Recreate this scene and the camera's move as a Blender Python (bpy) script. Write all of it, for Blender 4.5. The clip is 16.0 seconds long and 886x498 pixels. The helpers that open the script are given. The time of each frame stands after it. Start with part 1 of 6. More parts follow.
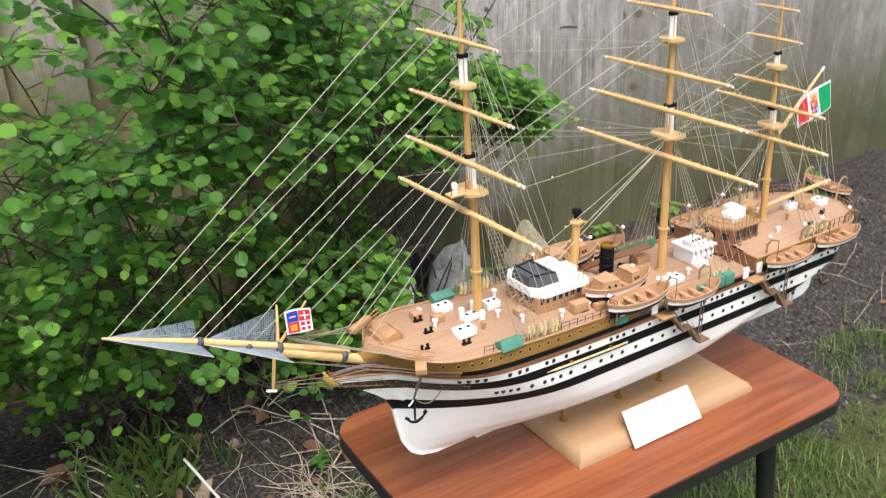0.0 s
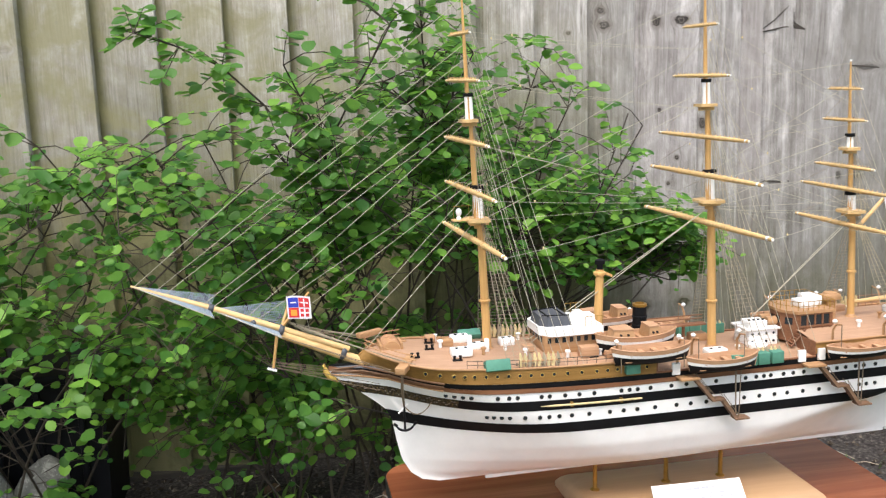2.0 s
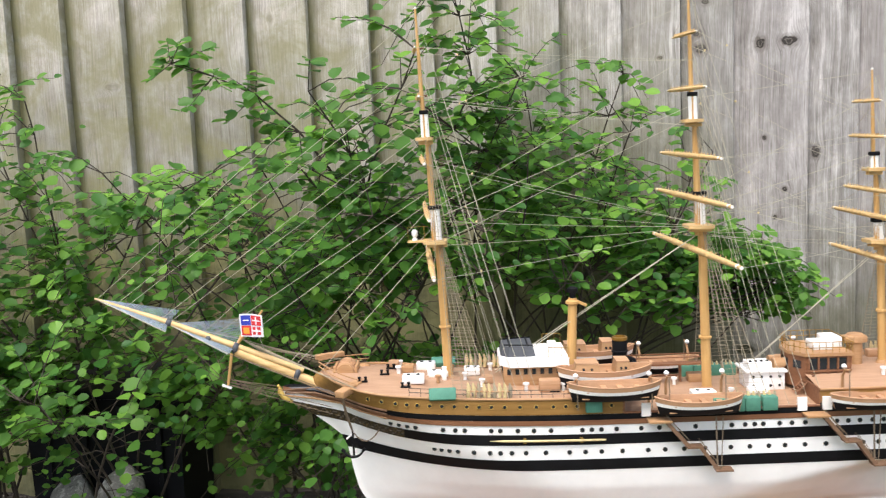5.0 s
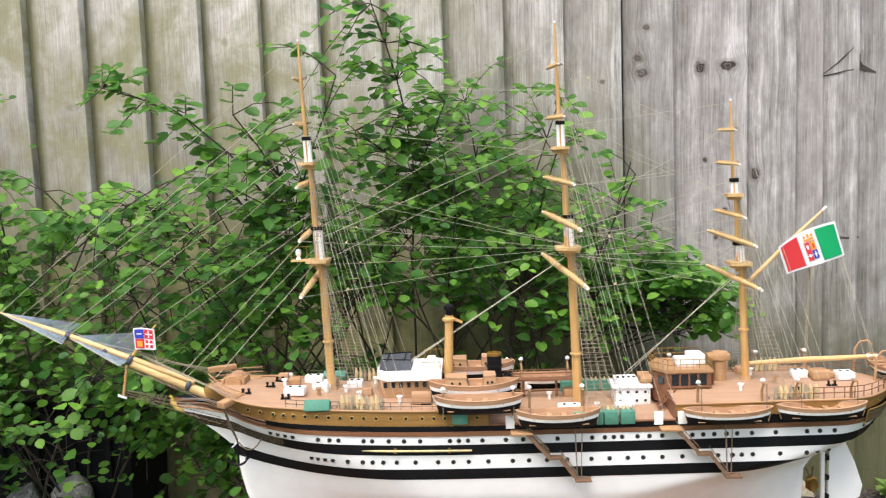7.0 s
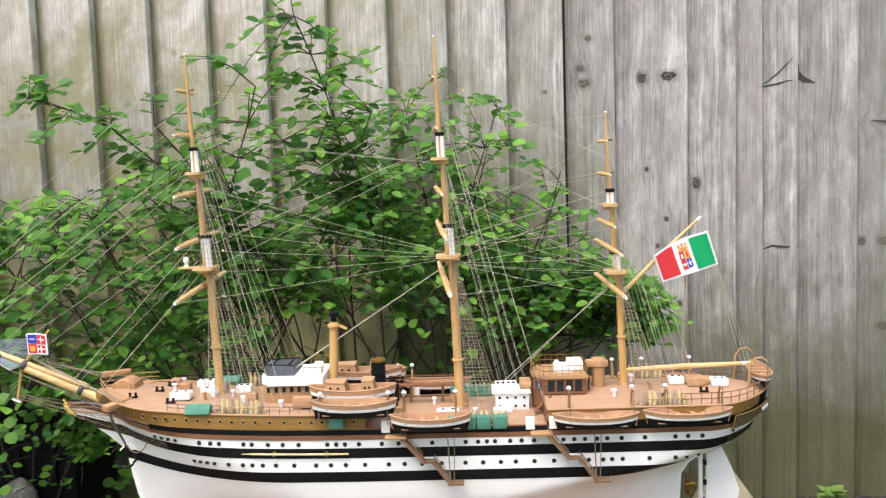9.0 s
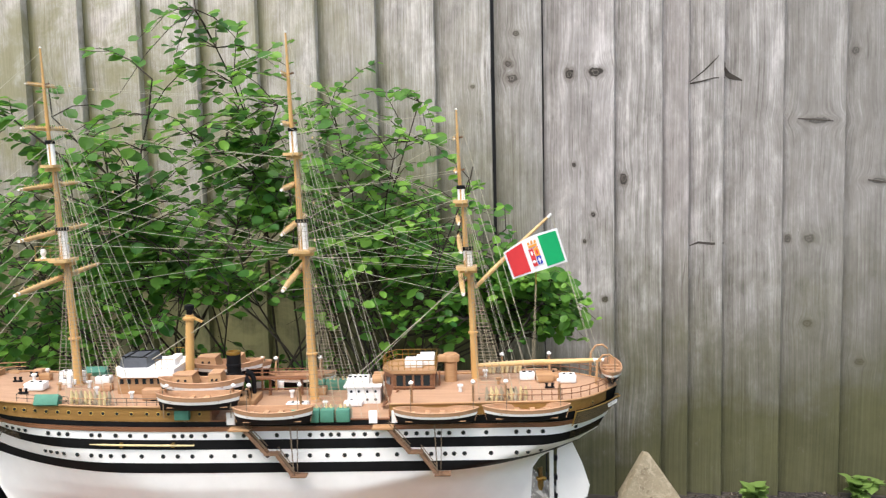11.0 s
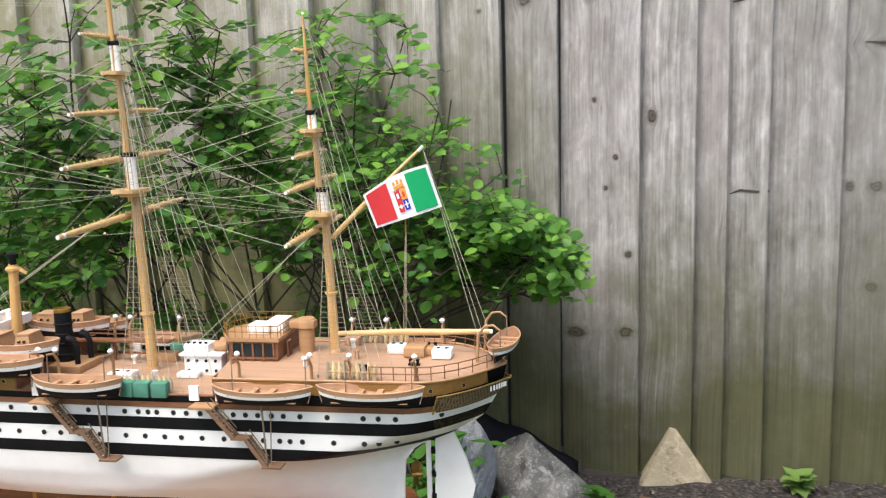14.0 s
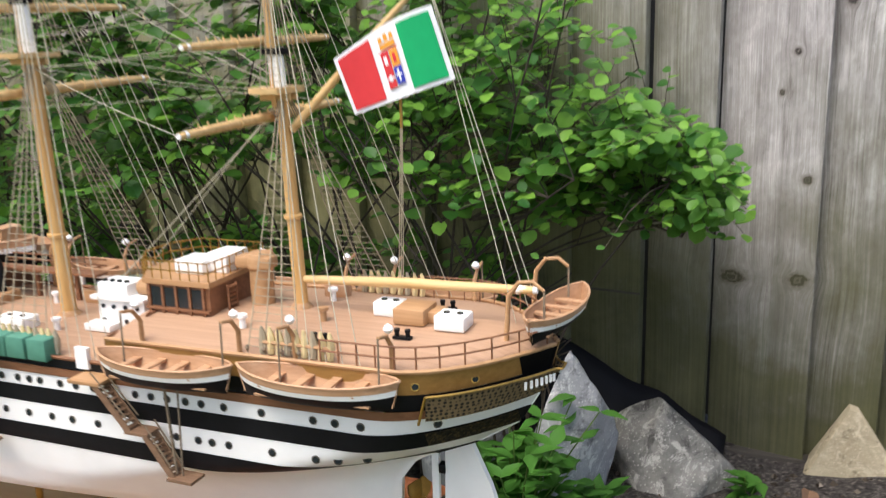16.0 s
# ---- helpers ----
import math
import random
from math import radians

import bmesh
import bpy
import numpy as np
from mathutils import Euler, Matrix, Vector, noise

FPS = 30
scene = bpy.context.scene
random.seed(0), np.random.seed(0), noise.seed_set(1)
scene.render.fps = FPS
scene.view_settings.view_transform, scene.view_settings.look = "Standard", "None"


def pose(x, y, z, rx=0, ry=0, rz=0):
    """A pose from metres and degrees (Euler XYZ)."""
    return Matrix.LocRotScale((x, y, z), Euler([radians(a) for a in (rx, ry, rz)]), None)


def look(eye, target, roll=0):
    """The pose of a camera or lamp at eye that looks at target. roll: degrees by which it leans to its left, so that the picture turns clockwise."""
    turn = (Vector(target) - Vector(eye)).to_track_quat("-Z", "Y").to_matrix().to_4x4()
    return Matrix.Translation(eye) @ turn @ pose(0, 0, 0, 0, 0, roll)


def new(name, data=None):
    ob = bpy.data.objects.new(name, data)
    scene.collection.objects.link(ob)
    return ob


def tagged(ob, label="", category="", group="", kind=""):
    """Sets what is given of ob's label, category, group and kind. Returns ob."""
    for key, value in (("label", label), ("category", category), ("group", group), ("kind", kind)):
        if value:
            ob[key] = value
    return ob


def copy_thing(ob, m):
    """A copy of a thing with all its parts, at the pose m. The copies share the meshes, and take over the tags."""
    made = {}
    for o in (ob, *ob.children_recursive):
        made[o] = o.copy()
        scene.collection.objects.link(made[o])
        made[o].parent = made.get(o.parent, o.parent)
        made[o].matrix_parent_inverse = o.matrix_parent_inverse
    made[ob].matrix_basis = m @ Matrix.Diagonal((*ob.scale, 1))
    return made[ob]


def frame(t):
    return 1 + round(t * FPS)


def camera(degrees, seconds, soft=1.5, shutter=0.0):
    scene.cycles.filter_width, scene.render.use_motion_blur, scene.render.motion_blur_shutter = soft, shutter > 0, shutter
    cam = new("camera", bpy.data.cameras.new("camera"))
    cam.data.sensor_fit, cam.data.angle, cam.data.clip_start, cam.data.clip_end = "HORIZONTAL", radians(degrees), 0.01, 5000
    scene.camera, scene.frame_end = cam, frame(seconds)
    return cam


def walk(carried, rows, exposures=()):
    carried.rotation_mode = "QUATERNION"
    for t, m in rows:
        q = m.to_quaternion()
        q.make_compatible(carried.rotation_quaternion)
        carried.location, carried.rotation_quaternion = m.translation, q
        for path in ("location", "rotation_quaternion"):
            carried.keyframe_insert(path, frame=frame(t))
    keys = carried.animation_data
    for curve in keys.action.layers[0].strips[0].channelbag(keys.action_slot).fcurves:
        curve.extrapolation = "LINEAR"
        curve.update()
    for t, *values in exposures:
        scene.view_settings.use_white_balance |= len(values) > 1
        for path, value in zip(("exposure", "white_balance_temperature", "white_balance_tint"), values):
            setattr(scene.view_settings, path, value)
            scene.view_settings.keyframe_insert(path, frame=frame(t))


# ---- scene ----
cam = camera(53.3, 16.0, soft=1.2, shutter=0.4)
METRES, EYE, TILT, LEAN, TURN = 2.0, 1.14, 0.0, 0.0, -31.2
ROWS = [
    (0.0, 0.0, 0.0, 0.0, -0.67, -24.31, 1.48),
    (0.5, 0.0357, -0.0293, -0.0006, 3.55, -20.5, 0.62),
    (1.0, 0.1061, -0.051, -0.0357, 8.9, -15.69, 1.23),
    (1.5, 0.1471, -0.061, -0.065, 15.27, -11.95, 1.73),
    (2.0, 0.1751, -0.0433, -0.0923, 20.47, -9.82, 1.77),
    (2.5, 0.2023, -0.0109, -0.1121, 24.59, -8.34, 1.38),
    (3.0, 0.2055, 0.0143, -0.1116, 27.66, -7.76, 1.72),
    (5.5, 0.308, 0.0349, -0.1078, 33.31, -6.61, 2.22),
    (6.0, 0.3263, 0.0386, -0.1064, 33.38, -6.35, 2.12),
    (6.5, 0.3445, 0.0427, -0.1065, 33.85, -5.99, 1.82),
    (7.0, 0.3636, 0.0514, -0.1069, 33.95, -5.76, 1.95),
    (7.5, 0.3805, 0.0603, -0.1076, 34.19, -5.72, 1.97),
    (8.0, 0.3963, 0.0675, -0.1064, 34.43, -5.64, 1.98),
    (8.5, 0.4144, 0.0755, -0.1071, 34.48, -5.44, 2.0),
    (9.0, 0.4304, 0.0822, -0.1077, 34.35, -5.26, 1.85),
    (9.5, 0.4467, 0.0918, -0.109, 34.19, -5.27, 1.66),
    (10.0, 0.4653, 0.1029, -0.1075, 34.06, -5.39, 1.32),
    (12.5, 0.553, 0.1809, -0.1092, 36.13, -6.51, 1.51),
    (13.0, 0.5561, 0.2061, -0.1106, 36.81, -6.88, 1.58),
    (13.5, 0.5554, 0.2397, -0.1145, 38.36, -7.71, 1.74),
    (14.0, 0.5513, 0.2977, -0.1258, 42.86, -8.78, 1.58),
    (14.5, 0.5523, 0.3427, -0.1267, 47.4, -9.89, 1.56),
    (15.0, 0.5461, 0.3774, -0.1283, 51.27, -10.87, 1.25),
    (15.5, 0.5143, 0.4078, -0.1355, 52.94, -11.4, 0.98),
    (16.0, 0.4717, 0.4489, -0.1577, 54.29, -13.5, 1.56),
]
walk(cam, [(t, pose(0, 0, EYE, TILT, LEAN, TURN) @ pose(METRES * x, METRES * y, METRES * z, 90 + pitch, roll, yaw)) for t, x, y, z, yaw, pitch, roll in ROWS])

# ---- daylight: a bright overcast sky ----
world = bpy.data.worlds.new("sky")
scene.world = world
world.use_nodes = True
wn = world.node_tree.nodes
sky = wn.new("ShaderNodeTexSky")
sky.sky_type = "NISHITA"
sky.sun_disc = False
sky.sun_elevation, sky.sun_rotation = radians(62), radians(200)
sky.dust_density, sky.air_density = 4.0, 1.0
wn["Background"].inputs["Strength"].default_value = 0.15
world.node_tree.links.new(sky.outputs[0], wn["Background"].inputs["Color"])
sun = new("sun", bpy.data.lights.new("sun", "SUN"))
sun.data.energy, sun.data.angle, sun.data.color = 1.4, radians(40), (1.0, 0.985, 0.95)
sun.matrix_world = look((-0.7, -1.6, 4.0), (0, 0, 0))
scene.view_settings.exposure = 1.0


# ---- materials ----
def rgb(c):
    return (c[0], c[1], c[2], 1.0)


class Mat:
    """A node material with a few shortcuts."""

    def __init__(self, name, rough=0.6, metal=0.0, spec=0.4):
        self.m = bpy.data.materials.new(name)
        self.m.use_nodes = True
        self.t = self.m.node_tree
        self.b = self.t.nodes["Principled BSDF"]
        self.b.inputs["Roughness"].default_value = rough
        self.b.inputs["Metallic"].default_value = metal
        self.b.inputs["Specular IOR Level"].default_value = spec
        self.co = self.t.nodes.new("ShaderNodeTexCoord").outputs["Object"]

    def n(self, kind, **inputs):
        node = self.t.nodes.new(kind)
        for key, v in inputs.items():
            node.inputs[key].default_value = v
        return node

    def link(self, a, b):
        self.t.links.new(a, b)

    def mapped(self, scale, rot=(0, 0, 0)):
        mp = self.n("ShaderNodeMapping")
        mp.inputs["Scale"].default_value = scale
        mp.inputs["Rotation"].default_value = rot
        self.link(self.co, mp.inputs["Vector"])
        return mp.outputs[0]

    def noise(self, scale, vec=None, detail=5.0, rough=0.6, dist=0.0):
        nd = self.n("ShaderNodeTexNoise", Scale=scale, Detail=detail, Roughness=rough, Distortion=dist)
        self.link(vec if vec else self.co, nd.inputs["Vector"])
        return nd.outputs["Fac"]

    def ramp(self, fac, stops):
        r = self.t.nodes.new("ShaderNodeValToRGB")
        el = r.color_ramp.elements
        while len(el) < len(stops):
            el.new(0.5)
        for e, (p, c) in zip(el, stops):
            e.position, e.color = p, rgb(c)
        self.link(fac, r.inputs[0])
        return r.outputs[0]

    def mix(self, fac, a, b, mode="MIX"):
        x = self.t.nodes.new("ShaderNodeMix")
        x.data_type, x.blend_type = "RGBA", mode
        for sock, v in ((x.inputs[0], fac), (x.inputs[6], a), (x.inputs[7], b)):
            if isinstance(v, (int, float)):
                sock.default_value = v
            elif isinstance(v, tuple):
                sock.default_value = rgb(v)
            else:
                self.link(v, sock)
        return x.outputs[2]

    def math(self, op, a, b=0.0):
        x = self.t.nodes.new("ShaderNodeMath")
        x.operation = op
        for sock, v in ((x.inputs[0], a), (x.inputs[1], b)):
            if isinstance(v, (int, float)):
                sock.default_value = v
            else:
                self.link(v, sock)
        return x.outputs[0]

    def rand(self):
        return self.t.nodes.new("ShaderNodeObjectInfo").outputs["Random"]

    def island(self):
        return self.t.nodes.new("ShaderNodeNewGeometry").outputs["Random Per Island"]

    def color(self, c):
        if isinstance(c, tuple):
            self.b.inputs["Base Color"].default_value = rgb(c)
        else:
            self.link(c, self.b.inputs["Base Color"])
        return self

    def bump(self, h, dist=0.001, strength=0.6):
        bp = self.n("ShaderNodeBump", Distance=dist, Strength=strength)
        self.link(h, bp.inputs["Height"])
        self.link(bp.outputs[0], self.b.inputs["Normal"])
        return self


def paint(name, c, rough=0.5, var=0.12, scale=60, spec=0.4, metal=0.0):
    """Plain paint, cloth or metal with faint blotches and a fine relief."""
    m = Mat(name, rough, metal, spec)
    dark = tuple(v * (1 - var) for v in c)
    lite = tuple(min(1, v * (1 + var)) for v in c)
    m.color(m.ramp(m.noise(scale, detail=6), [(0.3, dark), (0.7, lite)]))
    m.bump(m.noise(scale * 8), 0.0004, 0.25)
    return m.m


def wood(name, a, b, scale, along="x", rough=0.5, dist=0.0006, spec=0.35):
    """Wood with long grain along one axis and a slow drift of tone."""
    m = Mat(name, rough, 0.0, spec)
    k = {"x": (0.06, 1, 1), "y": (1, 0.06, 1), "z": (1, 1, 0.06)}[along]
    grain = m.noise(scale, m.mapped(k), detail=8, rough=0.65)
    slow = m.noise(scale * 0.15, detail=3)
    c = m.ramp(grain, [(0.3, a), (0.7, b)])
    c = m.mix(m.math("MULTIPLY", slow, 0.35), c, tuple(v * 0.72 for v in a))
    m.color(c).bump(grain, dist, 0.4)
    return m.m


spar = wood("honey_spar", (0.54, 0.30, 0.10), (0.74, 0.46, 0.18), 220, "z", 0.45)
spar_x = wood("honey_spar_long", (0.58, 0.36, 0.14), (0.83, 0.59, 0.29), 220, "x", 0.45)
tan_wood = wood("tan_model_wood", (0.37, 0.20, 0.09), (0.52, 0.31, 0.155), 260, "x", 0.55)
boat_wood = wood("boat_wood", (0.40, 0.215, 0.11), (0.58, 0.36, 0.21), 300, "x", 0.5)
brown_wood = wood("red_brown_wood", (0.17, 0.072, 0.034), (0.30, 0.14, 0.07), 260, "x", 0.5)
dark_wood = wood("dark_rail_wood", (0.12, 0.065, 0.035), (0.24, 0.13, 0.07), 260, "x", 0.6)
bulwark_mat = wood("ochre_bulwark", (0.24, 0.125, 0.03), (0.36, 0.20, 0.06), 260, "x", 0.5)
base_mat = wood("pine_base", (0.39, 0.235, 0.12), (0.49, 0.315, 0.175), 60, "x", 0.45)
white_paint = paint("white_model_paint", (0.86, 0.85, 0.82), 0.42, 0.035, 40)
black_paint = paint("black_model_paint", (0.007, 0.007, 0.008), 0.55, 0.3, 60, 0.15)
brass = paint("aged_brass", (0.42, 0.25, 0.06), 0.35, 0.3, 90, 0.5, 0.8)
gold = paint("gold_leaf", (0.62, 0.42, 0.10), 0.4, 0.3, 200, 0.5, 0.5)
green_mat = paint("sea_green_canvas", (0.075, 0.225, 0.155), 0.7, 0.12, 120)
cream = paint("cream_canvas", (0.62, 0.50, 0.26), 0.8, 0.2, 140)
rope_mat = paint("hemp_thread", (0.34, 0.29, 0.20), 0.9, 0.15, 200)
pale_rope = paint("pale_thread", (0.46, 0.43, 0.33), 0.9, 0.1, 200)
tar_rope = paint("brown_thread", (0.20, 0.15, 0.10), 0.9, 0.2, 200)
net_mat = paint("blue_grey_net", (0.30, 0.36, 0.42), 0.9, 0.1, 200)
grey_plastic = paint("grey_canvas", (0.07, 0.075, 0.085), 0.5, 0.2, 90)
card_mat = paint("white_card", (0.80, 0.80, 0.78), 0.7, 0.02, 30)
ink = paint("grey_ink", (0.46, 0.48, 0.52), 0.8, 0.1, 50)
red_cloth = paint("red_cloth", (0.60, 0.035, 0.04), 0.8, 0.08, 60)
green_cloth = paint("green_cloth", (0.0, 0.33, 0.11), 0.8, 0.08, 60)
white_cloth = paint("white_cloth", (0.78, 0.78, 0.80), 0.8, 0.04, 60)
blue_cloth = paint("blue_cloth", (0.03, 0.05, 0.42), 0.8, 0.08, 60)
gold_cloth = paint("gold_cloth", (0.75, 0.32, 0.04), 0.8, 0.08, 60)
glass_dark = paint("dark_port_glass", (0.02, 0.025, 0.03), 0.15, 0.2, 90, 0.6)

m = Mat("planked_deck", 0.6)
wv = m.n("ShaderNodeTexWave", Scale=75.0, Distortion=0.0)
wv.bands_direction, wv.wave_profile = "Y", "SAW"
m.link(m.co, wv.inputs["Vector"])
seam = m.ramp(wv.outputs["Fac"], [(0.0, (0.75, 0.75, 0.75)), (0.12, (1, 1, 1))])
gr = m.noise(260, m.mapped((0.05, 1, 1)), 6)
c = m.ramp(gr, [(0.3, (0.36, 0.215, 0.13)), (0.7, (0.48, 0.305, 0.195))])
c = m.mix(m.math("MULTIPLY", m.noise(22), 0.5), c, (0.33, 0.19, 0.105))
m.color(m.mix(1.0, c, seam, "MULTIPLY")).bump(gr, 0.0004, 0.3)
deck_mat = m.m

m = Mat("polished_red_brown_table_veneer", 0.22, 0.0, 0.5)
g1 = m.noise(9, m.mapped((0.18, 3.2, 1)), 8, 0.7, 0.8)
g2 = m.noise(90, m.mapped((0.05, 1, 1)), 4)
c = m.ramp(g1, [(0.28, (0.135, 0.037, 0.015)), (0.48, (0.235, 0.074, 0.031)), (0.70, (0.36, 0.13, 0.057))])
m.color(m.mix(m.math("MULTIPLY", g2, 0.4), c, (0.20, 0.045, 0.016))).bump(g2, 0.0003, 0.1)
table_mat = m.m
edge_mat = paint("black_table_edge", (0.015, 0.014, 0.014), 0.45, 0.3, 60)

# weathered fence board: grey grain that flows round knots, a random tone for each board, green algae in blotches,
# denser and darker downwards
KNOTS = [(1.052, 1.213, 0.011, 0.008), (1.034, 1.144, 0.012, 0.010), (1.041, 1.111, 0.015, 0.013), (1.176, 1.118, 0.012, 0.014), (1.235, 1.119, 0.019, 0.013), (1.301, 0.869, 0.010, 0.016),
         (1.25, 0.419, 0.018, 0.014), (1.146, 0.414, 0.022, 0.013), (1.743, 0.996, 0.030, 0.009), (1.73, 0.723, 0.014, 0.012), (1.728, 0.521, 0.013, 0.011), (1.852, 0.426, 0.012, 0.009),
         (1.883, 0.854, 0.024, 0.008), (1.828, 1.153, 0.010, 0.012), (1.228, 0.788, 0.007, 0.006), (1.254, 0.587, 0.008, 0.007), (1.185, 0.906, 0.006, 0.006), (1.682, 0.722, 0.008, 0.012),
         (1.208, 0.724, 0.005, 0.006), (0.948, 1.093, 0.007, 0.006), (-0.05, 1.10, 0.012, 0.006), (0.22, 1.02, 0.007, 0.006), (-0.30, 1.08, 0.020, 0.008), (0.07, 1.22, 0.007, 0.010)]
m = Mat("weathered_fence_board", 0.85, 0.0, 0.2)
rnd = m.rand()
geo = m.t.nodes.new("ShaderNodeNewGeometry")
sep = m.n("ShaderNodeSeparateXYZ")
m.link(geo.outputs["Position"], sep.inputs[0])


def vmath(op, a, c):
    x = m.t.nodes.new("ShaderNodeVectorMath")
    x.operation = op
    for sock, v in ((x.inputs[0], a), (x.inputs[1], c)):
        if isinstance(v, tuple):
            sock.default_value = v
        else:
            m.link(v, sock)
    return x.outputs["Value" if op == "DOT_PRODUCT" else "Vector"]


shift, closest = 0.0, 100.0
for kx, kz, ka, kb in KNOTS:
    d = vmath("SUBTRACT", geo.outputs["Position"], (kx, 0, kz))
    k = vmath("MULTIPLY", d, (1 / ka, 0, 1 / kb))
    r2 = vmath("DOT_PRODUCT", k, k)
    shift = m.math("ADD", m.math("DIVIDE", vmath("DOT_PRODUCT", d, (1, 0, 0)), m.math("MAXIMUM", r2, 1.0)), shift)
    closest = m.math("MINIMUM", r2, closest)
reach = m.math("ADD", m.math("SQRT", closest), m.math("MULTIPLY_ADD", m.noise(75, geo.outputs["Position"], 4, 0.65), 1.6))
reach.node.inputs[1].links[0].from_node.inputs[2].default_value = -0.8
sway = m.math("MULTIPLY", m.noise(3.0, geo.outputs["Position"], 2), 0.012)
cmb = m.n("ShaderNodeCombineXYZ")
m.link(m.math("ADD", m.math("ADD", m.math("SUBTRACT", sep.outputs[0], shift), sway), m.math("MULTIPLY", rnd, 11.0)), cmb.inputs[0])
m.link(m.math("ADD", m.math("MULTIPLY", sep.outputs[2], 0.011), m.math("MULTIPLY", rnd, 37.0)), cmb.inputs[2])
grain = cmb.outputs[0]
fine = m.noise(720, grain, 6, 0.7, 0.0)
lines = m.noise(230, grain, 4, 0.55, 0.05)
bands = m.noise(48, grain, 3, 0.5, 0.0)
broad = m.noise(9, m.mapped((1, 1, 0.3)), 6, 0.65, 0.4)
worn = m.noise(26, m.mapped((1, 1, 0.45)), 8, 0.72, 0.2)
c = m.ramp(m.math("ADD", m.math("ADD", m.math("MULTIPLY", fine, 0.34), m.math("MULTIPLY", worn, 0.30)), m.math("ADD", m.math("MULTIPLY", lines, 0.16), m.math("MULTIPLY", bands, 0.20))), [(0.40, (0.11, 0.10, 0.091)), (0.465, (0.35, 0.33, 0.312)), (0.51, (0.47, 0.445, 0.427)), (0.565, (0.74, 0.715, 0.70))])
c = m.mix(m.ramp(broad, [(0.47, (0, 0, 0)), (0.62, (0.68, 0.68, 0.68))]), c, (0.20, 0.182, 0.165))
c = m.mix(m.ramp(rnd, [(0.35, (0, 0, 0)), (1.0, (0.72, 0.72, 0.72))]), c, (0.20, 0.188, 0.172))
c = m.mix(m.ramp(m.math("FRACT", m.math("MULTIPLY", rnd, 7.3)), [(0.5, (0, 0, 0)), (1.0, (0.35, 0.35, 0.35))]), c, (0.46, 0.41, 0.405))
# long drying cracks, thin and broken
crk = m.noise(60, grain, 2, 0.4, 0.1)
gate = m.ramp(m.noise(5, geo.outputs["Position"], 3), [(0.52, (0, 0, 0)), (0.60, (0.8, 0.8, 0.8))])
c = m.mix(m.math("MULTIPLY", gate, m.ramp(m.math("ABSOLUTE", m.math("SUBTRACT", crk, 0.5)), [(0.0, (1, 1, 1)), (0.011, (0, 0, 0))])), c, (0.10, 0.085, 0.07))
# the knots: a soft dark halo, a ringed heart
c = m.mix(m.ramp(m.math("MULTIPLY", reach, 0.25), [(0.24, (0.55, 0.55, 0.55)), (0.42, (0, 0, 0))]), c, (0.16, 0.138, 0.12))
ringed = m.math("SINE", m.math("ADD", m.math("MULTIPLY", reach, 13.0), m.math("MULTIPLY", m.noise(90, geo.outputs["Position"], 4, 0.7), 7.0)))
heart = m.mix(m.ramp(ringed, [(0.0, (0, 0, 0)), (0.8, (1, 1, 1))]), (0.035, 0.030, 0.026), (0.15, 0.13, 0.115))
c = m.mix(m.ramp(m.math("ADD", m.math("MULTIPLY", reach, 0.5), m.math("MULTIPLY", m.noise(70, geo.outputs["Position"], 3), 0.3)), [(0.52, (0.95, 0.95, 0.95)), (0.62, (0, 0, 0))]), c, heart)


def blend(a, k, plus):
    v = m.math("MULTIPLY_ADD", a, k)
    v.node.inputs[2].default_value = plus
    return v


# the boards grow paler to the left and duller grey to the right
left_pale = m.math("MINIMUM", m.math("MAXIMUM", blend(sep.outputs[0], -0.62, 0.72), 0.0), 0.55)
pale = m.math("ADD", m.math("MULTIPLY", fine, 0.45), m.math("ADD", m.math("MULTIPLY", worn, 0.35), m.math("MULTIPLY", lines, 0.20)))
c = m.mix(left_pale, c, m.ramp(pale, [(0.39, (0.30, 0.27, 0.22)), (0.47, (0.60, 0.55, 0.48)), (0.56, (0.88, 0.84, 0.76))]))
c = m.mix(m.math("MINIMUM", m.math("MAXIMUM", blend(sep.outputs[0], 0.7, -0.85), 0.0), 0.38), c, (0.24, 0.23, 0.212))
# algae blotches; the olive also darkens the boards downwards and to the left
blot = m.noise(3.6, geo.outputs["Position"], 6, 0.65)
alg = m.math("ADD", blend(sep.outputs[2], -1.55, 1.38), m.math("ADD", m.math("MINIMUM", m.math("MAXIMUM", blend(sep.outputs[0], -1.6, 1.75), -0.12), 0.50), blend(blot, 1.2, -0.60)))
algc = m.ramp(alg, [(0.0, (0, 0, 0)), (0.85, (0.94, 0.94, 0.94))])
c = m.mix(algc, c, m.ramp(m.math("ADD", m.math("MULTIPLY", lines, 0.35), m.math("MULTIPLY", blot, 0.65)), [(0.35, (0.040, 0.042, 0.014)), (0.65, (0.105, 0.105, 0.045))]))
# lap shade painted as algae-green strips on the left boards, and faint olive streaks
loc = m.n("ShaderNodeSeparateXYZ")
m.link(m.co, loc.inputs[0])
lap_shade_algae = m.math("MULTIPLY", m.ramp(m.math("ADD", loc.outputs[0], m.math("MULTIPLY", broad, 0.02)), [(0.012, (0.8, 0.8, 0.8)), (0.032, (0, 0, 0))]), left_pale)
c = m.mix(m.math("MULTIPLY", lap_shade_algae, 1.9), c, (0.13, 0.125, 0.05))
streak = m.math("MULTIPLY", m.ramp(m.noise(5.5, geo.outputs["Position"], 7, 0.7, 0.5), [(0.42, (0, 0, 0)), (0.60, (1, 1, 1))]), left_pale)
c = m.mix(m.math("MULTIPLY", streak, 1.3), c, (0.26, 0.245, 0.12))
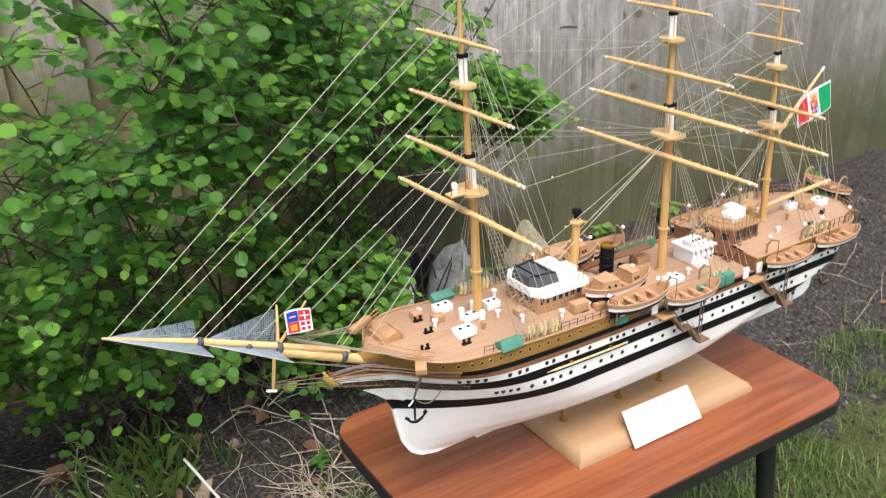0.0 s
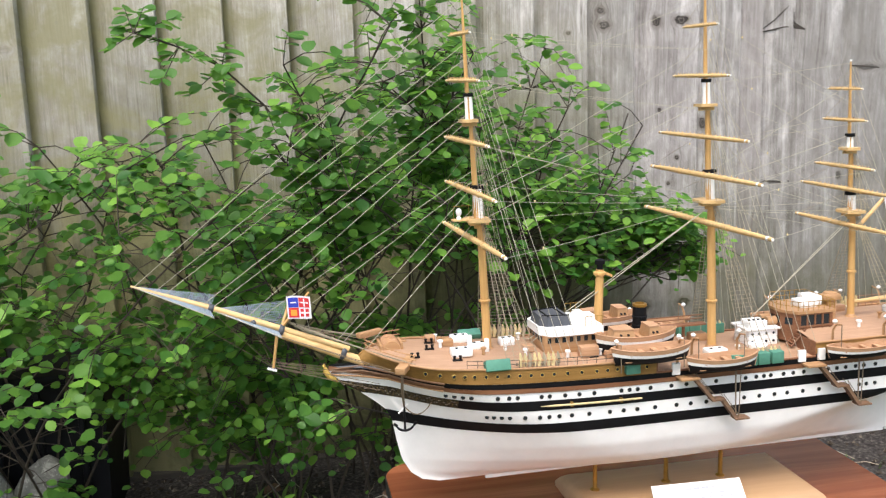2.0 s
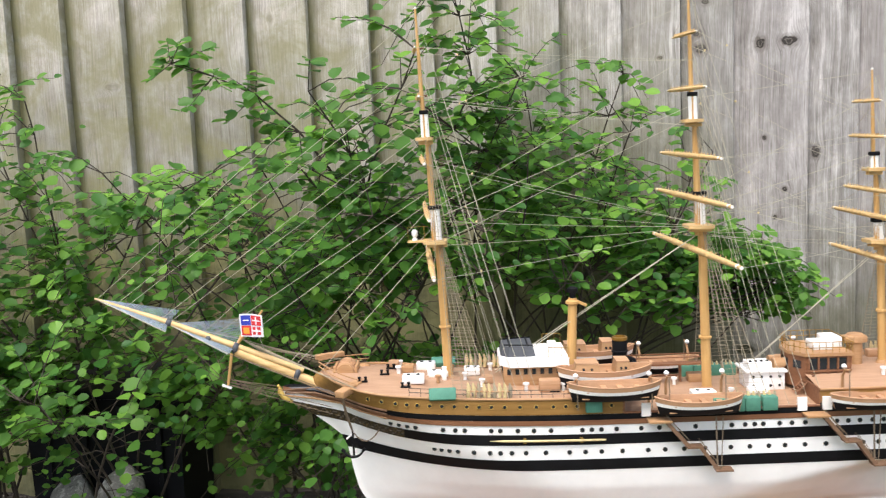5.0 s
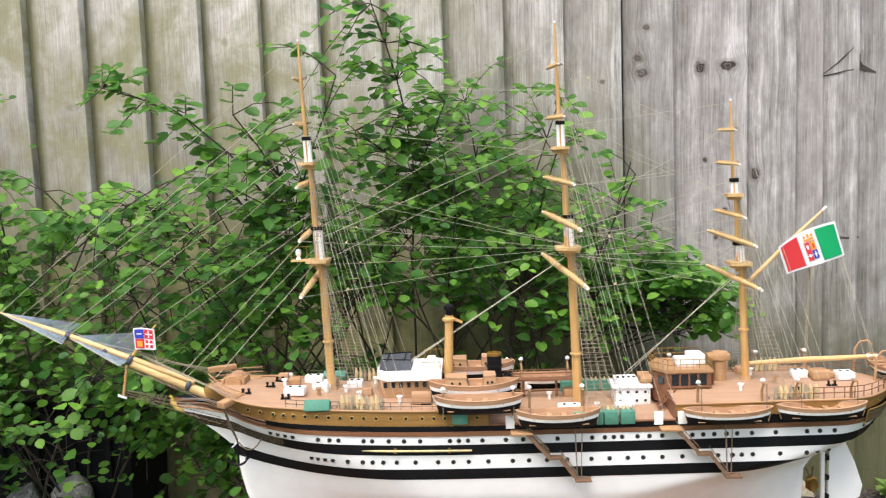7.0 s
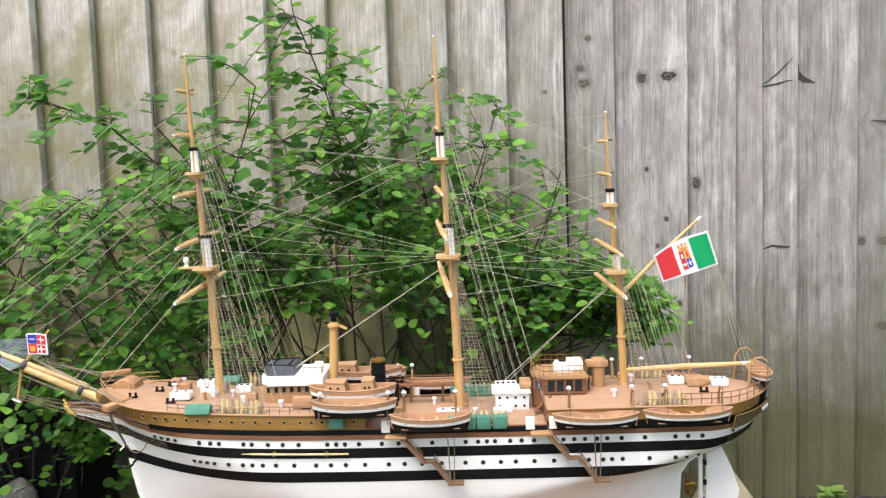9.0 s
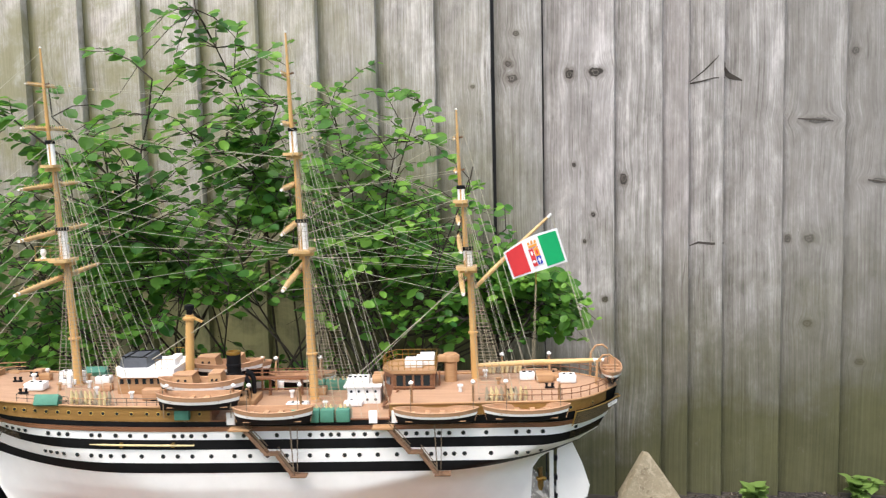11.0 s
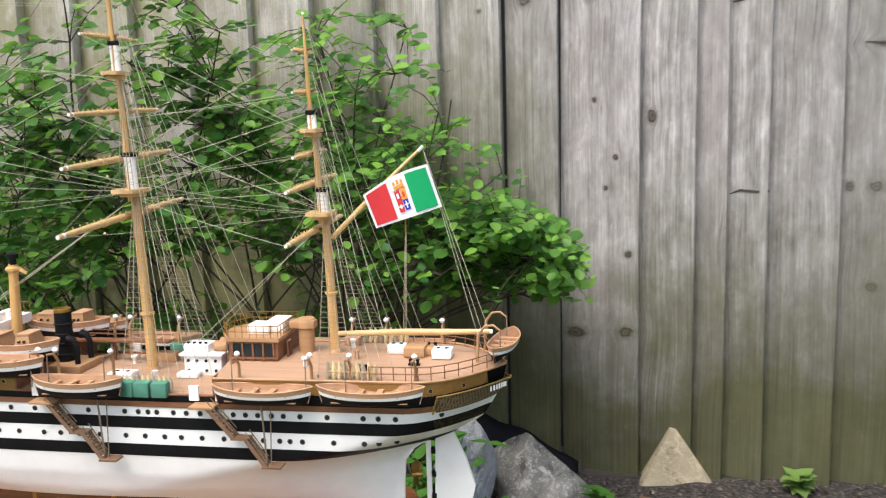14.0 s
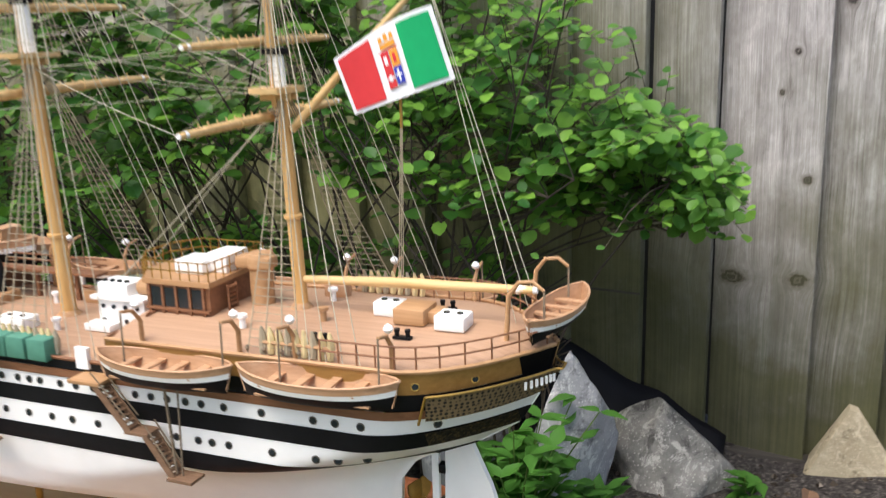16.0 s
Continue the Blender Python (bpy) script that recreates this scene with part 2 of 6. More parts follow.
grit = m.ramp(m.noise(34, geo.outputs["Position"], 5, 0.75, 0.3), [(0.62, (0, 0, 0)), (0.74, (0.35, 0.35, 0.35))])
c = m.mix(grit, c, (0.20, 0.185, 0.17))
m.color(c).bump(m.math("ADD", fine, lines), 0.0022, 0.7)
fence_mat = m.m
split_mat = wood("dark_split_wood", (0.045, 0.038, 0.032), (0.10, 0.086, 0.074), 120, "x", 0.9)

m = Mat("soil_and_lawn", 0.95, 0.0, 0.2)
sep = m.n("ShaderNodeSeparateXYZ")
m.link(m.co, sep.inputs[0])
s1, s2 = m.noise(14, detail=8, rough=0.7), m.noise(120, detail=5)
soil = m.ramp(s2, [(0.34, (0.020, 0.017, 0.016)), (0.54, (0.060, 0.053, 0.048)), (0.76, (0.20, 0.178, 0.16))])
lawn = m.ramp(s2, [(0.3, (0.035, 0.038, 0.014)), (0.7, (0.12, 0.14, 0.045))])
edge = m.math("ADD", m.math("MULTIPLY", sep.outputs[0], -0.12), m.math("ADD", sep.outputs[1], m.math("MULTIPLY", s1, 0.5)))
m.color(m.mix(m.ramp(edge, [(0.97, (0, 0, 0)), (1.0, (1, 1, 1))]), lawn, soil))
m.bump(m.math("ADD", s1, m.math("MULTIPLY", s2, 0.5)), 0.03, 0.8)
ground_mat = m.m


def leafy(name, a, b, trans=0.35, rough=0.45):
    m = Mat(name, rough, 0.0, 0.35)
    c = m.ramp(m.island(), [(0.0, a), (0.62, tuple(0.62 * p + 0.38 * q for p, q in zip(a, b))), (1.0, b)])
    c = m.mix(m.math("MULTIPLY", m.noise(90), 0.3), c, tuple(v * 0.7 for v in a))
    m.color(c)
    tr = m.n("ShaderNodeBsdfTranslucent")
    m.link(m.mix(0.5, c, b), tr.inputs["Color"])
    mx = m.n("ShaderNodeMixShader", Fac=trans)
    m.link(m.b.outputs[0], mx.inputs[1])
    m.link(tr.outputs[0], mx.inputs[2])
    m.link(mx.outputs[0], m.t.nodes["Material Output"].inputs["Surface"])
    return m.m


leaf_mat = leafy("shrub_leaf", (0.030, 0.125, 0.024), (0.28, 0.54, 0.075), 0.45)
grass_mat = leafy("grass_blade", (0.05, 0.105, 0.022), (0.22, 0.32, 0.075))
rim_mat = paint("dark_port_rim", (0.10, 0.085, 0.065), 0.45, 0.3, 200, 0.4, 0.4)
net_grey = paint("grey_netting_cloth", (0.16, 0.165, 0.18), 0.8, 0.2, 150)
m = Mat("gilded_carving", 0.55, 0.3, 0.4)
rel = m.noise(420, None, 5, 0.7, 0.8)
m.color(m.ramp(rel, [(0.42, (0.022, 0.017, 0.011)), (0.56, (0.075, 0.055, 0.026)), (0.68, (0.34, 0.23, 0.08))])).bump(rel, 0.0012, 0.9)
carved_mat = m.m
m = Mat("pierced_gallery", 0.6, 0.0, 0.3)
vo = m.n("ShaderNodeTexVoronoi", Scale=420.0, Randomness=0.25)
m.link(m.co, vo.inputs["Vector"])
m.color(m.ramp(vo.outputs["Distance"], [(0.30, (0.012, 0.010, 0.008)), (0.50, (0.19, 0.13, 0.065))])).bump(vo.outputs["Distance"], 0.001, 0.8)
pierced_mat = m.m
step_mat = wood("brown_step_wood", (0.15, 0.085, 0.05), (0.27, 0.16, 0.095), 260, "x", 0.55)
dry_mat = paint("dry_stem", (0.40, 0.33, 0.24), 0.9, 0.3, 60)
dead_leaf = paint("dead_leaf", (0.17, 0.10, 0.06), 0.9, 0.3, 60)
pale_twig = paint("pale_twig", (0.44, 0.39, 0.31), 0.9, 0.25, 80)
pale_leaf = paint("pale_dead_leaf", (0.36, 0.27, 0.19), 0.9, 0.25, 60)
bark = paint("shrub_bark", (0.055, 0.042, 0.032), 0.9, 0.35, 70)


def stone(name, a, b, spot):
    m = Mat(name, 0.9, 0.0, 0.25)
    c = m.ramp(m.noise(16, detail=9, rough=0.7), [(0.3, a), (0.7, b)])
    vo = m.n("ShaderNodeTexVoronoi", Scale=170.0)
    m.link(m.co, vo.inputs["Vector"])
    sp = m.math("MULTIPLY", m.ramp(vo.outputs["Distance"], [(0.12, (1, 1, 1)), (0.3, (0, 0, 0))]), m.ramp(m.noise(25), [(0.42, (0, 0, 0)), (0.55, (1, 1, 1))]))
    c = m.mix(sp, c, spot)
    c = m.mix(m.ramp(m.noise(38, None, 8, 0.75, 0.6), [(0.53, (0, 0, 0)), (0.60, (0.8, 0.8, 0.8))]), c, tuple(v * 1.05 for v in spot))
    c = m.mix(m.ramp(m.noise(24, m.mapped((1.3, 1, 1), (0.5, 0.2, 0)), 8, 0.7, 0.4), [(0.56, (0, 0, 0)), (0.66, (0.75, 0.75, 0.75))]), c, tuple(v * 0.35 for v in a))
    m.color(c).bump(m.noise(60, detail=8), 0.006, 0.7)
    return m.m


pale_stone = stone("pale_grey_stone", (0.24, 0.24, 0.25), (0.40, 0.40, 0.41), (0.55, 0.55, 0.54))
lichen_stone = stone("lichen_spotted_stone", (0.09, 0.088, 0.08), (0.27, 0.26, 0.235), (0.40, 0.39, 0.35))
sand_stone = stone("buff_sandstone", (0.24, 0.20, 0.13), (0.37, 0.32, 0.22), (0.42, 0.36, 0.26))
black_film = paint("black_plastic_sheet", (0.006, 0.006, 0.008), 0.6, 0.3, 12, 0.15)
kick_mat = wood("damp_gravel_board", (0.025, 0.022, 0.018), (0.075, 0.065, 0.052), 60, "x", 0.85, 0.002)


# ---- mesh tools ----
class B:
    """Collects the vertices and faces of one mesh."""

    def __init__(self):
        self.v, self.f = [], []

    def add(self, vs, fs):
        k = len(self.v)
        self.v += [tuple(p) for p in vs]
        self.f += [tuple(i + k for i in q) for q in fs]
        return self

    def tube(self, pts, r, n=8, cap=True):
        pts = [Vector(p) for p in pts]
        rs = r if isinstance(r, (list, tuple)) else [r] * len(pts)
        vs, fs = [], []
        side = None
        for i, p in enumerate(pts):
            d = (pts[min(i + 1, len(pts) - 1)] - pts[max(i - 1, 0)]).normalized()
            if side is None:
                side = d.orthogonal().normalized()
            side = (side - d * side.dot(d)).normalized()
            up = d.cross(side)
            for j in range(n):
                a = 2 * math.pi * j / n
                vs.append(p + (side * math.cos(a) + up * math.sin(a)) * rs[i])
        for i in range(len(pts) - 1):
            for j in range(n):
                a, b = i * n + j, i * n + (j + 1) % n
                fs.append((a, b, b + n, a + n))
        if cap:
            fs.append(tuple(range(n))[::-1])
            fs.append(tuple((len(pts) - 1) * n + j for j in range(n)))
        return self.add(vs, fs)

    def rope(self, p, q, r=0.00042, sag=0.0):
        p, q = Vector(p), Vector(q)
        if sag:
            return self.tube([p.lerp(q, k / 6) - Vector((0, 0, sag * 4 * (k / 6) * (1 - k / 6))) for k in range(7)], r, 4, False)
        return self.tube([p, q], r, 4, False)

    def box(self, c, s, rz=0.0, bev=0.0, rx=0.0, ry=0.0):
        bm = bmesh.new()
        bmesh.ops.create_cube(bm, size=1.0)
        for v in bm.verts:
            v.co = Vector((v.co.x * s[0], v.co.y * s[1], v.co.z * s[2]))
        if bev:
            bmesh.ops.bevel(bm, geom=bm.edges[:], offset=bev, segments=2, affect="EDGES", profile=0.5)
        mt = pose(c[0], c[1], c[2], rx, ry, rz)
        bm.verts.index_update()
        self.add([mt @ v.co for v in bm.verts], [[v.index for v in q.verts] for q in bm.faces])
        bm.free()
        return self

    def lathe(self, c, prof, n=12, axis="z"):
        vs, fs = [], []
        for r, h in prof:
            for j in range(n):
                a = 2 * math.pi * j / n
                p = (r * math.cos(a), r * math.sin(a), h)
                if axis == "y":
                    p = (p[0], -p[2], p[1])
                if axis == "x":
                    p = (p[2], p[0], p[1])
                vs.append((c[0] + p[0], c[1] + p[1], c[2] + p[2]))
        for i in range(len(prof) - 1):
            for j in range(n):
                a, b = i * n + j, i * n + (j + 1) % n
                fs.append((a, b, b + n, a + n))
        fs.append(tuple(range(n))[::-1])
        fs.append(tuple((len(prof) - 1) * n + j for j in range(n)))
        return self.add(vs, fs)

    def prism(self, pts, z0, z1, inset=0.0):
        n = len(pts)
        cx, cy = sum(p[0] for p in pts) / n, sum(p[1] for p in pts) / n
        top = [(cx + (p[0] - cx) * (1 - inset), cy + (p[1] - cy) * (1 - inset)) for p in pts]
        vs = [(p[0], p[1], z0) for p in pts] + [(p[0], p[1], z1) for p in top]
        fs = [tuple(range(n))[::-1], tuple(range(n, 2 * n))]
        fs += [(i, (i + 1) % n, (i + 1) % n + n, i + n) for i in range(n)]
        return self.add(vs, fs)

    def mesh(self, name, mat, angle=38):
        me = bpy.data.meshes.new(name)
        me.from_pydata(self.v, [], self.f)
        me.materials.append(mat)
        me.polygons.foreach_set("use_smooth", [True] * len(me.polygons))
        me.set_sharp_from_angle(angle=radians(angle))
        return me


def part(name, b, mat, parent, label="", at=None):
    """One mesh object under a thing or a part."""
    me = b.mesh(name, mat) if isinstance(b, B) else b
    ob = new(name, me)
    ob.parent = parent
    if at is not None:
        ob.matrix_basis = at
    if label:
        tagged(ob, label)
    return ob


def thing(name, label, category, at=None, group="", kind=""):
    ob = new(name)
    ob.empty_display_size = 0.02
    if at is not None:
        ob.matrix_basis = at
    return tagged(ob, label, category, group, kind)


def solid(name, b, mat, label, category, at=None, group="", kind=""):
    ob = new(name, b.mesh(name, mat) if isinstance(b, B) else b)
    if at is not None:
        ob.matrix_basis = at
    return tagged(ob, label, category, group, kind)


def ramp(x, table):
    """Straight lines through a small table of (x, y)."""
    return float(np.interp(x, [p[0] for p in table], [p[1] for p in table]))


# ---- the garden: ground, fence, stones ----
def smooth01(v):
    v = min(1.0, max(0.0, v))
    return v * v * (3 - 2 * v)


def ground_z(x, y):
    bed = 0.10 * smooth01((y - 0.95) / 0.55)
    lump = 0.022 * noise.noise((x * 5, y * 5, 0.3)) + 0.010 * noise.noise((x * 19, y * 19, 2.0))
    near = 1.0 if abs(x) < 6 and abs(y) < 6 else 0.0
    return bed + lump * near * (0.35 + 0.65 * smooth01((y - 0.9) / 0.4))


def span(lo, hi, step, far):
    mid = list(np.arange(lo, hi + 1e-6, step))
    out = []
    d = step
    p = hi
    while p < far:
        d *= 1.6
        p += d
        out.append(p)
    back, d, p = [], step, lo
    while p > -far:
        d *= 1.6
        p -= d
        back.append(p)
    return back[::-1] + mid + out


gx, gy = span(-1.0, 3.4, 0.04, 400), span(-0.4, 1.9, 0.04, 400)
b = B()
b.add([(x, y, ground_z(x, y)) for y in gy for x in gx], [(j * len(gx) + i, j * len(gx) + i + 1, (j + 1) * len(gx) + i + 1, (j + 1) * len(gx) + i) for j in range(len(gy) - 1) for i in range(len(gx) - 1)])
solid("ground", b, ground_mat, "dark crumbly flower-bed soil running into a lawn", "ground", kind="structure")

FENCE_Y = 1.82
fence = thing("fence", "tall weathered grey feather-edge board fence, green with algae", "fence", pose(0, FENCE_Y, 0), kind="structure")
EDGES = [-0.402, -0.262, -0.118, 0.018, 0.160, 0.302, 0.445, 0.588, 0.729, 0.866, 1.001, 1.115, 1.28, 1.39, 1.452, 1.532, 1.668, 1.806, 1.942]
random.seed(4)
while EDGES[-1] < 5.2:
    EDGES.append(EDGES[-1] + random.uniform(0.125, 0.145))
while EDGES[0] > -3.0:
    EDGES.insert(0, EDGES[0] - random.uniform(0.125, 0.145))


def board(w, proud, tuck=0.016):
    """A wedge-shaped board: thin at its left edge, thick at its right one, with eased corners."""
    z0, z1 = 0.105, 1.86
    t0, t1 = -0.004 - proud, -0.034 - proud
    sec = [(-tuck, 0.0), (-tuck, t0 + 0.001), (0.001 - tuck, t0), (w * 0.5, (t0 + t1) / 2), (w - 0.0045, t1), (w - 0.003, t1 + 0.002), (w - 0.003, 0.0)]
    b = B()
    n = len(sec)
    lv = [z0, 0.6, 1.1, z1]
    for z in lv:
        b.v += [(x + 0.0012 * math.sin(z * 5 + w * 90), y, z) for x, y in sec]
    for k in range(len(lv) - 1):
        for i in range(n):
            a, c = k * n + i, k * n + (i + 1) % n
            b.f.append((a, c, c + n, a + n))
    b.f += [tuple(range(n))[::-1], tuple((len(lv) - 1) * n + i for i in range(n))]
    return b


boards = {}
for a, c in zip(EDGES[:-1], EDGES[1:]):
    w = c - a - (0.004 if abs(c - 1.001) < 0.01 else 0.001 if abs(c - 1.115) < 0.01 else random.uniform(0, 0.002))
    proud = random.uniform(0, 0.003)
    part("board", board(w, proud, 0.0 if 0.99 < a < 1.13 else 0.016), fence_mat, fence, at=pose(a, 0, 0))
    boards[a] = (w, proud)
# strips in the table edge's black, added as the shade inside two open joints
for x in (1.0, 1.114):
    part("batten", B().box((x, 0.0035, 0.95), (0.05, 0.006, 1.6)), edge_mat, fence, "added black strip that paints the shade inside an open joint")
for z in (0.45, 1.0, 1.6):
    part("rail", B().box((1.1, 0.034, z), (8.4, 0.05, 0.08)), kick_mat, fence)
part("gravel_board", B().box((1.1, -0.022, 0.045), (8.4, 0.03, 0.12), bev=0.004), kick_mat, fence, "damp dark kick board along the foot of the fence")


def split(*line):
    """A dark ragged split in one board: a thin strip through points (x, z, width), just proud of the wood."""
    b = B()
    for k, (x, z, w) in enumerate(line):
        a = max(e for e in boards if e <= x)
        w0, proud = boards[a]
        u = x - a
        y = -(0.0052 + proud + (0.015 * (u + 0.016) / (w0 / 2 + 0.016) if u < w0 / 2 else 0.030 * u / w0))
        b.v += [(x, y, z + w / 2), (x, y, z - w / 2), (x, y + 0.002, z - w / 2), (x, y + 0.002, z + w / 2)]
    n = len(line)
    b.f = [(4 * k + i, 4 * k + (i + 1) % 4, 4 * k + 4 + (i + 1) % 4, 4 * k + 4 + i) for k in range(n - 1) for i in range(4)] + [(3, 2, 1, 0), tuple(4 * n - 4 + i for i in range(4))]
    part("split", b, split_mat, fence)


split((1.4545, 1.092, 0.002), (1.485, 1.116, 0.004), (1.500, 1.131, 0.005), (1.5165, 1.149, 0.002))
split((1.4545, 1.088, 0.003), (1.480, 1.092, 0.004), (1.505, 1.098, 0.003), (1.529, 1.098, 0.002))
split((1.5165, 1.149, 0.003), (1.522, 1.135, 0.014), (1.529, 1.120, 0.022))
split((1.535, 1.115, 0.022), (1.545, 1.103, 0.015), (1.572, 1.092, 0.003))
split((1.456, 0.709, 0.002), (1.475, 0.717, 0.005), (1.505, 0.714, 0.006), (1.529, 0.716, 0.004))
split((0.870, 0.371, 0.004), (0.930, 0.373, 0.004), (0.994, 0.375, 0.004))
split((1.70, 1.001, 0.002), (1.735, 0.998, 0.004), (1.775, 0.993, 0.002))
split((1.86, 0.857, 0.002), (1.885, 0.852, 0.004), (1.905, 0.849, 0.002))


def rock(name, mat, c, size, seed, label, flat=0.35, rz=0.0):
    """A stone with broken faces: a ball cut by random planes and roughened."""
    bm = bmesh.new()
    bmesh.ops.create_icosphere(bm, subdivisions=4, radius=1.0)
    rd = random.Random(seed)
    cuts = [(Vector((rd.uniform(-1, 1), rd.uniform(-1, 1), rd.uniform(-0.6, 1))).normalized(), rd.uniform(flat, 0.8)) for _ in range(11)]
    for v in bm.verts:
        p = v.co.copy()
        for nrm, d in cuts:
            e = p.dot(nrm) - d
            if e > 0:
                p -= nrm * e * 0.93
        p += v.co * 0.04 * noise.noise(v.co * 4 + Vector((seed, 0, 0)))
        v.co = Vector((p.x * size[0], p.y * size[1], p.z * size[2]))
    me = bpy.data.meshes.new(name)
    bm.to_mesh(me)
    bm.free()
    me.materials.append(mat)
    me.polygons.foreach_set("use_smooth", [True] * len(me.polygons))
    return solid(name, me, mat, label, "rock", pose(c[0], c[1], c[2], 0, 0, rz), "rocks along the fence")


rock("rock", pale_stone, (0.775, 1.50, 0.25), (0.10, 0.09, 0.17), 3, "pale grey broken stone leaning in the bed", rz=20)
rock("rock", pale_stone, (0.945, 1.52, 0.20), (0.085, 0.09, 0.24), 8, "large pale grey stone with broken faces", rz=-30)
rock("rock", lichen_stone, (1.098, 1.66, 0.118), (0.145, 0.10, 0.128), 5, "grey stone spotted with pale lichen on soil")
rock("rock", lichen_stone, (-0.36, 1.52, 0.20), (0.075, 0.07, 0.11), 12, "dark grey stone in the shade of the shrub")
rock("rock", lichen_stone, (-0.25, 1.50, 0.19), (0.07, 0.07, 0.10), 21, "grey stone half hidden behind leaves")
b = B()
ox = [(-0.105, 0.05), (-0.06, 0.12), (0.0, 0.235), (0.012, 0.232), (0.07, 0.14), (0.115, 0.06), (0.10, 0.0), (-0.09, 0.0)]
b.add([(x, -0.03, z) for x, z in ox] + [(x * 0.94, -0.038, z * 0.96 + 0.002) for x, z in ox] + [(x, 0.03, z) for x, z in ox],
      [tuple(range(8, 16))[::-1]] + [(i, (i + 1) % 8, (i + 1) % 8 + 8, i + 8) for i in range(8)] + [((i + 1) % 8, i, i + 16, (i + 1) % 8 + 16) for i in range(8)] + [tuple(range(16, 24))])
solid("stone_slab", b, sand_stone, "buff pointed sandstone slab leaning on the fence foot", "rock", pose(1.345, 1.755, -0.026, -14, 0, 4) @ Matrix.Diagonal((1.08, 1.0, 1.03, 1.0)))


def sheet(name, x0, x1, zt0, zt1, y0, label):
    """A dark sheet that slopes from its upper edge down to the soil, with folds."""
    b, n, k = B(), 26, 10
    for j in range(k + 1):
        for i in range(n + 1):
            u, v = i / n, j / k
            x = x0 + (x1 - x0) * u
            zt = zt0 + (zt1 - zt0) * u
            z = zt + (0.07 - zt) * v
            y = y0 - 0.18 * v - 0.02 * noise.noise((x * 9, v * 3, 1.0))
            b.v.append((x, y, z + 0.012 * noise.noise((x * 14, v * 5, 4.0))))
    b.f = [(j * (n + 1) + i, j * (n + 1) + i + 1, (j + 1) * (n + 1) + i + 1, (j + 1) * (n + 1) + i) for j in range(k) for i in range(n)]
    ob = solid(name, b, black_film, label, "plastic sheet")
    md = ob.modifiers.new("thickness", "SOLIDIFY")
    md.thickness = 0.003
    return ob


sheet("plastic_sheet", 0.80, 1.15, 0.31, 0.13, 1.78, "black plastic pond sheet behind the stones")
box_ = thing("planter_box", "black plastic planter box behind the shrub", "planter", pose(-0.285, 1.66, 0.06))
part("body", B().prism([(x * 0.94, y * 0.94) for x, y in ((-0.17, -0.11), (0.17, -0.11), (0.17, 0.11), (-0.17, 0.11))], 0.0, 0.36, -0.05), black_film, box_)
part("rim", B().box((0, 0, 0.365), (0.37, 0.25, 0.022), bev=0.006), black_film, box_)
for k in range(4):
    part("rib", B().box((-0.12 + 0.08 * k, -0.113, 0.18), (0.012, 0.008, 0.32), bev=0.003), black_film, box_)

# ---- the shrub ----
random.seed(11)
shrub = thing("shrub", "green shrub with small rounded leaves on thin dark stems", "shrub", pose(0.35, 1.58, 0.08))
TOP = [(-0.9, 1.15), (-0.45, 1.12), (-0.28, 1.10), (-0.2, 0.98), (-0.12, 0.90), (0.0, 0.91), (0.15, 0.95), (0.25, 1.06), (0.33, 1.26), (0.58, 1.36), (0.70, 1.27), (0.80, 1.15), (0.90, 1.0), (0.97, 0.92), (1.05, 0.80), (1.13, 0.70), (1.2, 0.63), (1.28, 0.56)]
# hollows in the crown: x, z, and how far they reach
HOLLOWS = [(0.49, 0.58, 0.15, 0.10), (0.27, 0.53, 0.10, 0.08), (0.67, 0.52, 0.13, 0.10), (0.74, 0.69, 0.05, 0.06), (0.03, 0.66, 0.07, 0.06), (0.82, 0.53, 0.08, 0.08), (-0.24, 0.33, 0.10, 0.09), (0.17, 0.34, 0.05, 0.07), (0.20, 0.83, 0.07, 0.05), (0.40, 0.34, 0.10, 0.12), (-0.12, 0.76, 0.06, 0.05), (0.52, 0.74, 0.05, 0.05)]


def hollow(p):
    return max(math.exp(-(((p[0] - x) / w) ** 2 + ((p[2] - z) / h) ** 2)) for x, z, w, h in HOLLOWS)


def inside(p):
    """Whether a leaf may stand here: below the crown's outline and in front of the fence."""
    x, y, z = p
    wob = 0.07 * noise.noise((x * 6, z * 6, y * 3))
    return z < ramp(x, TOP) + wob and -0.95 < x < 1.16 + wob and 1.10 + 0.25 * smooth01((x - 0.3) / 0.5) - 0.5 * wob < y < 1.79 and z > ground_z(x, y) + 0.05 + 0.40 * smooth01((x - 0.68) / 0.2) - 0.5 * wob


stems = []
for k in range(78):
    bx = random.choice((-0.55, -0.25, 0.05, 0.2, 0.4, 0.5, 0.6, 0.7, 0.8, 0.88)) + random.uniform(-0.08, 0.08)
    by = random.uniform(1.48, 1.68)
    p, pts = Vector((bx, by, ground_z(bx, by) - 0.02)), []
    lean = random.uniform(-0.4, 0.45)
    d = Vector((lean, random.uniform(-0.45, 0.12), 1)).normalized()
    length = random.uniform(0.6, 1.45)
    for i in range(16):
        pts.append(p.copy())
        p += d * length / 15
        d = (d + Vector((random.uniform(-0.13, 0.13) + lean * 0.05, random.uniform(-0.13, 0.08), random.uniform(-0.11, 0.05)))).normalized()
        if p.y > 1.76:
            p.y, d.y = 1.76, -0.1
        if i > 4 and not inside(p):
            break
    stems.append(pts)
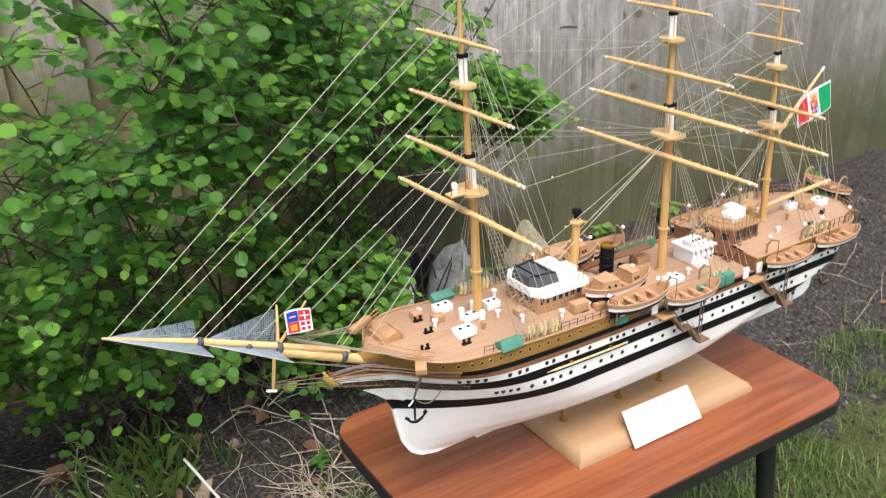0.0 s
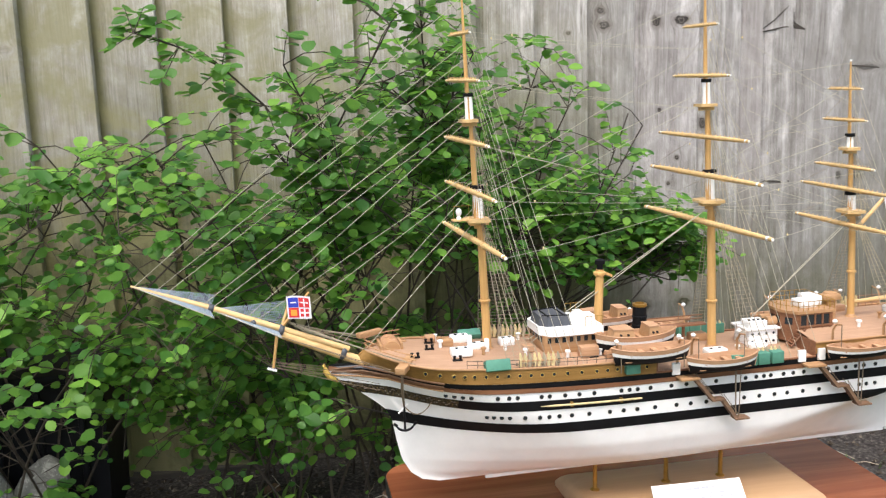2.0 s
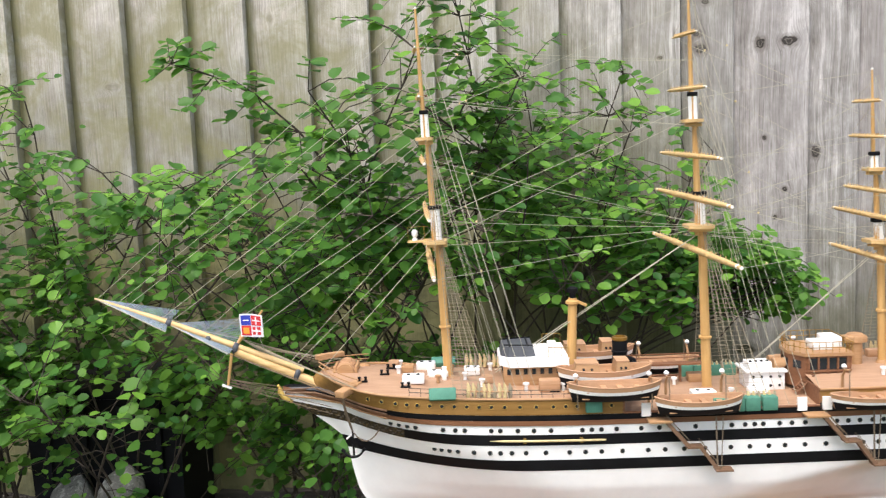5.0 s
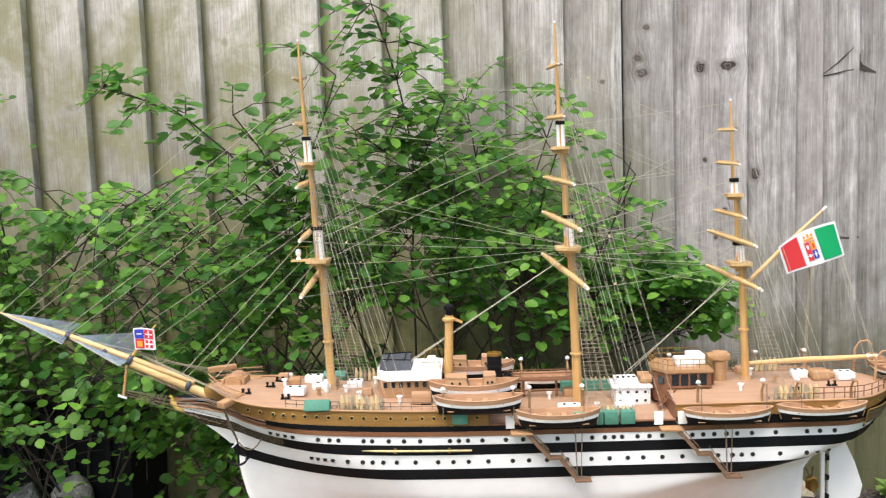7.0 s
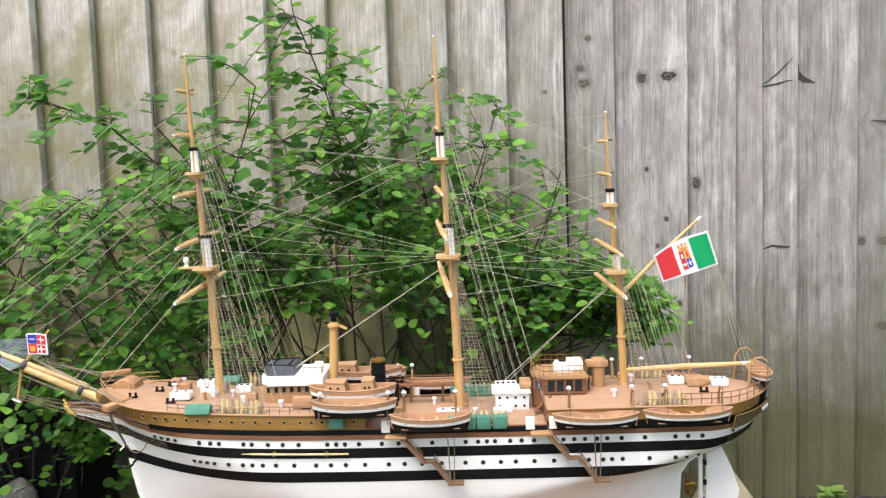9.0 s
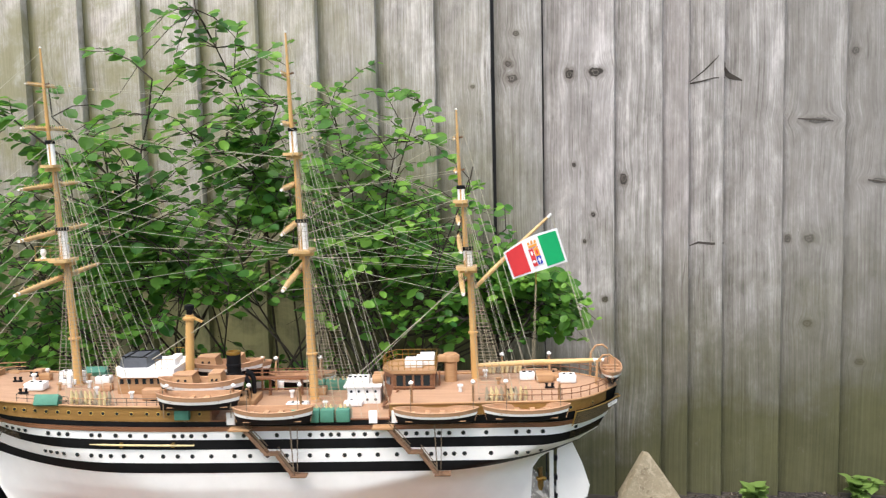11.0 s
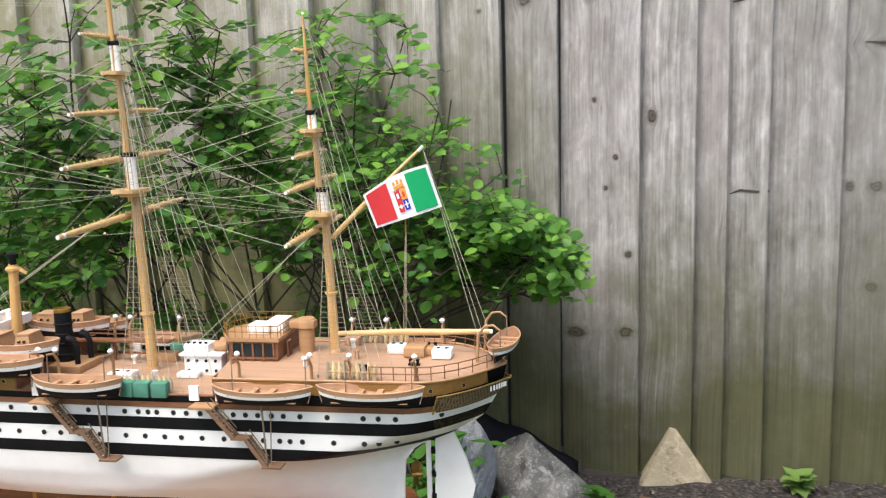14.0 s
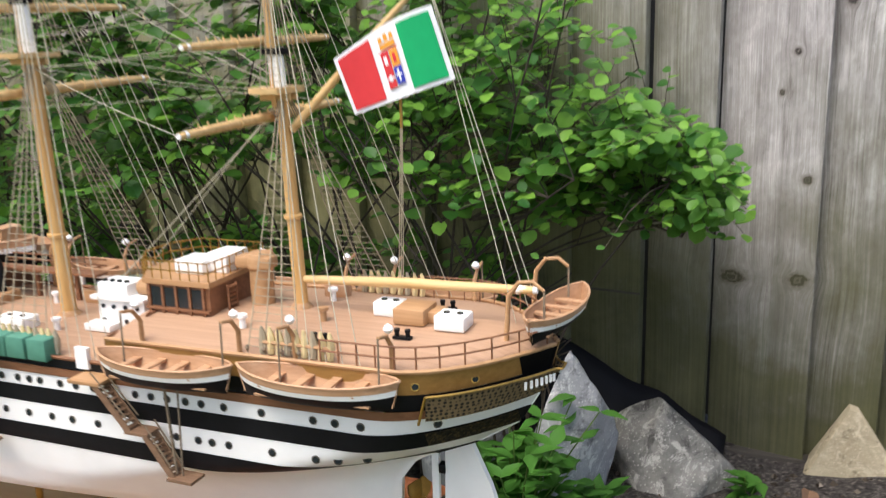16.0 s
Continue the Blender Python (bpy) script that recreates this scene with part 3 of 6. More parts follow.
for k in range(26):
    p, pts = Vector((random.uniform(0.62, 0.82), random.uniform(1.52, 1.68), 0.10)), []
    d = Vector((random.uniform(0.05, 0.45), random.uniform(-0.25, 0.05), 1)).normalized()
    length = random.uniform(0.60, 0.85)
    for i in range(16):
        pts.append(p.copy())
        p += d * length / 15
        d = (d + Vector((0.10, random.uniform(-0.08, 0.06), random.uniform(-0.10, 0.0)))).normalized()
        if p.x > 1.13 or (i > 4 and p.x > 0.93 and p.z < 0.5) or (i > 8 and p.z < 0.46):
            break
    stems.append(pts)
for k in range(11):
    p, pts = Vector((random.uniform(0.70, 0.92), random.uniform(1.46, 1.70), random.uniform(0.50, 0.62))), []
    d = Vector((1.0, random.uniform(-0.25, 0.05), random.uniform(0.05, 0.55))).normalized()
    length = random.uniform(0.28, 0.50)
    for i in range(12):
        pts.append(p.copy())
        p += d * length / 11
        d = (d + Vector((0, random.uniform(-0.10, 0.08), random.uniform(-0.12, 0.07)))).normalized()
        if p.x > 1.12 or p.y > 1.76 or p.z < 0.50:
            break
    stems.append(pts)
sb = B()
twigs = []
for pts in stems:
    sb.tube(pts, [0.0027 * (1 - 0.78 * i / len(pts)) + 0.0005 for i in range(len(pts))], 5)
    for i in range(3, len(pts)):
        for _ in range(5 if pts[i].x > 0.84 else 9 if pts[i].x > 0.25 and pts[i].z > 0.6 else 5):
            d = Vector((random.uniform(-1, 1), random.uniform(-1, 0.5), random.uniform(-0.25, 0.8))).normalized()
            ln = random.uniform(0.07, 0.19)
            q = [pts[i] + d * ln * s + Vector((0, 0, 0.04 * s * (1 - s) - 0.03 * s * s)) for s in (0, 0.33, 0.66, 1.0)]
            if inside(q[-1]) and random.random() > 1.05 * hollow(q[-1]):
                twigs.append(q)
# one bough that reaches out of the crown, before the pale boards
bough = [Vector((0.30, 1.24, 0.86)), Vector((0.24, 1.20, 0.95)), Vector((0.18, 1.17, 1.01)), Vector((0.12, 1.15, 1.04)), Vector((0.06, 1.13, 1.06))]
sb.tube([(0.36, 1.34, 0.66)] + bough, [0.0024, 0.002, 0.0018, 0.0015, 0.0012, 0.0008], 5)
boughs = [bough]
# low boughs that lean out over the soil
for k in range(5):
    x0 = random.uniform(-0.05, 0.35)
    a, c = Vector((x0, 1.46, random.uniform(0.20, 0.34))), Vector((x0 - random.uniform(0.02, 0.16), random.uniform(1.32, 1.42), random.uniform(0.33, 0.46)))
    low = [a.lerp(c, u) + Vector((0, 0, 0.05 * math.sin(3.1 * u))) for u in (0.0, 0.3, 0.55, 0.8, 1.0)]
    sb.tube(low, [0.0018, 0.0016, 0.0013, 0.001, 0.0007], 5)
    boughs.append(low)
reaching = []
for line in boughs:
    for i in (1, 2, 3, 4):
        for _ in range(5 if line is bough else 3):
            d = Vector((random.uniform(-1, 0.6), random.uniform(-0.7, 0.7), random.uniform(-0.5, 0.8))).normalized()
            ln = random.uniform(0.04, 0.09)
            reaching.append([line[i] + d * ln * s for s in (0, 0.33, 0.66, 1.0)])
tw = B()
o = Vector((0.35, 1.58, 0.08))


def moved(b, by):
    b.v = [(p[0] - by[0], p[1] - by[1], p[2] - by[2]) for p in b.v]
    return b


part("stem_frame", moved(sb, o), bark, shrub, "thin dark brown stems")

LEAF = [(0, 0, 0), (0.30, 0.22, 0.06), (0.41, 0.52, 0.09), (0.28, 0.85, 0.05), (0, 1.0, -0.06), (-0.28, 0.85, 0.05), (-0.41, 0.52, 0.09), (-0.30, 0.22, 0.06), (0, 0.5, -0.03)]
LEAF_F = [(0, 1, 8), (1, 2, 8), (2, 3, 8), (3, 4, 8), (4, 5, 8), (5, 6, 8), (6, 7, 8), (7, 0, 8)]
places = []
for n_twig, q in enumerate(twigs + reaching):
    free = n_twig >= len(twigs)
    nl = random.randint(5, 9)
    before = len(places)
    for i in range(nl):
        s = 0.2 + 0.8 * i / (nl - 1)
        k = min(2, int(s * 3))
        p = q[k].lerp(q[k + 1], s * 3 - k)
        d = (q[-1] - q[0]).normalized()
        yaw = math.atan2(d.y, d.x) - math.pi / 2 + (1 if i % 2 else -1) * random.uniform(0.5, 1.2)
        turn = (Matrix.Rotation(random.uniform(-0.15, 0.85), 3, "X") @ Matrix.Rotation(random.uniform(-0.5, 0.5), 3, "Y") @ Matrix.Rotation(yaw, 3, "Z")).to_quaternion()
        size = random.triangular(0.013, 0.035, 0.024) * (0.7 if s > 0.9 else 1.0)
        clump = noise.noise((p.x * 7.5, p.y * 7.5, p.z * 7.5)) + 0.5 * noise.noise((p.x * 17, p.y * 17, p.z * 17))
        thin = 0.9 * hollow(p) - (0.22 if p.x < 0.25 and 0.50 < p.z < 0.92 else 0.0) - 0.30 * smooth01((p.x - 0.2) / 0.15) * smooth01((p.z - 0.6) / 0.15) - 0.02 * smooth01((p.x - 0.84) / 0.08)
        if free or (inside(p) and clump > random.uniform(-0.45, 0.0) + thin):
            places.append((p, turn, size))
    if len(places) - before > 2:
        tw.tube(q, [0.0012, 0.001, 0.0008, 0.0005], 3, False)
tagged(part("twig_growth", moved(tw, o), bark, shrub), kind="stuff")
random.shuffle(places)
near = sorted(places, key=lambda r: r[0].y)[:260]
keep = set(id(r) for r in near)
lb = B()
for r in places:
    if id(r) not in keep:
        mt = Matrix.LocRotScale(r[0] - o, r[1], (r[2], r[2], r[2]))
        lb.add([mt @ Vector(v) for v in LEAF], LEAF_F)
tagged(part("foliage", lb, leaf_mat, shrub), kind="stuff")
one = B().add(LEAF, LEAF_F).mesh("leaf", leaf_mat)
for p, turn, size in near:
    part("leaf", one, leaf_mat, shrub, at=Matrix.LocRotScale(p - o, turn, (size, size, size)))

# ---- the table ----
TX0, TX1, TY0, TY1, TZ = 0.374, 1.014, 0.584, 0.932, 0.44
table = thing("side_table", "low table with a glossy red-brown wood veneer top and black legs", "table", pose((TX0 + TX1) / 2, (TY0 + TY1) / 2, 0))


def round_rect(w, d, r, n=8):
    out = []
    for cx, cy, a0 in ((w / 2 - r, d / 2 - r, 0), (-w / 2 + r, d / 2 - r, 90), (-w / 2 + r, -d / 2 + r, 180), (w / 2 - r, -d / 2 + r, 270)):
        out += [(cx + r * math.cos(radians(a0 + 90 * k / n)), cy + r * math.sin(radians(a0 + 90 * k / n))) for k in range(n + 1)]
    return out


tw_, td_ = TX1 - TX0, TY1 - TY0
part("tabletop", B().prism(round_rect(tw_ - 0.003, td_ - 0.003, 0.045), TZ - 0.008, TZ), table_mat, table)
part("edge_band", B().prism(round_rect(tw_, td_, 0.046), TZ - 0.020, TZ - 0.003), edge_mat, table, "black plastic edge band")
part("frame", B().prism(round_rect(tw_ - 0.12, td_ - 0.12, 0.03), TZ - 0.045, TZ - 0.020), edge_mat, table)
for sx in (-1, 1):
    for sy in (-1, 1):
        x, y = sx * (tw_ / 2 - 0.085), sy * (td_ / 2 - 0.075)
        part("leg", B().tube([(x, y, TZ - 0.022), (x + sx * 0.022, y + sy * 0.015, 0.15), (x + sx * 0.035, y + sy * 0.025, -0.005)], [0.015, 0.012, 0.009], 14), edge_mat, table, "tapered black leg")


# ---- the model ship (its own axes: x to the stern, y to starboard, z up from the table top) ----
ship = thing("model_ship", "wooden three-masted model sailing ship with black and white hull", "model ship", pose(0.774, 0.736, TZ, 0, 0, 1.4))


def sheer(x):
    a = x + 0.06
    return 0.42 * abs(a) ** 3 if a < 0 else 0.012 * a * a


STEM = [(0.062, -0.352), (0.066, -0.372), (0.075, -0.386), (0.09, -0.396), (0.11, -0.4015), (0.137, -0.407), (0.16, -0.414), (0.187, -0.428), (0.21, -0.436)]
STERN = [(0.062, 0.262), (0.11, 0.265), (0.125, 0.276), (0.132, 0.292), (0.143, 0.318), (0.159, 0.344), (0.18, 0.357), (0.192, 0.362), (0.21, 0.367)]
WIDE = [(0.062, 0.004), (0.064, 0.012), (0.068, 0.028), (0.075, 0.042), (0.09, 0.057), (0.11, 0.065), (0.137, 0.069), (0.21, 0.070)]


# how far the strakes run out before the stem into the beak
BEAK = [(0.120, 0.0), (0.1315, 0.0), (0.1435, 0.004), (0.152, 0.015), (0.1595, 0.028), (0.165, 0.040), (0.171, 0.050), (0.181, 0.052), (0.1865, 0.048), (0.190, 0.036), (0.1925, 0.020), (0.1926, 0.0)]


def half(x, lv):
    """Half the hull's breadth at x on the level lv."""
    xs, xe = ramp(lv, STEM), ramp(lv, STERN)
    u = (x - xs) / ramp(lv, [(0.062, 0.30), (0.11, 0.24), (0.16, 0.16), (0.21, 0.10)])
    v = (xe - x) / ramp(lv, [(0.062, 0.36), (0.09, 0.27), (0.115, 0.19), (0.130, 0.135), (0.147, 0.095), (0.16, 0.08), (0.21, 0.078)])
    p = ramp(lv, [(0.062, 1.5), (0.137, 1.8), (0.21, 2.6)])
    q = ramp(lv, [(0.062, 1.4), (0.137, 1.7), (0.21, 2.0)])
    k = (1 - max(0.0, 1 - u) ** p) * (1 - max(0.0, 1 - v) ** q)
    out = ramp(lv, BEAK)
    thin = 0.002 + (0.012 * max(0.0, 1 - (xs + 0.014 - x) / (out + 0.014)) ** 1.6 if out > 0 and x < xs + 0.014 else 0.0)
    return max(thin, ramp(lv, WIDE) * k)


def at_side(x, lv, out=0.0, side=-1):
    return Vector((x, side * (half(x, lv) + out), lv + sheer(x) * min(1, (lv - 0.062) / 0.1)))


def strake(lo, hi, rows=1, x0=None, x1=None, out=0.0, n=96, closed=True):
    """A band of the hull between two levels, on both sides and round stem and stern."""
    b = B()
    lvs = [lo + (hi - lo) * k / rows for k in range(rows + 1)]
    ring = []
    for lv in lvs:
        a = ramp(lv, STEM) - ramp(lv, BEAK) if x0 is None else x0
        c = ramp(lv, STERN) if x1 is None else x1
        xs = [a + (c - a) * (0.5 - 0.5 * math.cos(math.pi * k / n)) for k in range(n + 1)]
        row = [at_side(x, lv, out, -1) for x in xs]
        row2 = [at_side(x, lv, out, 1) for x in xs]
        ring.append((row, row2))
    for s in (0, 1):
        k0 = len(b.v)
        for r in ring:
            b.v += [tuple(p) for p in r[s]]
        for i in range(rows):
            for j in range(n):
                q = (k0 + i * (n + 1) + j, k0 + i * (n + 1) + j + 1, k0 + (i + 1) * (n + 1) + j + 1, k0 + (i + 1) * (n + 1) + j)
                b.f.append(q if s == 0 else q[::-1])
    if closed:
        m = rows + 1
        for i in range(rows):
            for j in (0, n):
                a, c = i * (n + 1) + j, (i + 1) * (n + 1) + j
                b.f.append((a, c, c + m * (n + 1), a + m * (n + 1)))
    return b


hb = strake(0.062, 0.1315, 16)
hull = part("hull", hb, white_paint, ship, "white-painted wooden hull")
part("lower_black_band", strake(0.1315, 0.1435, 3, out=0.0004), black_paint, hull, "black painted band")
part("white_band", strake(0.1435, 0.1595, 4), white_paint, hull)
part("upper_black_band", strake(0.1595, 0.1710, 3, -0.338, out=0.0004), black_paint, hull, "black painted band")
part("upper_white_band", strake(0.1710, 0.1810, 2), white_paint, hull)
part("rubbing_strake", strake(0.1810, 0.1865, 1, out=0.0012), brown_wood, hull, "red-brown wooden strake")
part("sheer_band", strake(0.1865, 0.1925, 3, out=0.0003), black_paint, hull, "black painted band")
kb = B().box((-0.020, 0, 0.0605), (0.55, 0.004, 0.006), bev=0.001)
part("keel", kb, white_paint, hull)


def deck(lv, x0, x1, camber=0.004, n=60, thick=0.004):
    b = B()
    rows = 9
    for k in range(n + 1):
        x = x0 + (x1 - x0) * (0.5 - 0.5 * math.cos(math.pi * k / n))
        w = half(x, lv) - 0.0004
        for j in range(rows):
            u = -1 + 2 * j / (rows - 1)
            b.v.append((x, w * u, lv + sheer(x) + camber * (1 - u * u) * min(1, w / 0.05)))
    b.f = [(i * rows + j, (i + 1) * rows + j, (i + 1) * rows + j + 1, i * rows + j + 1) for i in range(n) for j in range(rows - 1)]
    return b


FD, PD, WD = 0.2085, 0.2090, 0.192
part("fore_deck", deck(FD, -0.435, -0.105, 0.007), deck_mat, ship, "planked light brown deck")
part("poop_deck", deck(PD, 0.100, 0.3665, 0.009), deck_mat, ship, "planked light brown deck")
part("waist_deck", deck(WD, -0.112, 0.108), deck_mat, ship, "planked light brown deck")
part("fore_bulwark", strake(0.1925, 0.2095, 1, None, -0.105, closed=True), bulwark_mat, ship, "ochre varnished bulwark")
part("poop_black_band", strake(0.1925, 0.1965, 1, 0.100, None, out=0.0003), black_paint, ship, "black painted band")
part("poop_bulwark", strake(0.1965, 0.2100, 1, 0.100, None), bulwark_mat, ship, "ochre varnished bulwark")
for x, s in ((-0.105, 1), (0.100, -1)):
    w = half(x, 0.205)
    part("bulkhead", B().box((x, 0, 0.2015 + sheer(x)), (0.002, 2 * w, 0.020)), brown_wood, ship)


def rail_line(lv, x0, x1, side, out=0.0, n=40):
    return [at_side(x0 + (x1 - x0) * k / n, lv, out, side) for k in range(n + 1)]


for side in (-1, 1):
    part("cap_rail", B().tube(rail_line(0.2098, -0.432, -0.105, side), 0.0014, 6), tan_wood, ship)
    part("cap_rail", B().tube(rail_line(0.2103, 0.10, 0.3655, side), 0.0014, 6), tan_wood, ship)
    part("waist_rail", B().tube(rail_line(0.1935, -0.105, 0.10, side), 0.0014, 6), brown_wood, ship)


# masts
def at_mast(mast, z):
    (x0, z0), (x1, z1) = mast
    return Vector((x0 + (x1 - x0) * (z - z0) / (z1 - z0), 0, z))


FORE, MAIN, MIZ = ((-0.2885, 0.216), (-0.302, 0.626)), ((0.002, 0.193), (-0.0095, 0.636)), ((0.1980, 0.216), (0.188, 0.542))
RIG = ((FORE, 0.376, 0.412, 0.489, 0.516, 0.0052, 0.028), (MAIN, 0.382, 0.416, 0.497, 0.524, 0.0055, 0.030), (MIZ, 0.358, 0.379, 0.437, 0.452, 0.0046, 0.026))
for mast, t1, c1, t2, c2, r, wid in RIG:
    z0, z1 = mast[0][1], mast[1][1]
    lo = part("lower_mast", B().tube([at_mast(mast, z0), at_mast(mast, t1)], [r, r * 0.85], 14), spar, ship, "honey-coloured wooden mast")
    fwd = Vector((-0.004, 0, 0))
    part("topmast", B().tube([at_mast(mast, t1 - 0.012) + fwd, at_mast(mast, t2) + fwd], [r * 0.72, r * 0.6], 12), spar, ship)
    fw2 = Vector((-0.007, 0, 0))
    part("topgallant_mast", B().tube([at_mast(mast, t2 - 0.008) + fw2, at_mast(mast, (t2 + z1) / 2) + fw2, at_mast(mast, z1) + fw2], [r * 0.52, r * 0.42, r * 0.2], 10), spar, ship)
    part("truck", B().lathe(at_mast(mast, z1) + fw2, [(0.0008, 0), (0.0016, 0.001), (0.0008, 0.0025)], 8), white_paint, ship)
    for t, c, k, fv in ((t1, c1, 1.0, Vector((0, 0, 0))), (t2, c2, 0.72, fwd)):
        p, q = at_mast(mast, t) + fv, at_mast(mast, c) + fv
        part("mast_head", B().tube([p, q], [r * 0.78 * k, r * 0.7 * k], 12), white_paint, ship, "white-painted mast doubling")
        part("topmast_heel", B().tube([p + fwd, q + fwd], r * 0.7 * k, 10), white_paint, ship)
        cb = B().box(q + Vector((-0.002, 0, 0)), (0.0145 * k, 0.009 * k, 0.0045), bev=0.0008)
        part("mast_cap", cb, black_paint, ship, "black mast cap")
        n = 18
        ol = []
        for j in range(n):
            a = 2 * math.pi * j / n
            ol.append((p.x - 0.002 + wid * 0.55 * k * max(-1, min(0.75, 1.25 * math.cos(a))), wid * 0.72 * k * math.sin(a)))
        top = part("top_platform", B().prism(ol, p.z - 0.0035, p.z), spar_x, ship, "flat wooden fighting top")
        part("trestle", B().box(p + Vector((-0.002, 0.004 * k, -0.006)), (wid * 0.8 * k, 0.002, 0.004)).box(p + Vector((-0.002, -0.004 * k, -0.006)), (wid * 0.8 * k, 0.002, 0.004)), spar_x, top)
    part("mast_band", B().lathe(at_mast(mast, z0 + 0.062), [(r * 1.05, -0.0016), (r * 1.3, -0.001), (r * 1.3, 0.001), (r * 1.05, 0.0016)], 14), spar, lo)
    part("mast_coat", B().lathe(at_mast(mast, z0), [(r * 1.7, -0.002), (r * 1.6, 0.003), (r * 1.1, 0.006)], 14), tan_wood, lo)

# yards: height, half length, thickness, turn
YARDS = [(FORE, [(0.352, 0.122, 0.0034), (0.408, 0.099, 0.0031), (0.464, 0.086, 0.0028), (0.532, 0.065, 0.0023), (0.583, 0.043, 0.0018)], 3.0, 0.0),
         (MAIN, [(0.355, 0.137, 0.0036), (0.412, 0.118, 0.0033), (0.458, 0.095, 0.0028), (0.530, 0.060, 0.0023), (0.588, 0.038, 0.0018)], 4.5, 0.0),
         (MIZ, [(0.340, 0.095, 0.0031), (0.385, 0.084, 0.0028), (0.413, 0.055, 0.0024), (0.471, 0.041, 0.0019), (0.509, 0.032, 0.0016)], 2.0, 0.0)]
YEND = {}
for mi, (mast, ys, turn, sh) in enumerate(YARDS):
    for k, (z, hl, r) in enumerate(ys):
        c = at_mast(mast, z) + Vector((-0.011 if k < 2 else -0.0115, 0.004, 0))
        mt = Matrix.Translation(c) @ pose(0, 0, 0, 1.4, 0, turn)
        pts = [mt @ Vector((0, -hl + 2 * hl * j / 10, 0)) for j in range(11)]
        ps = [pts[0], pts[0].lerp(pts[1], 0.3)] + pts[1:-1] + [pts[-1].lerp(pts[-2], 0.3), pts[-1]]
        rs = [r * 0.6, r * 0.66] + [r * (1 - 0.32 * abs(j / 5 - 1) ** 2) for j in range(1, 10)] + [r * 0.66, r * 0.6]
        yd = part("yard", B().tube(ps, rs, 10), spar_x, ship, "honey-coloured tapered yard with white tips")
        for e, d in ((0, 1), (-1, -2)):
            a = pts[e]
            part("yard_tip", B().tube([a + (a - pts[d]).normalized() * 0.0006, a.lerp(pts[d], 0.35)], [r * 0.5, r * 0.72], 10), white_paint, yd, "white-painted yard tip")
        part("truss", B().tube([c, c + Vector((0.011, -0.004, 0.002))], 0.0012, 6), dark_wood, yd)
        nb = B()
        for j in range(2, 20):
            p = mt @ Vector((0, -hl + 2 * hl * j / 21, r * 1.25))
            nb.lathe(p, [(0.0005, -0.001), (0.0006, 0.0009)], 5)
        for j in (3, 5, 7):
            p = pts[j]
            nb.tube([p + (pts[j + 1] - p).normalized() * -0.0007, p + (pts[j + 1] - p).normalized() * 0.0007], r * 1.16, 8)
        tagged(part("jackstay", nb, spar_x, yd), kind="stuff")
        YEND[mi, k] = (pts[0], pts[-1], c)

# bowsprit
KNOT, TIP = Vector((-0.603, 0.002, 0.2925)), Vector((-0.683, 0.003, 0.324))
BIN = Vector((-0.425, 0.0, 0.212))
bs = part("bowsprit", B().tube([BIN, Vector((-0.527, 0.0, 0.258))], [0.0056, 0.005], 14), spar_x, ship, "honey-coloured bowsprit")
part("jib_boom", B().tube([Vector((-0.452, 0, 0.2335)), Vector((-0.53, 0, 0.2655)), KNOT + Vector((0, 0, 0.002)), TIP], [0.0036, 0.0036, 0.0032, 0.0012], 12), spar_x, ship)
for p, r in ((Vector((-0.459, 0, 0.2295)), 0.0078), (Vector((-0.527, 0, 0.262)), 0.007), (Vector((-0.557, 0, 0.2735)), 0.0048), (KNOT + Vector((0.002, 0, 0.001)), 0.0046)):
    ax = (TIP - KNOT).normalized()
    part("bowsprit_band", B().tube([p - ax * 0.003, p - ax * 0.001, p + ax * 0.001, p + ax * 0.003], [r * 0.8, r, r, r * 0.8], 12), grey_plastic, bs, "dark bowsprit band")

# stand and card
stand = thing("display_base", "pale varnished pine base block with routed edges on the table", "display base", pose(0.747, 0.737, TZ))
lv = [(0.0, 0.155, 0.070), (0.006, 0.155, 0.070), (0.013, 0.150, 0.065), (0.019, 0.142, 0.057), (0.022, 0.130, 0.046)]
b = B()
for z, hx, hy in lv:
    b.v += [(-hx, -hy, z), (hx, -hy, z), (hx, hy, z), (-hx, hy, z)]
for k in range(len(lv) - 1):
    b.f += [(k * 4 + i, k * 4 + (i + 1) % 4, k * 4 + 4 + (i + 1) % 4, k * 4 + 4 + i) for i in range(4)]
b.f += [(3, 2, 1, 0), (16, 17, 18, 19)]
part("block", b, base_mat, stand)
for x in (-0.125, -0.03, 0.045):
    part("pin", B().lathe((x, 0.0, 0.021), [(0.006, 0), (0.006, 0.002), (0.003, 0.004), (0.0026, 0.045)], 12), brass, stand, "brass support pin")


# ---- fittings of the ship ----
def fz(x):
    """Height of the fore and poop decks on the middle line."""
    return (FD if x < 0 else PD) + sheer(x) + 0.006


def dz(x, y=0.0):
    lv = WD if -0.108 < x < 0.103 else FD if x < 0 else PD
    w = max(0.02, half(x, lv))
    return lv + sheer(x) + (0.007 if x < -0.108 else 0.004 if x < 0.103 else 0.009) * max(0.0, 1 - (y / w) ** 2)


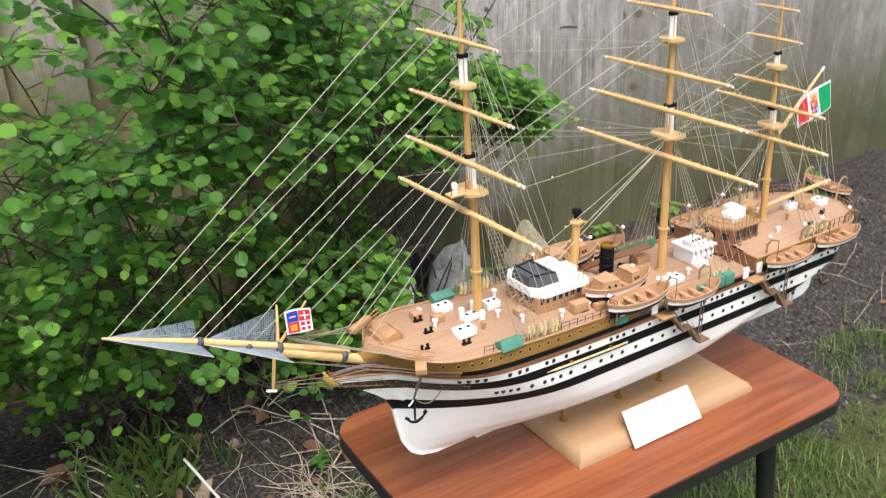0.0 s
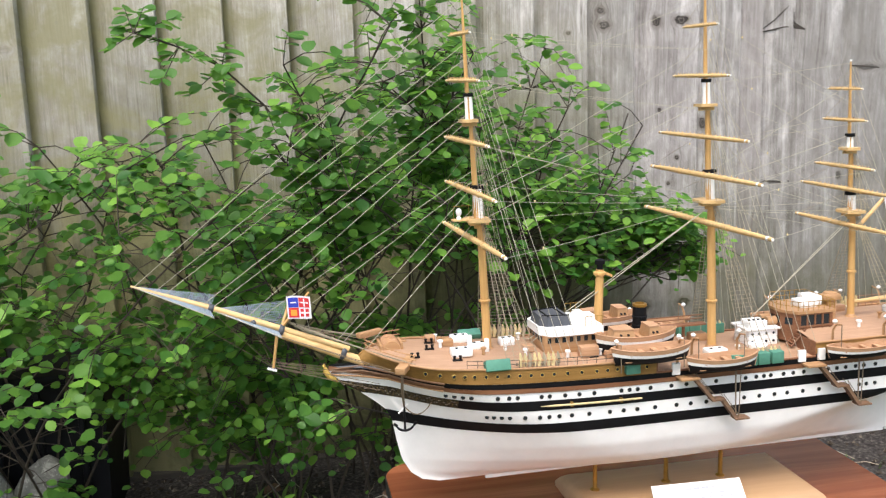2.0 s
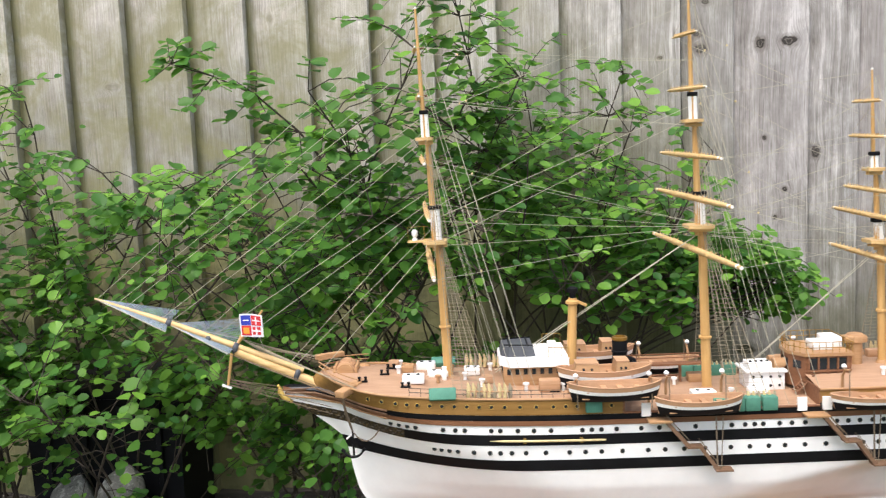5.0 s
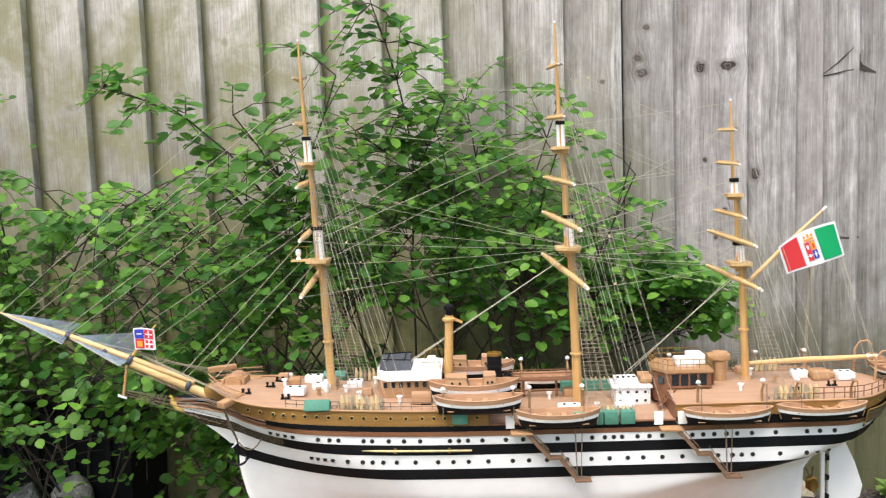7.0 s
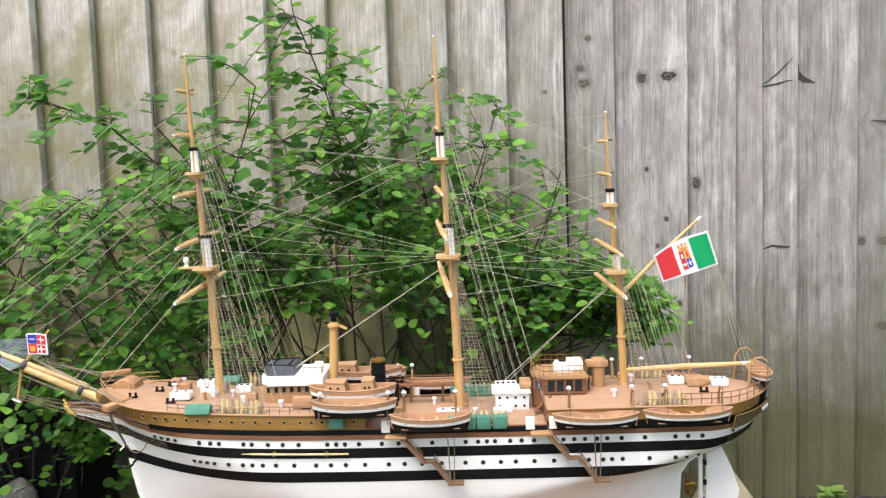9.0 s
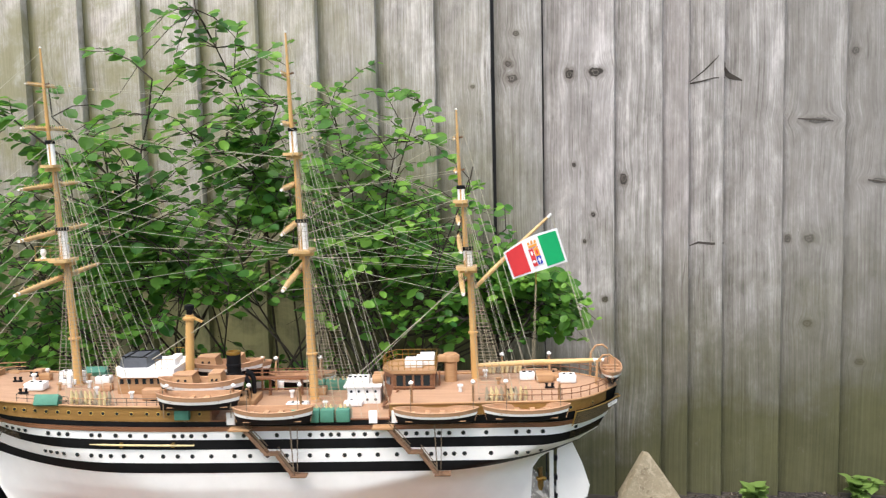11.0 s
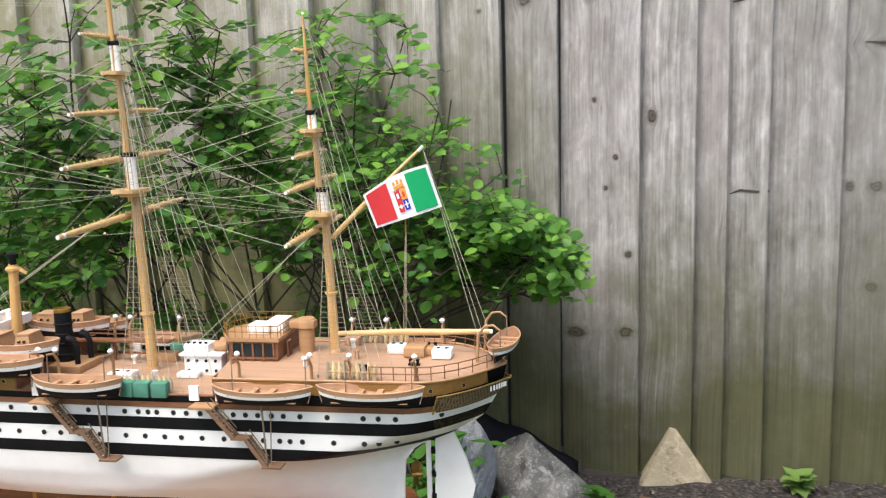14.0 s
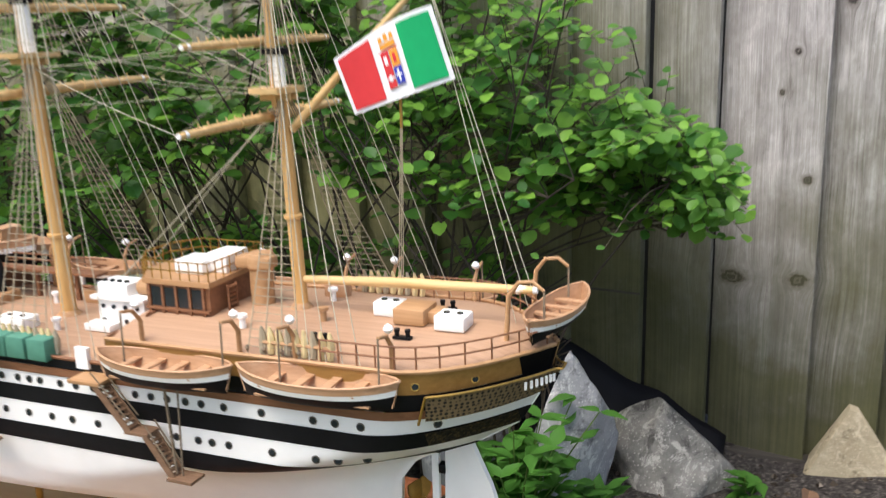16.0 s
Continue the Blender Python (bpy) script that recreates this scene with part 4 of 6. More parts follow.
# stem: carved band, head rails, figurehead
part("carved_band", strake(0.1595, 0.1710, 3, None, -0.338, out=0.0008, n=30), carved_mat, ship, "dark gilded carved band at the bow")
for side in (-1, 1):
    for j, (lv, w) in enumerate(((0.1815, 0.0012), (0.187, 0.0014), (0.1915, 0.0013))):
        pts = [at_side(-0.355, lv, 0.0012, side), at_side(-0.385, lv, 0.0012, side), at_side(-0.41, lv, 0.0014, side),
               Vector((-0.440, side * 0.0085, lv + 0.0215 + 0.001 * j)), Vector((-0.474, side * 0.0025, 0.206 + 0.003 * j))]
        part("head_rail", B().tube(pts, w, 6), tan_wood if j == 0 else dark_wood, ship, "curved wooden head rail")
    part("head_grating", B().add([(-0.415, side * 0.020, 0.2115), (-0.440, side * 0.010, 0.2150), (-0.470, side * 0.003, 0.2155), (-0.470, 0, 0.2155), (-0.440, 0, 0.2150), (-0.415, 0, 0.2115),
                                  (-0.415, side * 0.020, 0.2095), (-0.440, side * 0.010, 0.2130), (-0.470, side * 0.003, 0.2135), (-0.470, 0, 0.2135), (-0.440, 0, 0.2130), (-0.415, 0, 0.2095)],
                                 [(0, 1, 4, 5), (1, 2, 3, 4), (6, 11, 10, 7), (7, 10, 9, 8), (0, 6, 7, 1), (1, 7, 8, 2), (2, 8, 9, 3)]), net_grey, ship, "grey canvas-covered head grating")
    cp = B()
    for k in range(52):
        x = -0.470 + 0.130 * k / 51
        p = at_side(x, 0.1655 + 0.0030 * math.sin(k * 1.3) + 0.004 * max(0.0, (-0.41 - x) / 0.06), 0.0012, side)
        cp.lathe(p, [(0.0002, -0.0010), (0.0010 + 0.0004 * (k % 3), 0), (0.0002, 0.0010)], 5)
    part("gilding", cp, rim_mat, ship, "small gilded scrollwork")
part("figurehead", B().tube([(-0.466, 0, 0.198), (-0.475, 0, 0.203), (-0.480, 0, 0.210), (-0.4805, 0, 0.215)], [0.003, 0.0042, 0.0036, 0.0014], 8).lathe((-0.4815, 0, 0.2165), [(0.0006, -0.002), (0.0021, 0), (0.0006, 0.002)], 8), gold, ship, "small gilded figurehead shape")

# portholes
ring = B().lathe((0, 0, 0), [(0.0025, -0.0006), (0.0027, 0.0004), (0.0021, 0.0007), (0.0019, 0.0002)], 10, "y").mesh("porthole", rim_mat)
pane = B().lathe((0, 0, 0), [(0.0020, -0.0004), (0.0019, 0.0003)], 10, "y").mesh("pane", glass_dark)
brass_ring = B().lathe((0, 0, 0), [(0.0024, -0.0005), (0.0025, 0.0002), (0.0021, 0.0004), (0.0019, 0.0001)], 10, "y").mesh("scupper_rim", gold)
UP = [-0.352, -0.343, -0.334, -0.325, -0.296, -0.283, -0.273, -0.245, -0.2355, -0.217, -0.2, -0.182, -0.149, -0.139, -0.129, -0.113, -0.087, -0.068, -0.03, 0.008, 0.022, 0.032, 0.041, 0.058, 0.071, 0.085, 0.118, 0.130, 0.142, 0.1555, 0.167, 0.183, 0.209, 0.243, 0.257, 0.273, 0.312]
DN = [-0.306, -0.2985, -0.290, -0.281, -0.264, -0.247, -0.236, -0.224, -0.209, -0.188, -0.163, -0.146, -0.129, -0.107, -0.08, -0.062, -0.042, -0.02, 0.007, 0.027, 0.047, 0.064, 0.085, 0.107, 0.146, 0.162, 0.172, 0.184, 0.214, 0.243, 0.256, 0.271]


def on_hull(x, lv, side):
    p = at_side(x, lv, 0, side)
    t = at_side(x + 0.004, lv, 0, side) - at_side(x - 0.004, lv, 0, side)
    ang = math.degrees(math.atan2(t.y, t.x))
    return pose(p.x, p.y, p.z, 0, 0, ang if side < 0 else ang + 180)


for side in (-1, 1):
    for xs, lv in ((UP, 0.1757), (DN, 0.1515)):
        for x in xs:
            r = part("porthole", ring, rim_mat, hull, at=on_hull(x, lv, side))
            part("pane", pane, glass_dark, hull, at=on_hull(x, lv, side) @ pose(0, -0.0003, 0))
    for x in (-0.395, -0.375, -0.360, -0.345, -0.333, -0.322, -0.309, -0.296, -0.283, -0.270, -0.257, -0.244, -0.230, -0.214, -0.197, -0.179, -0.166, -0.154, -0.142, -0.118, 0.305, 0.332):
        part("scupper", pane, glass_dark, hull, at=on_hull(x, 0.2015, side))
        part("scupper_rim", brass_ring, gold, hull, at=on_hull(x, 0.2015, side))
    # boom along the side
    part("side_boom", B().tube([at_side(-0.247 + 0.122 * k / 8, 0.1655, 0.0035, side) for k in range(9)], [0.0004] + [0.0013] * 7 + [0.0011], 8), cream, ship, "pale yellow side boom")
    for x in (-0.21, -0.15):
        part("boom_cleat", B().box(at_side(x, 0.1655, 0.002, side), (0.003, 0.004, 0.005)), brass, ship)
    part("stern_carving", strake(0.1600, 0.1700, 1, 0.305, 0.345, out=0.0008, n=10, closed=False), carved_mat, ship, "dark gilded carved stern band")
    part("stern_black", strake(0.1965, 0.2095, 2, 0.351, None, out=0.0006, n=24, closed=False), black_paint, ship, "black painted stern counter")


def round_stern(u, out):
    """A point of the deck's outline round the stern: u from -1 (port) over 0 (the middle) to 1 (starboard)."""
    a = abs(u)
    x = 0.3665 - 0.0555 * (1 - math.cos(a * math.pi / 2)) ** 1.0
    return Vector((x + out * (1 - a), (half(min(x, 0.3655), 0.203) * min(1.0, a * 3.0) ** 0.5 + out) * (1 if u > 0 else -1) * (1 if a > 0.001 else 0), sheer(x)))


gal = B()
n = 48
for k in range(n + 1):
    p = round_stern(-1 + 2 * k / n, 0.0035)
    for dx, z in ((-0.0100, 0.1805), (0.0, 0.1965), (-0.0012, 0.1965), (-0.0112, 0.1805)):
        gal.v.append((p.x + dx * (1.2 - abs(-1 + 2 * k / n)), p.y * (1 + dx * 6), p.z + z))
gal.f = [(4 * k + i, 4 * k + 4 + i, 4 * k + 4 + (i + 1) % 4, 4 * k + (i + 1) % 4) for k in range(n) for i in range(4)] + [(0, 1, 2, 3), tuple(4 * n + i for i in (3, 2, 1, 0))]
sg = part("stern_gallery", gal, pierced_mat, ship, "dark pierced gallery screen round the stern with a brass edge")
part("gallery_edge", B().tube([round_stern(-1 + 2 * k / n, 0.0037) + Vector((0, 0, 0.1965)) for k in range(n + 1)], 0.0008, 5), brass, sg, "brass edge")
for u in (-1, 1):
    p = round_stern(u, 0.0037)
    part("gallery_edge", B().tube([p + Vector((0, 0, 0.1965)), p + Vector((-0.0045, 0, 0.1800))], 0.0008, 5), brass, sg)
for u in [sgn * (0.22 + 0.04 * k) for sgn in (-1, 1) for k in range(7)]:
    p, q = round_stern(u - 0.02, 0.0042), round_stern(u + 0.02, 0.0042)
    part("name_bar", B().box((p + q) / 2 + Vector((-0.0008, 0, 0.1915)), (0.0015, 0.0010, 0.0045), math.degrees(math.atan2(q.y - p.y, q.x - p.x)), 0.0), white_paint, sg, "small white lettering bar")

# rudder and screw
rb = B()
rl = [(0.2935, 0.062), (0.317, 0.065), (0.331, 0.074), (0.334, 0.088), (0.325, 0.116), (0.313, 0.142), (0.2955, 0.142)]
rb.add([(x, -0.0022, z) for x, z in rl] + [(x, 0.0022, z) for x, z in rl], [tuple(range(7)), tuple(range(13, 6, -1))] + [((i + 1) % 7, i, i + 7, (i + 1) % 7 + 7) for i in range(7)])
rud = part("rudder", rb, white_paint, ship, "white-painted rudder")
for z in (0.075, 0.098, 0.122):
    part("hinge", B().box((0.293, 0, z), (0.0045, 0.0062, 0.006), bev=0.0006), black_paint, rud)
part("stern_post", B().box((0.288, 0, 0.101), (0.005, 0.004, 0.078), bev=0.0008), white_paint, ship)
part("keel_shoe", B().box((0.276, 0, 0.0605), (0.036, 0.004, 0.005), bev=0.0008), white_paint, ship)
pr = B().lathe((0.273, 0, 0.096), [(0.0008, -0.004), (0.003, -0.002), (0.003, 0.006), (0.001, 0.009)], 10, "x")
for k in range(4):
    a = math.pi / 2 * k + 0.4
    c, s = math.cos(a), math.sin(a)
    q = []
    for r, w in ((0.002, 0.002), (0.008, 0.005), (0.013, 0.0055), (0.017, 0.003)):
        q += [(0.274 - 0.002, c * r - s * w, 0.096 + s * r + c * w), (0.274 + 0.002, c * r + s * w, 0.096 + s * r - c * w)]
    pr.add(q + [(x + 0.0012, y, z) for x, y, z in q], [(0, 1, 3, 2), (2, 3, 5, 4), (4, 5, 7, 6), (10, 11, 9, 8), (12, 13, 11, 10), (14, 15, 13, 12)])
part("propeller", pr, brass, ship, "four-bladed brass propeller")


# ---- boats ----
def boat(name, length, beam, depth, c, rz, label, covered=False):
    """An open clinker boat: black bottom, white line, wooden top strake, ribs and thwarts."""
    root = part(name, B(), boat_wood, ship, label, pose(c[0], c[1], c[2], 0, 0, rz))
    n = 22

    def sec(u):
        w = beam / 2 * max(0.0, 1 - abs(u) ** 2.6) ** 0.8
        sh = depth * 0.20 * u * u
        return w, sh

    def band(v0, v1, out, inner=False):
        b = B()
        rows = 5
        for s in (-1, 1):
            k0 = len(b.v)
            for j in range(rows + 1):
                v = v0 + (v1 - v0) * j / rows
                for i in range(n + 1):
                    u = -1 + 2 * i / n
                    w, sh = sec(u)
                    prof = math.sin(min(1, v) * math.pi / 2) ** 0.42 if v > 0 else 0
                    b.v.append((u * length / 2 * (0.90 + 0.10 * v), s * (w * prof + out), sh * (0.3 + 0.7 * v) + depth * v))
            for j in range(rows):
                for i in range(n):
                    a = k0 + j * (n + 1) + i
                    q = (a, a + 1, a + n + 2, a + n + 1)
                    b.f.append(q if (s < 0) != inner else q[::-1])
        return b

    part("bottom", band(0, 0.54, 0.0), black_paint, root, "black boat bottom")
    part("white_strake", band(0.54, 0.74, 0.0002), white_paint, root)
    part("top_strake", band(0.74, 1.0, 0.0004), boat_wood, root)
    part("lining", band(0.12, 0.99, -0.0009, True), boat_wood, root)
    for s in (-1, 1):
        g = []
        for i in range(n + 1):
            u = -1 + 2 * i / n
            w, sh = sec(u)
            g.append((u * length / 2, s * (w + 0.0002), sh + depth))
        part("gunwale", B().tube(g, 0.0009, 6), boat_wood, root)
    for u in (-0.55, -0.2, 0.15, 0.5):
        w, sh = sec(u)
        part("thwart", B().box((u * length / 2, 0, depth * 0.74), (length * 0.055, 2 * w - 0.002, 0.0012)), boat_wood, root)
    w, sh = sec(0)
    part("floor_board", B().box((0, 0, depth * 0.32), (length * 0.7, w * 1.1, 0.001)), boat_wood, root)
    if covered:
        for u0, u1, h in ((-0.66, -0.10, 0.008), (0.20, 0.52, 0.0095)):
            ol = []
            for k in range(7):
                u = u0 + (u1 - u0) * k / 6
                ol.append((u * length / 2, -sec(u)[0] * 0.86))
            ol += [(x, -y) for x, y in ol[::-1]]
            cab = part("cabin", B().prism(ol, depth * 0.8, depth + h, 0.22), tan_wood, root, "small wooden boat cabin")
            for s in (-1, 1):
                for k in range(2):
                    u = u0 + (u1 - u0) * (0.35 + 0.3 * k)
                    part("window", B().lathe((u * length / 2, s * sec(u)[0] * 0.79, depth + h * 0.35), [(0.0014, -0.0012), (0.0014, 0.0012)], 8, "y"), glass_dark, cab)
            part("roof", B().prism([(u_[0] + (x - u_[0]) * 0.84, y * 0.84) for x, y in ol for u_ in (((ol[0][0] + ol[6][0]) / 2, 0),)], depth + h, depth + h + 0.0012), boat_wood, cab)
    return root


for s in (-1, 1):
    boat("motor_launch", 0.102, 0.034, 0.0205, (-0.121, s * 0.046, 0.2145), 0, "wooden motor launch with two cabins, black bottom and white line", True)
    boat("lifeboat", 0.098, 0.030, 0.0185, (-0.116, s * 0.077, 0.2075), 0, "open wooden lifeboat slung outside the motor launch")
    boat("lifeboat", 0.092, 0.030, 0.0175, (-0.030, s * 0.083, 0.192), 1, "open wooden lifeboat with black bottom and white line")
    boat("lifeboat", 0.096, 0.028, 0.0155, (0.153, s * 0.083, 0.191), 0, "open wooden lifeboat with black bottom and white line")
    boat("lifeboat", 0.098, 0.028, 0.0155, (0.254, s * 0.082, 0.193), -2 * s, "open wooden lifeboat with black bottom and white line")
    for x in (-0.155, -0.078, -0.06, -0.002, 0.125, 0.195, 0.232, 0.292):
        p = at_side(x, 0.205, 0.0, s)
        z1 = p.z + 0.026
        pts = [(p.x, p.y - s * 0.004, p.z - 0.012), (p.x, p.y - s * 0.004, z1 - 0.008), (p.x, p.y + s * 0.002, z1), (p.x, p.y + s * 0.012, z1 + 0.002)]
        dv = part("davit", B().tube(pts, [0.0017, 0.0015, 0.0012, 0.001], 7), tan_wood, ship, "curved wooden boat davit with a white ball")
        part("ball", B().lathe((p.x, p.y - s * 0.001, z1 + 0.003), [(0.0004, -0.0028), (0.0022, -0.0016), (0.0029, 0), (0.0022, 0.0016), (0.0004, 0.0028)], 10), white_paint, dv, "white ball")
        part("fall", B().rope((p.x, p.y + s * 0.012, z1 + 0.002), (p.x, p.y + s * 0.013, p.z - 0.004), 0.0006), tar_rope, dv)
boat("stern_boat", 0.086, 0.025, 0.0135, (0.3625, 0.014, 0.217), 83, "open wooden boat slung across the stern")
for s in (-1, 1):
    pts = [(0.340, s * 0.028 + 0.012, 0.210), (0.342, s * 0.028 + 0.012, 0.243), (0.348, s * 0.028 + 0.012, 0.251), (0.356, s * 0.028 + 0.012, 0.252), (0.3625, s * 0.028 + 0.012, 0.247)]
    dv = part("stern_davit", B().tube(pts, [0.0016, 0.0015, 0.0013, 0.0012, 0.001], 8), tan_wood, ship, "curved stern davit")
    part("fall", B().rope((0.3625, s * 0.028 + 0.012, 0.247), (0.3625, s * 0.028 + 0.012, 0.228), 0.0008), tar_rope, dv)


# ---- deck houses ----
def windows(b, x0, x1, y, z, n, w, h, t=0.0014):
    for k in range(n):
        b.box((x0 + (x1 - x0) * k / max(1, n - 1), y, z), (w, t, h))
    return b


z0 = fz(-0.195) + 0.003
br = part("wheelhouse", B().box((-0.195, 0, z0 + 0.006), (0.066, 0.062, 0.024), bev=0.001), tan_wood, ship, "tan wheelhouse with a white bridge top and grey canopy")
part("bridge_wing", B().prism([(-0.232, -0.022), (-0.220, -0.036), (-0.157, -0.036), (-0.157, 0.036), (-0.220, 0.036), (-0.232, 0.022)], z0 + 0.018, z0 + 0.0275), white_paint, br, "white bridge parapet")
for s in (-1, 1):
    for k in range(7):
        part("window", B().box((-0.222 + 0.009 * k, s * 0.0312, z0 + 0.0125), (0.0042, 0.0012, 0.0062)), glass_dark, br)
for k in range(5):
    part("window", B().box((-0.2282, -0.02 + 0.01 * k, z0 + 0.0125), (0.0012, 0.005, 0.0062)), glass_dark, br)
can = part("canopy", B().prism([(-0.230, -0.016), (-0.222, -0.025), (-0.192, -0.025), (-0.192, 0.025), (-0.222, 0.025), (-0.230, 0.016)], z0 + 0.0275, z0 + 0.0385, 0.12), grey_plastic, br, "grey canvas canopy on a frame")
fb = B()
for a, c in ((-0.20, -0.0), (-0.22, 0.0)):
    fb.tube([(a, -0.022, z0 + 0.039), (a, 0.022, z0 + 0.039)], 0.0009, 5)
for s in (-1, 1):
    fb.tube([(-0.226, s * 0.015, z0 + 0.039), (-0.194, s * 0.021, z0 + 0.039)], 0.0009, 5)
part("canopy_frame", fb, black_paint, br)
part("chart_table", B().box((-0.168, -0.010, z0 + 0.0315), (0.014, 0.02, 0.010), bev=0.001).box((-0.170, 0.016, z0 + 0.0305), (0.010, 0.012, 0.008), bev=0.001), white_paint, br)
for s in (-1, 1):
    rl_ = B()
    rl_.tube([(-0.179, s * 0.035, z0 + 0.039), (-0.158, s * 0.035, z0 + 0.039)], 0.0005, 4)
    for k in range(4):
        rl_.tube([(-0.179 + 0.007 * k, s * 0.035, z0 + 0.0265), (-0.179 + 0.007 * k, s * 0.035, z0 + 0.039)], 0.0004, 4)
    part("rail", rl_, brass, br)
# pole with a dark cap
ex = part("exhaust_pole", B().tube([(-0.1505, 0.0, z0 - 0.004), (-0.147, 0.0, 0.305)], [0.0058, 0.0048], 14), spar, ship, "tall honey-coloured wooden pole with a dark cap")
part("collar", B().lathe((-0.1475, 0, 0.300), [(0.005, -0.003), (0.0075, -0.001), (0.0075, 0.0015), (0.005, 0.003)], 14), spar, ex)
part("cap", B().lathe((-0.147, 0, 0.305), [(0.0035, 0), (0.0036, 0.006), (0.006, 0.0065), (0.006, 0.011), (0.003, 0.0125)], 12), black_paint, ex, "dark cap")
part("arm", B().box((-0.137, 0, 0.2985), (0.012, 0.002, 0.003), 0, 0, 0, 25), spar, ex)
# funnel
fx, fzz = -0.0955, 0.199
fu = part("funnel", B().lathe((fx, 0.0, fzz), [(0.0085, 0), (0.0085, 0.030), (0.0092, 0.0305), (0.0092, 0.034), (0.0085, 0.0345), (0.0085, 0.056)], 18), black_paint, ship, "black ribbed funnel with a brass rim")
part("rim", B().lathe((fx, 0, fzz + 0.056), [(0.0078, 0), (0.0088, 0.001), (0.0088, 0.004), (0.0062, 0.0045), (0.006, 0.001)], 18), brass, fu, "brass rim")
for z in (0.012, 0.024, 0.044):
    part("hoop", B().lathe((fx, 0, fzz + z), [(0.0086, -0.0012), (0.0095, -0.0006), (0.0095, 0.0006), (0.0086, 0.0012)], 18), black_paint, fu)
ven = part("cowl_vent", B().tube([(-0.075, -0.012, 0.196), (-0.075, -0.012, 0.222), (-0.078, -0.012, 0.228), (-0.084, -0.012, 0.229)], [0.0028, 0.0028, 0.0036, 0.0052], 10), black_paint, ship, "black cowl ventilator")
copy_thing(ven, pose(0, 0.024, 0))
part("engine_casing", B().box((-0.092, 0, 0.199), (0.05, 0.044, 0.009), bev=0.0015), tan_wood, ship, "low wooden engine casing")
part("gallery", B().box((-0.05, 0.03, 0.218), (0.115, 0.012, 0.002)).box((-0.05, 0.036, 0.2235), (0.115, 0.001, 0.0012)).box((-0.05, 0.036, 0.228), (0.115, 0.001, 0.0012)), brown_wood, ship, "red-brown boat gangway with rails")
for x in (-0.1, -0.06, -0.02):
    part("post", B().box((x, 0.033, 0.206), (0.003, 0.003, 0.026)), brown_wood, ship)

# white deck house behind the main mast
wh = part("deck_house", B().box((0.064, 0.002, 0.2045), (0.040, 0.034, 0.023), bev=0.001), white_paint, ship, "white deck house with round windows")
part("roof", B().box((0.063, 0.002, 0.2170), (0.046, 0.040, 0.003), bev=0.0008), white_paint, wh)
part("roof_locker", B().box((0.057, -0.004, 0.2225), (0.026, 0.020, 0.009), bev=0.001), white_paint, wh)
for k in range(4):
    part("roof_vent", B().lathe((0.0475 + 0.0062 * k, -0.009, 0.2270), [(0.0018, 0), (0.0018, 0.0015), (0.0004, 0.0016)], 8), glass_dark, wh)
part("roof_roll", B().tube([(0.074, 0.010, 0.2235), (0.087, 0.010, 0.2235)], 0.0056, 10).tube([(0.074, -0.004, 0.2235), (0.087, -0.004, 0.2235)], 0.0056, 10), tan_wood, wh, "tan rolled cover")
for x in (0.049, 0.058, 0.068, 0.078):
    for z in ((0.211,) if x in (0.058,) else (0.201, 0.211)):
        part("window", B().lathe((x, -0.0152, z), [(0.0016, -0.0006), (0.0016, 0.0006)], 10, "y"), glass_dark, wh)
part("step", B().box((0.052, -0.021, 0.1985), (0.022, 0.012, 0.005), bev=0.0006), white_paint, wh)

# brown chart house on the poop, with a railed top
zc = fz(0.12) - 0.003
oc = [(0.089, -0.012), (0.101, -0.030), (0.150, -0.030), (0.150, 0.030), (0.101, 0.030), (0.089, 0.012)]
ch = part("chart_house", B().prism(oc, zc - 0.012, zc + 0.0235), brown_wood, ship, "red-brown wooden chart house with square windows and white lockers on top")
part("roof", B().prism([(0.1195 + (x - 0.1195) * 1.06, y * 1.08) for x, y in oc], zc + 0.0235, zc + 0.027), tan_wood, ch)
for s in (-1, 1):
    for k in range(4):
        part("window", B().box((0.109 + 0.0105 * k, s * 0.0302, zc + 0.0150), (0.0078, 0.0012, 0.0125)), glass_dark, ch)
for y in (-0.007, 0.004):
    part("window", B().box((0.0888, y, zc + 0.0135), (0.0014, 0.0062, 0.0085)), glass_dark, ch)
part("window", B().box((0.0948, -0.0212, zc + 0.0135), (0.0095, 0.0014, 0.0085), -56), glass_dark, ch)
for s in (-1, 1):
    for k in range(5):
        part("mullion", B().box((0.1038 + 0.0105 * k, s * 0.0308, zc + 0.0125), (0.0018, 0.0018, 0.0215)), brown_wood, ch)
    part("sill", B().box((0.1255, s * 0.0310, zc + 0.0075), (0.049, 0.0022, 0.0016)), brown_wood, ch)
part("locker", B().box((0.125, -0.006, zc + 0.0315), (0.022, 0.022, 0.009), bev=0.001), white_paint, ch, "white roof locker")
part("locker", B().box((0.140, 0.004, zc + 0.033), (0.018, 0.026, 0.012), bev=0.001), white_paint, ch, "white roof locker")
rr = B()
ro = [(0.1195 + (x - 0.1195) * 1.03, y * 1.04) for x, y in oc]
ro = ro + ro[:1]
for (xa, ya), (xb, yb) in zip(ro[:-1], ro[1:]):
    for h in (0.033, 0.039):
        rr.tube([(xa, ya, zc + h), (xb, yb, zc + h)], 0.0005, 4)
    m_ = max(2, int(math.hypot(xb - xa, yb - ya) / 0.007))
    for k in range(m_):
        x, y = xa + (xb - xa) * k / m_, ya + (yb - ya) * k / m_
        rr.tube([(x, y, zc + 0.0265), (x, y, zc + 0.0392)], 0.0004, 4)
part("rail", rr, brass, ch, "thin brass rail")
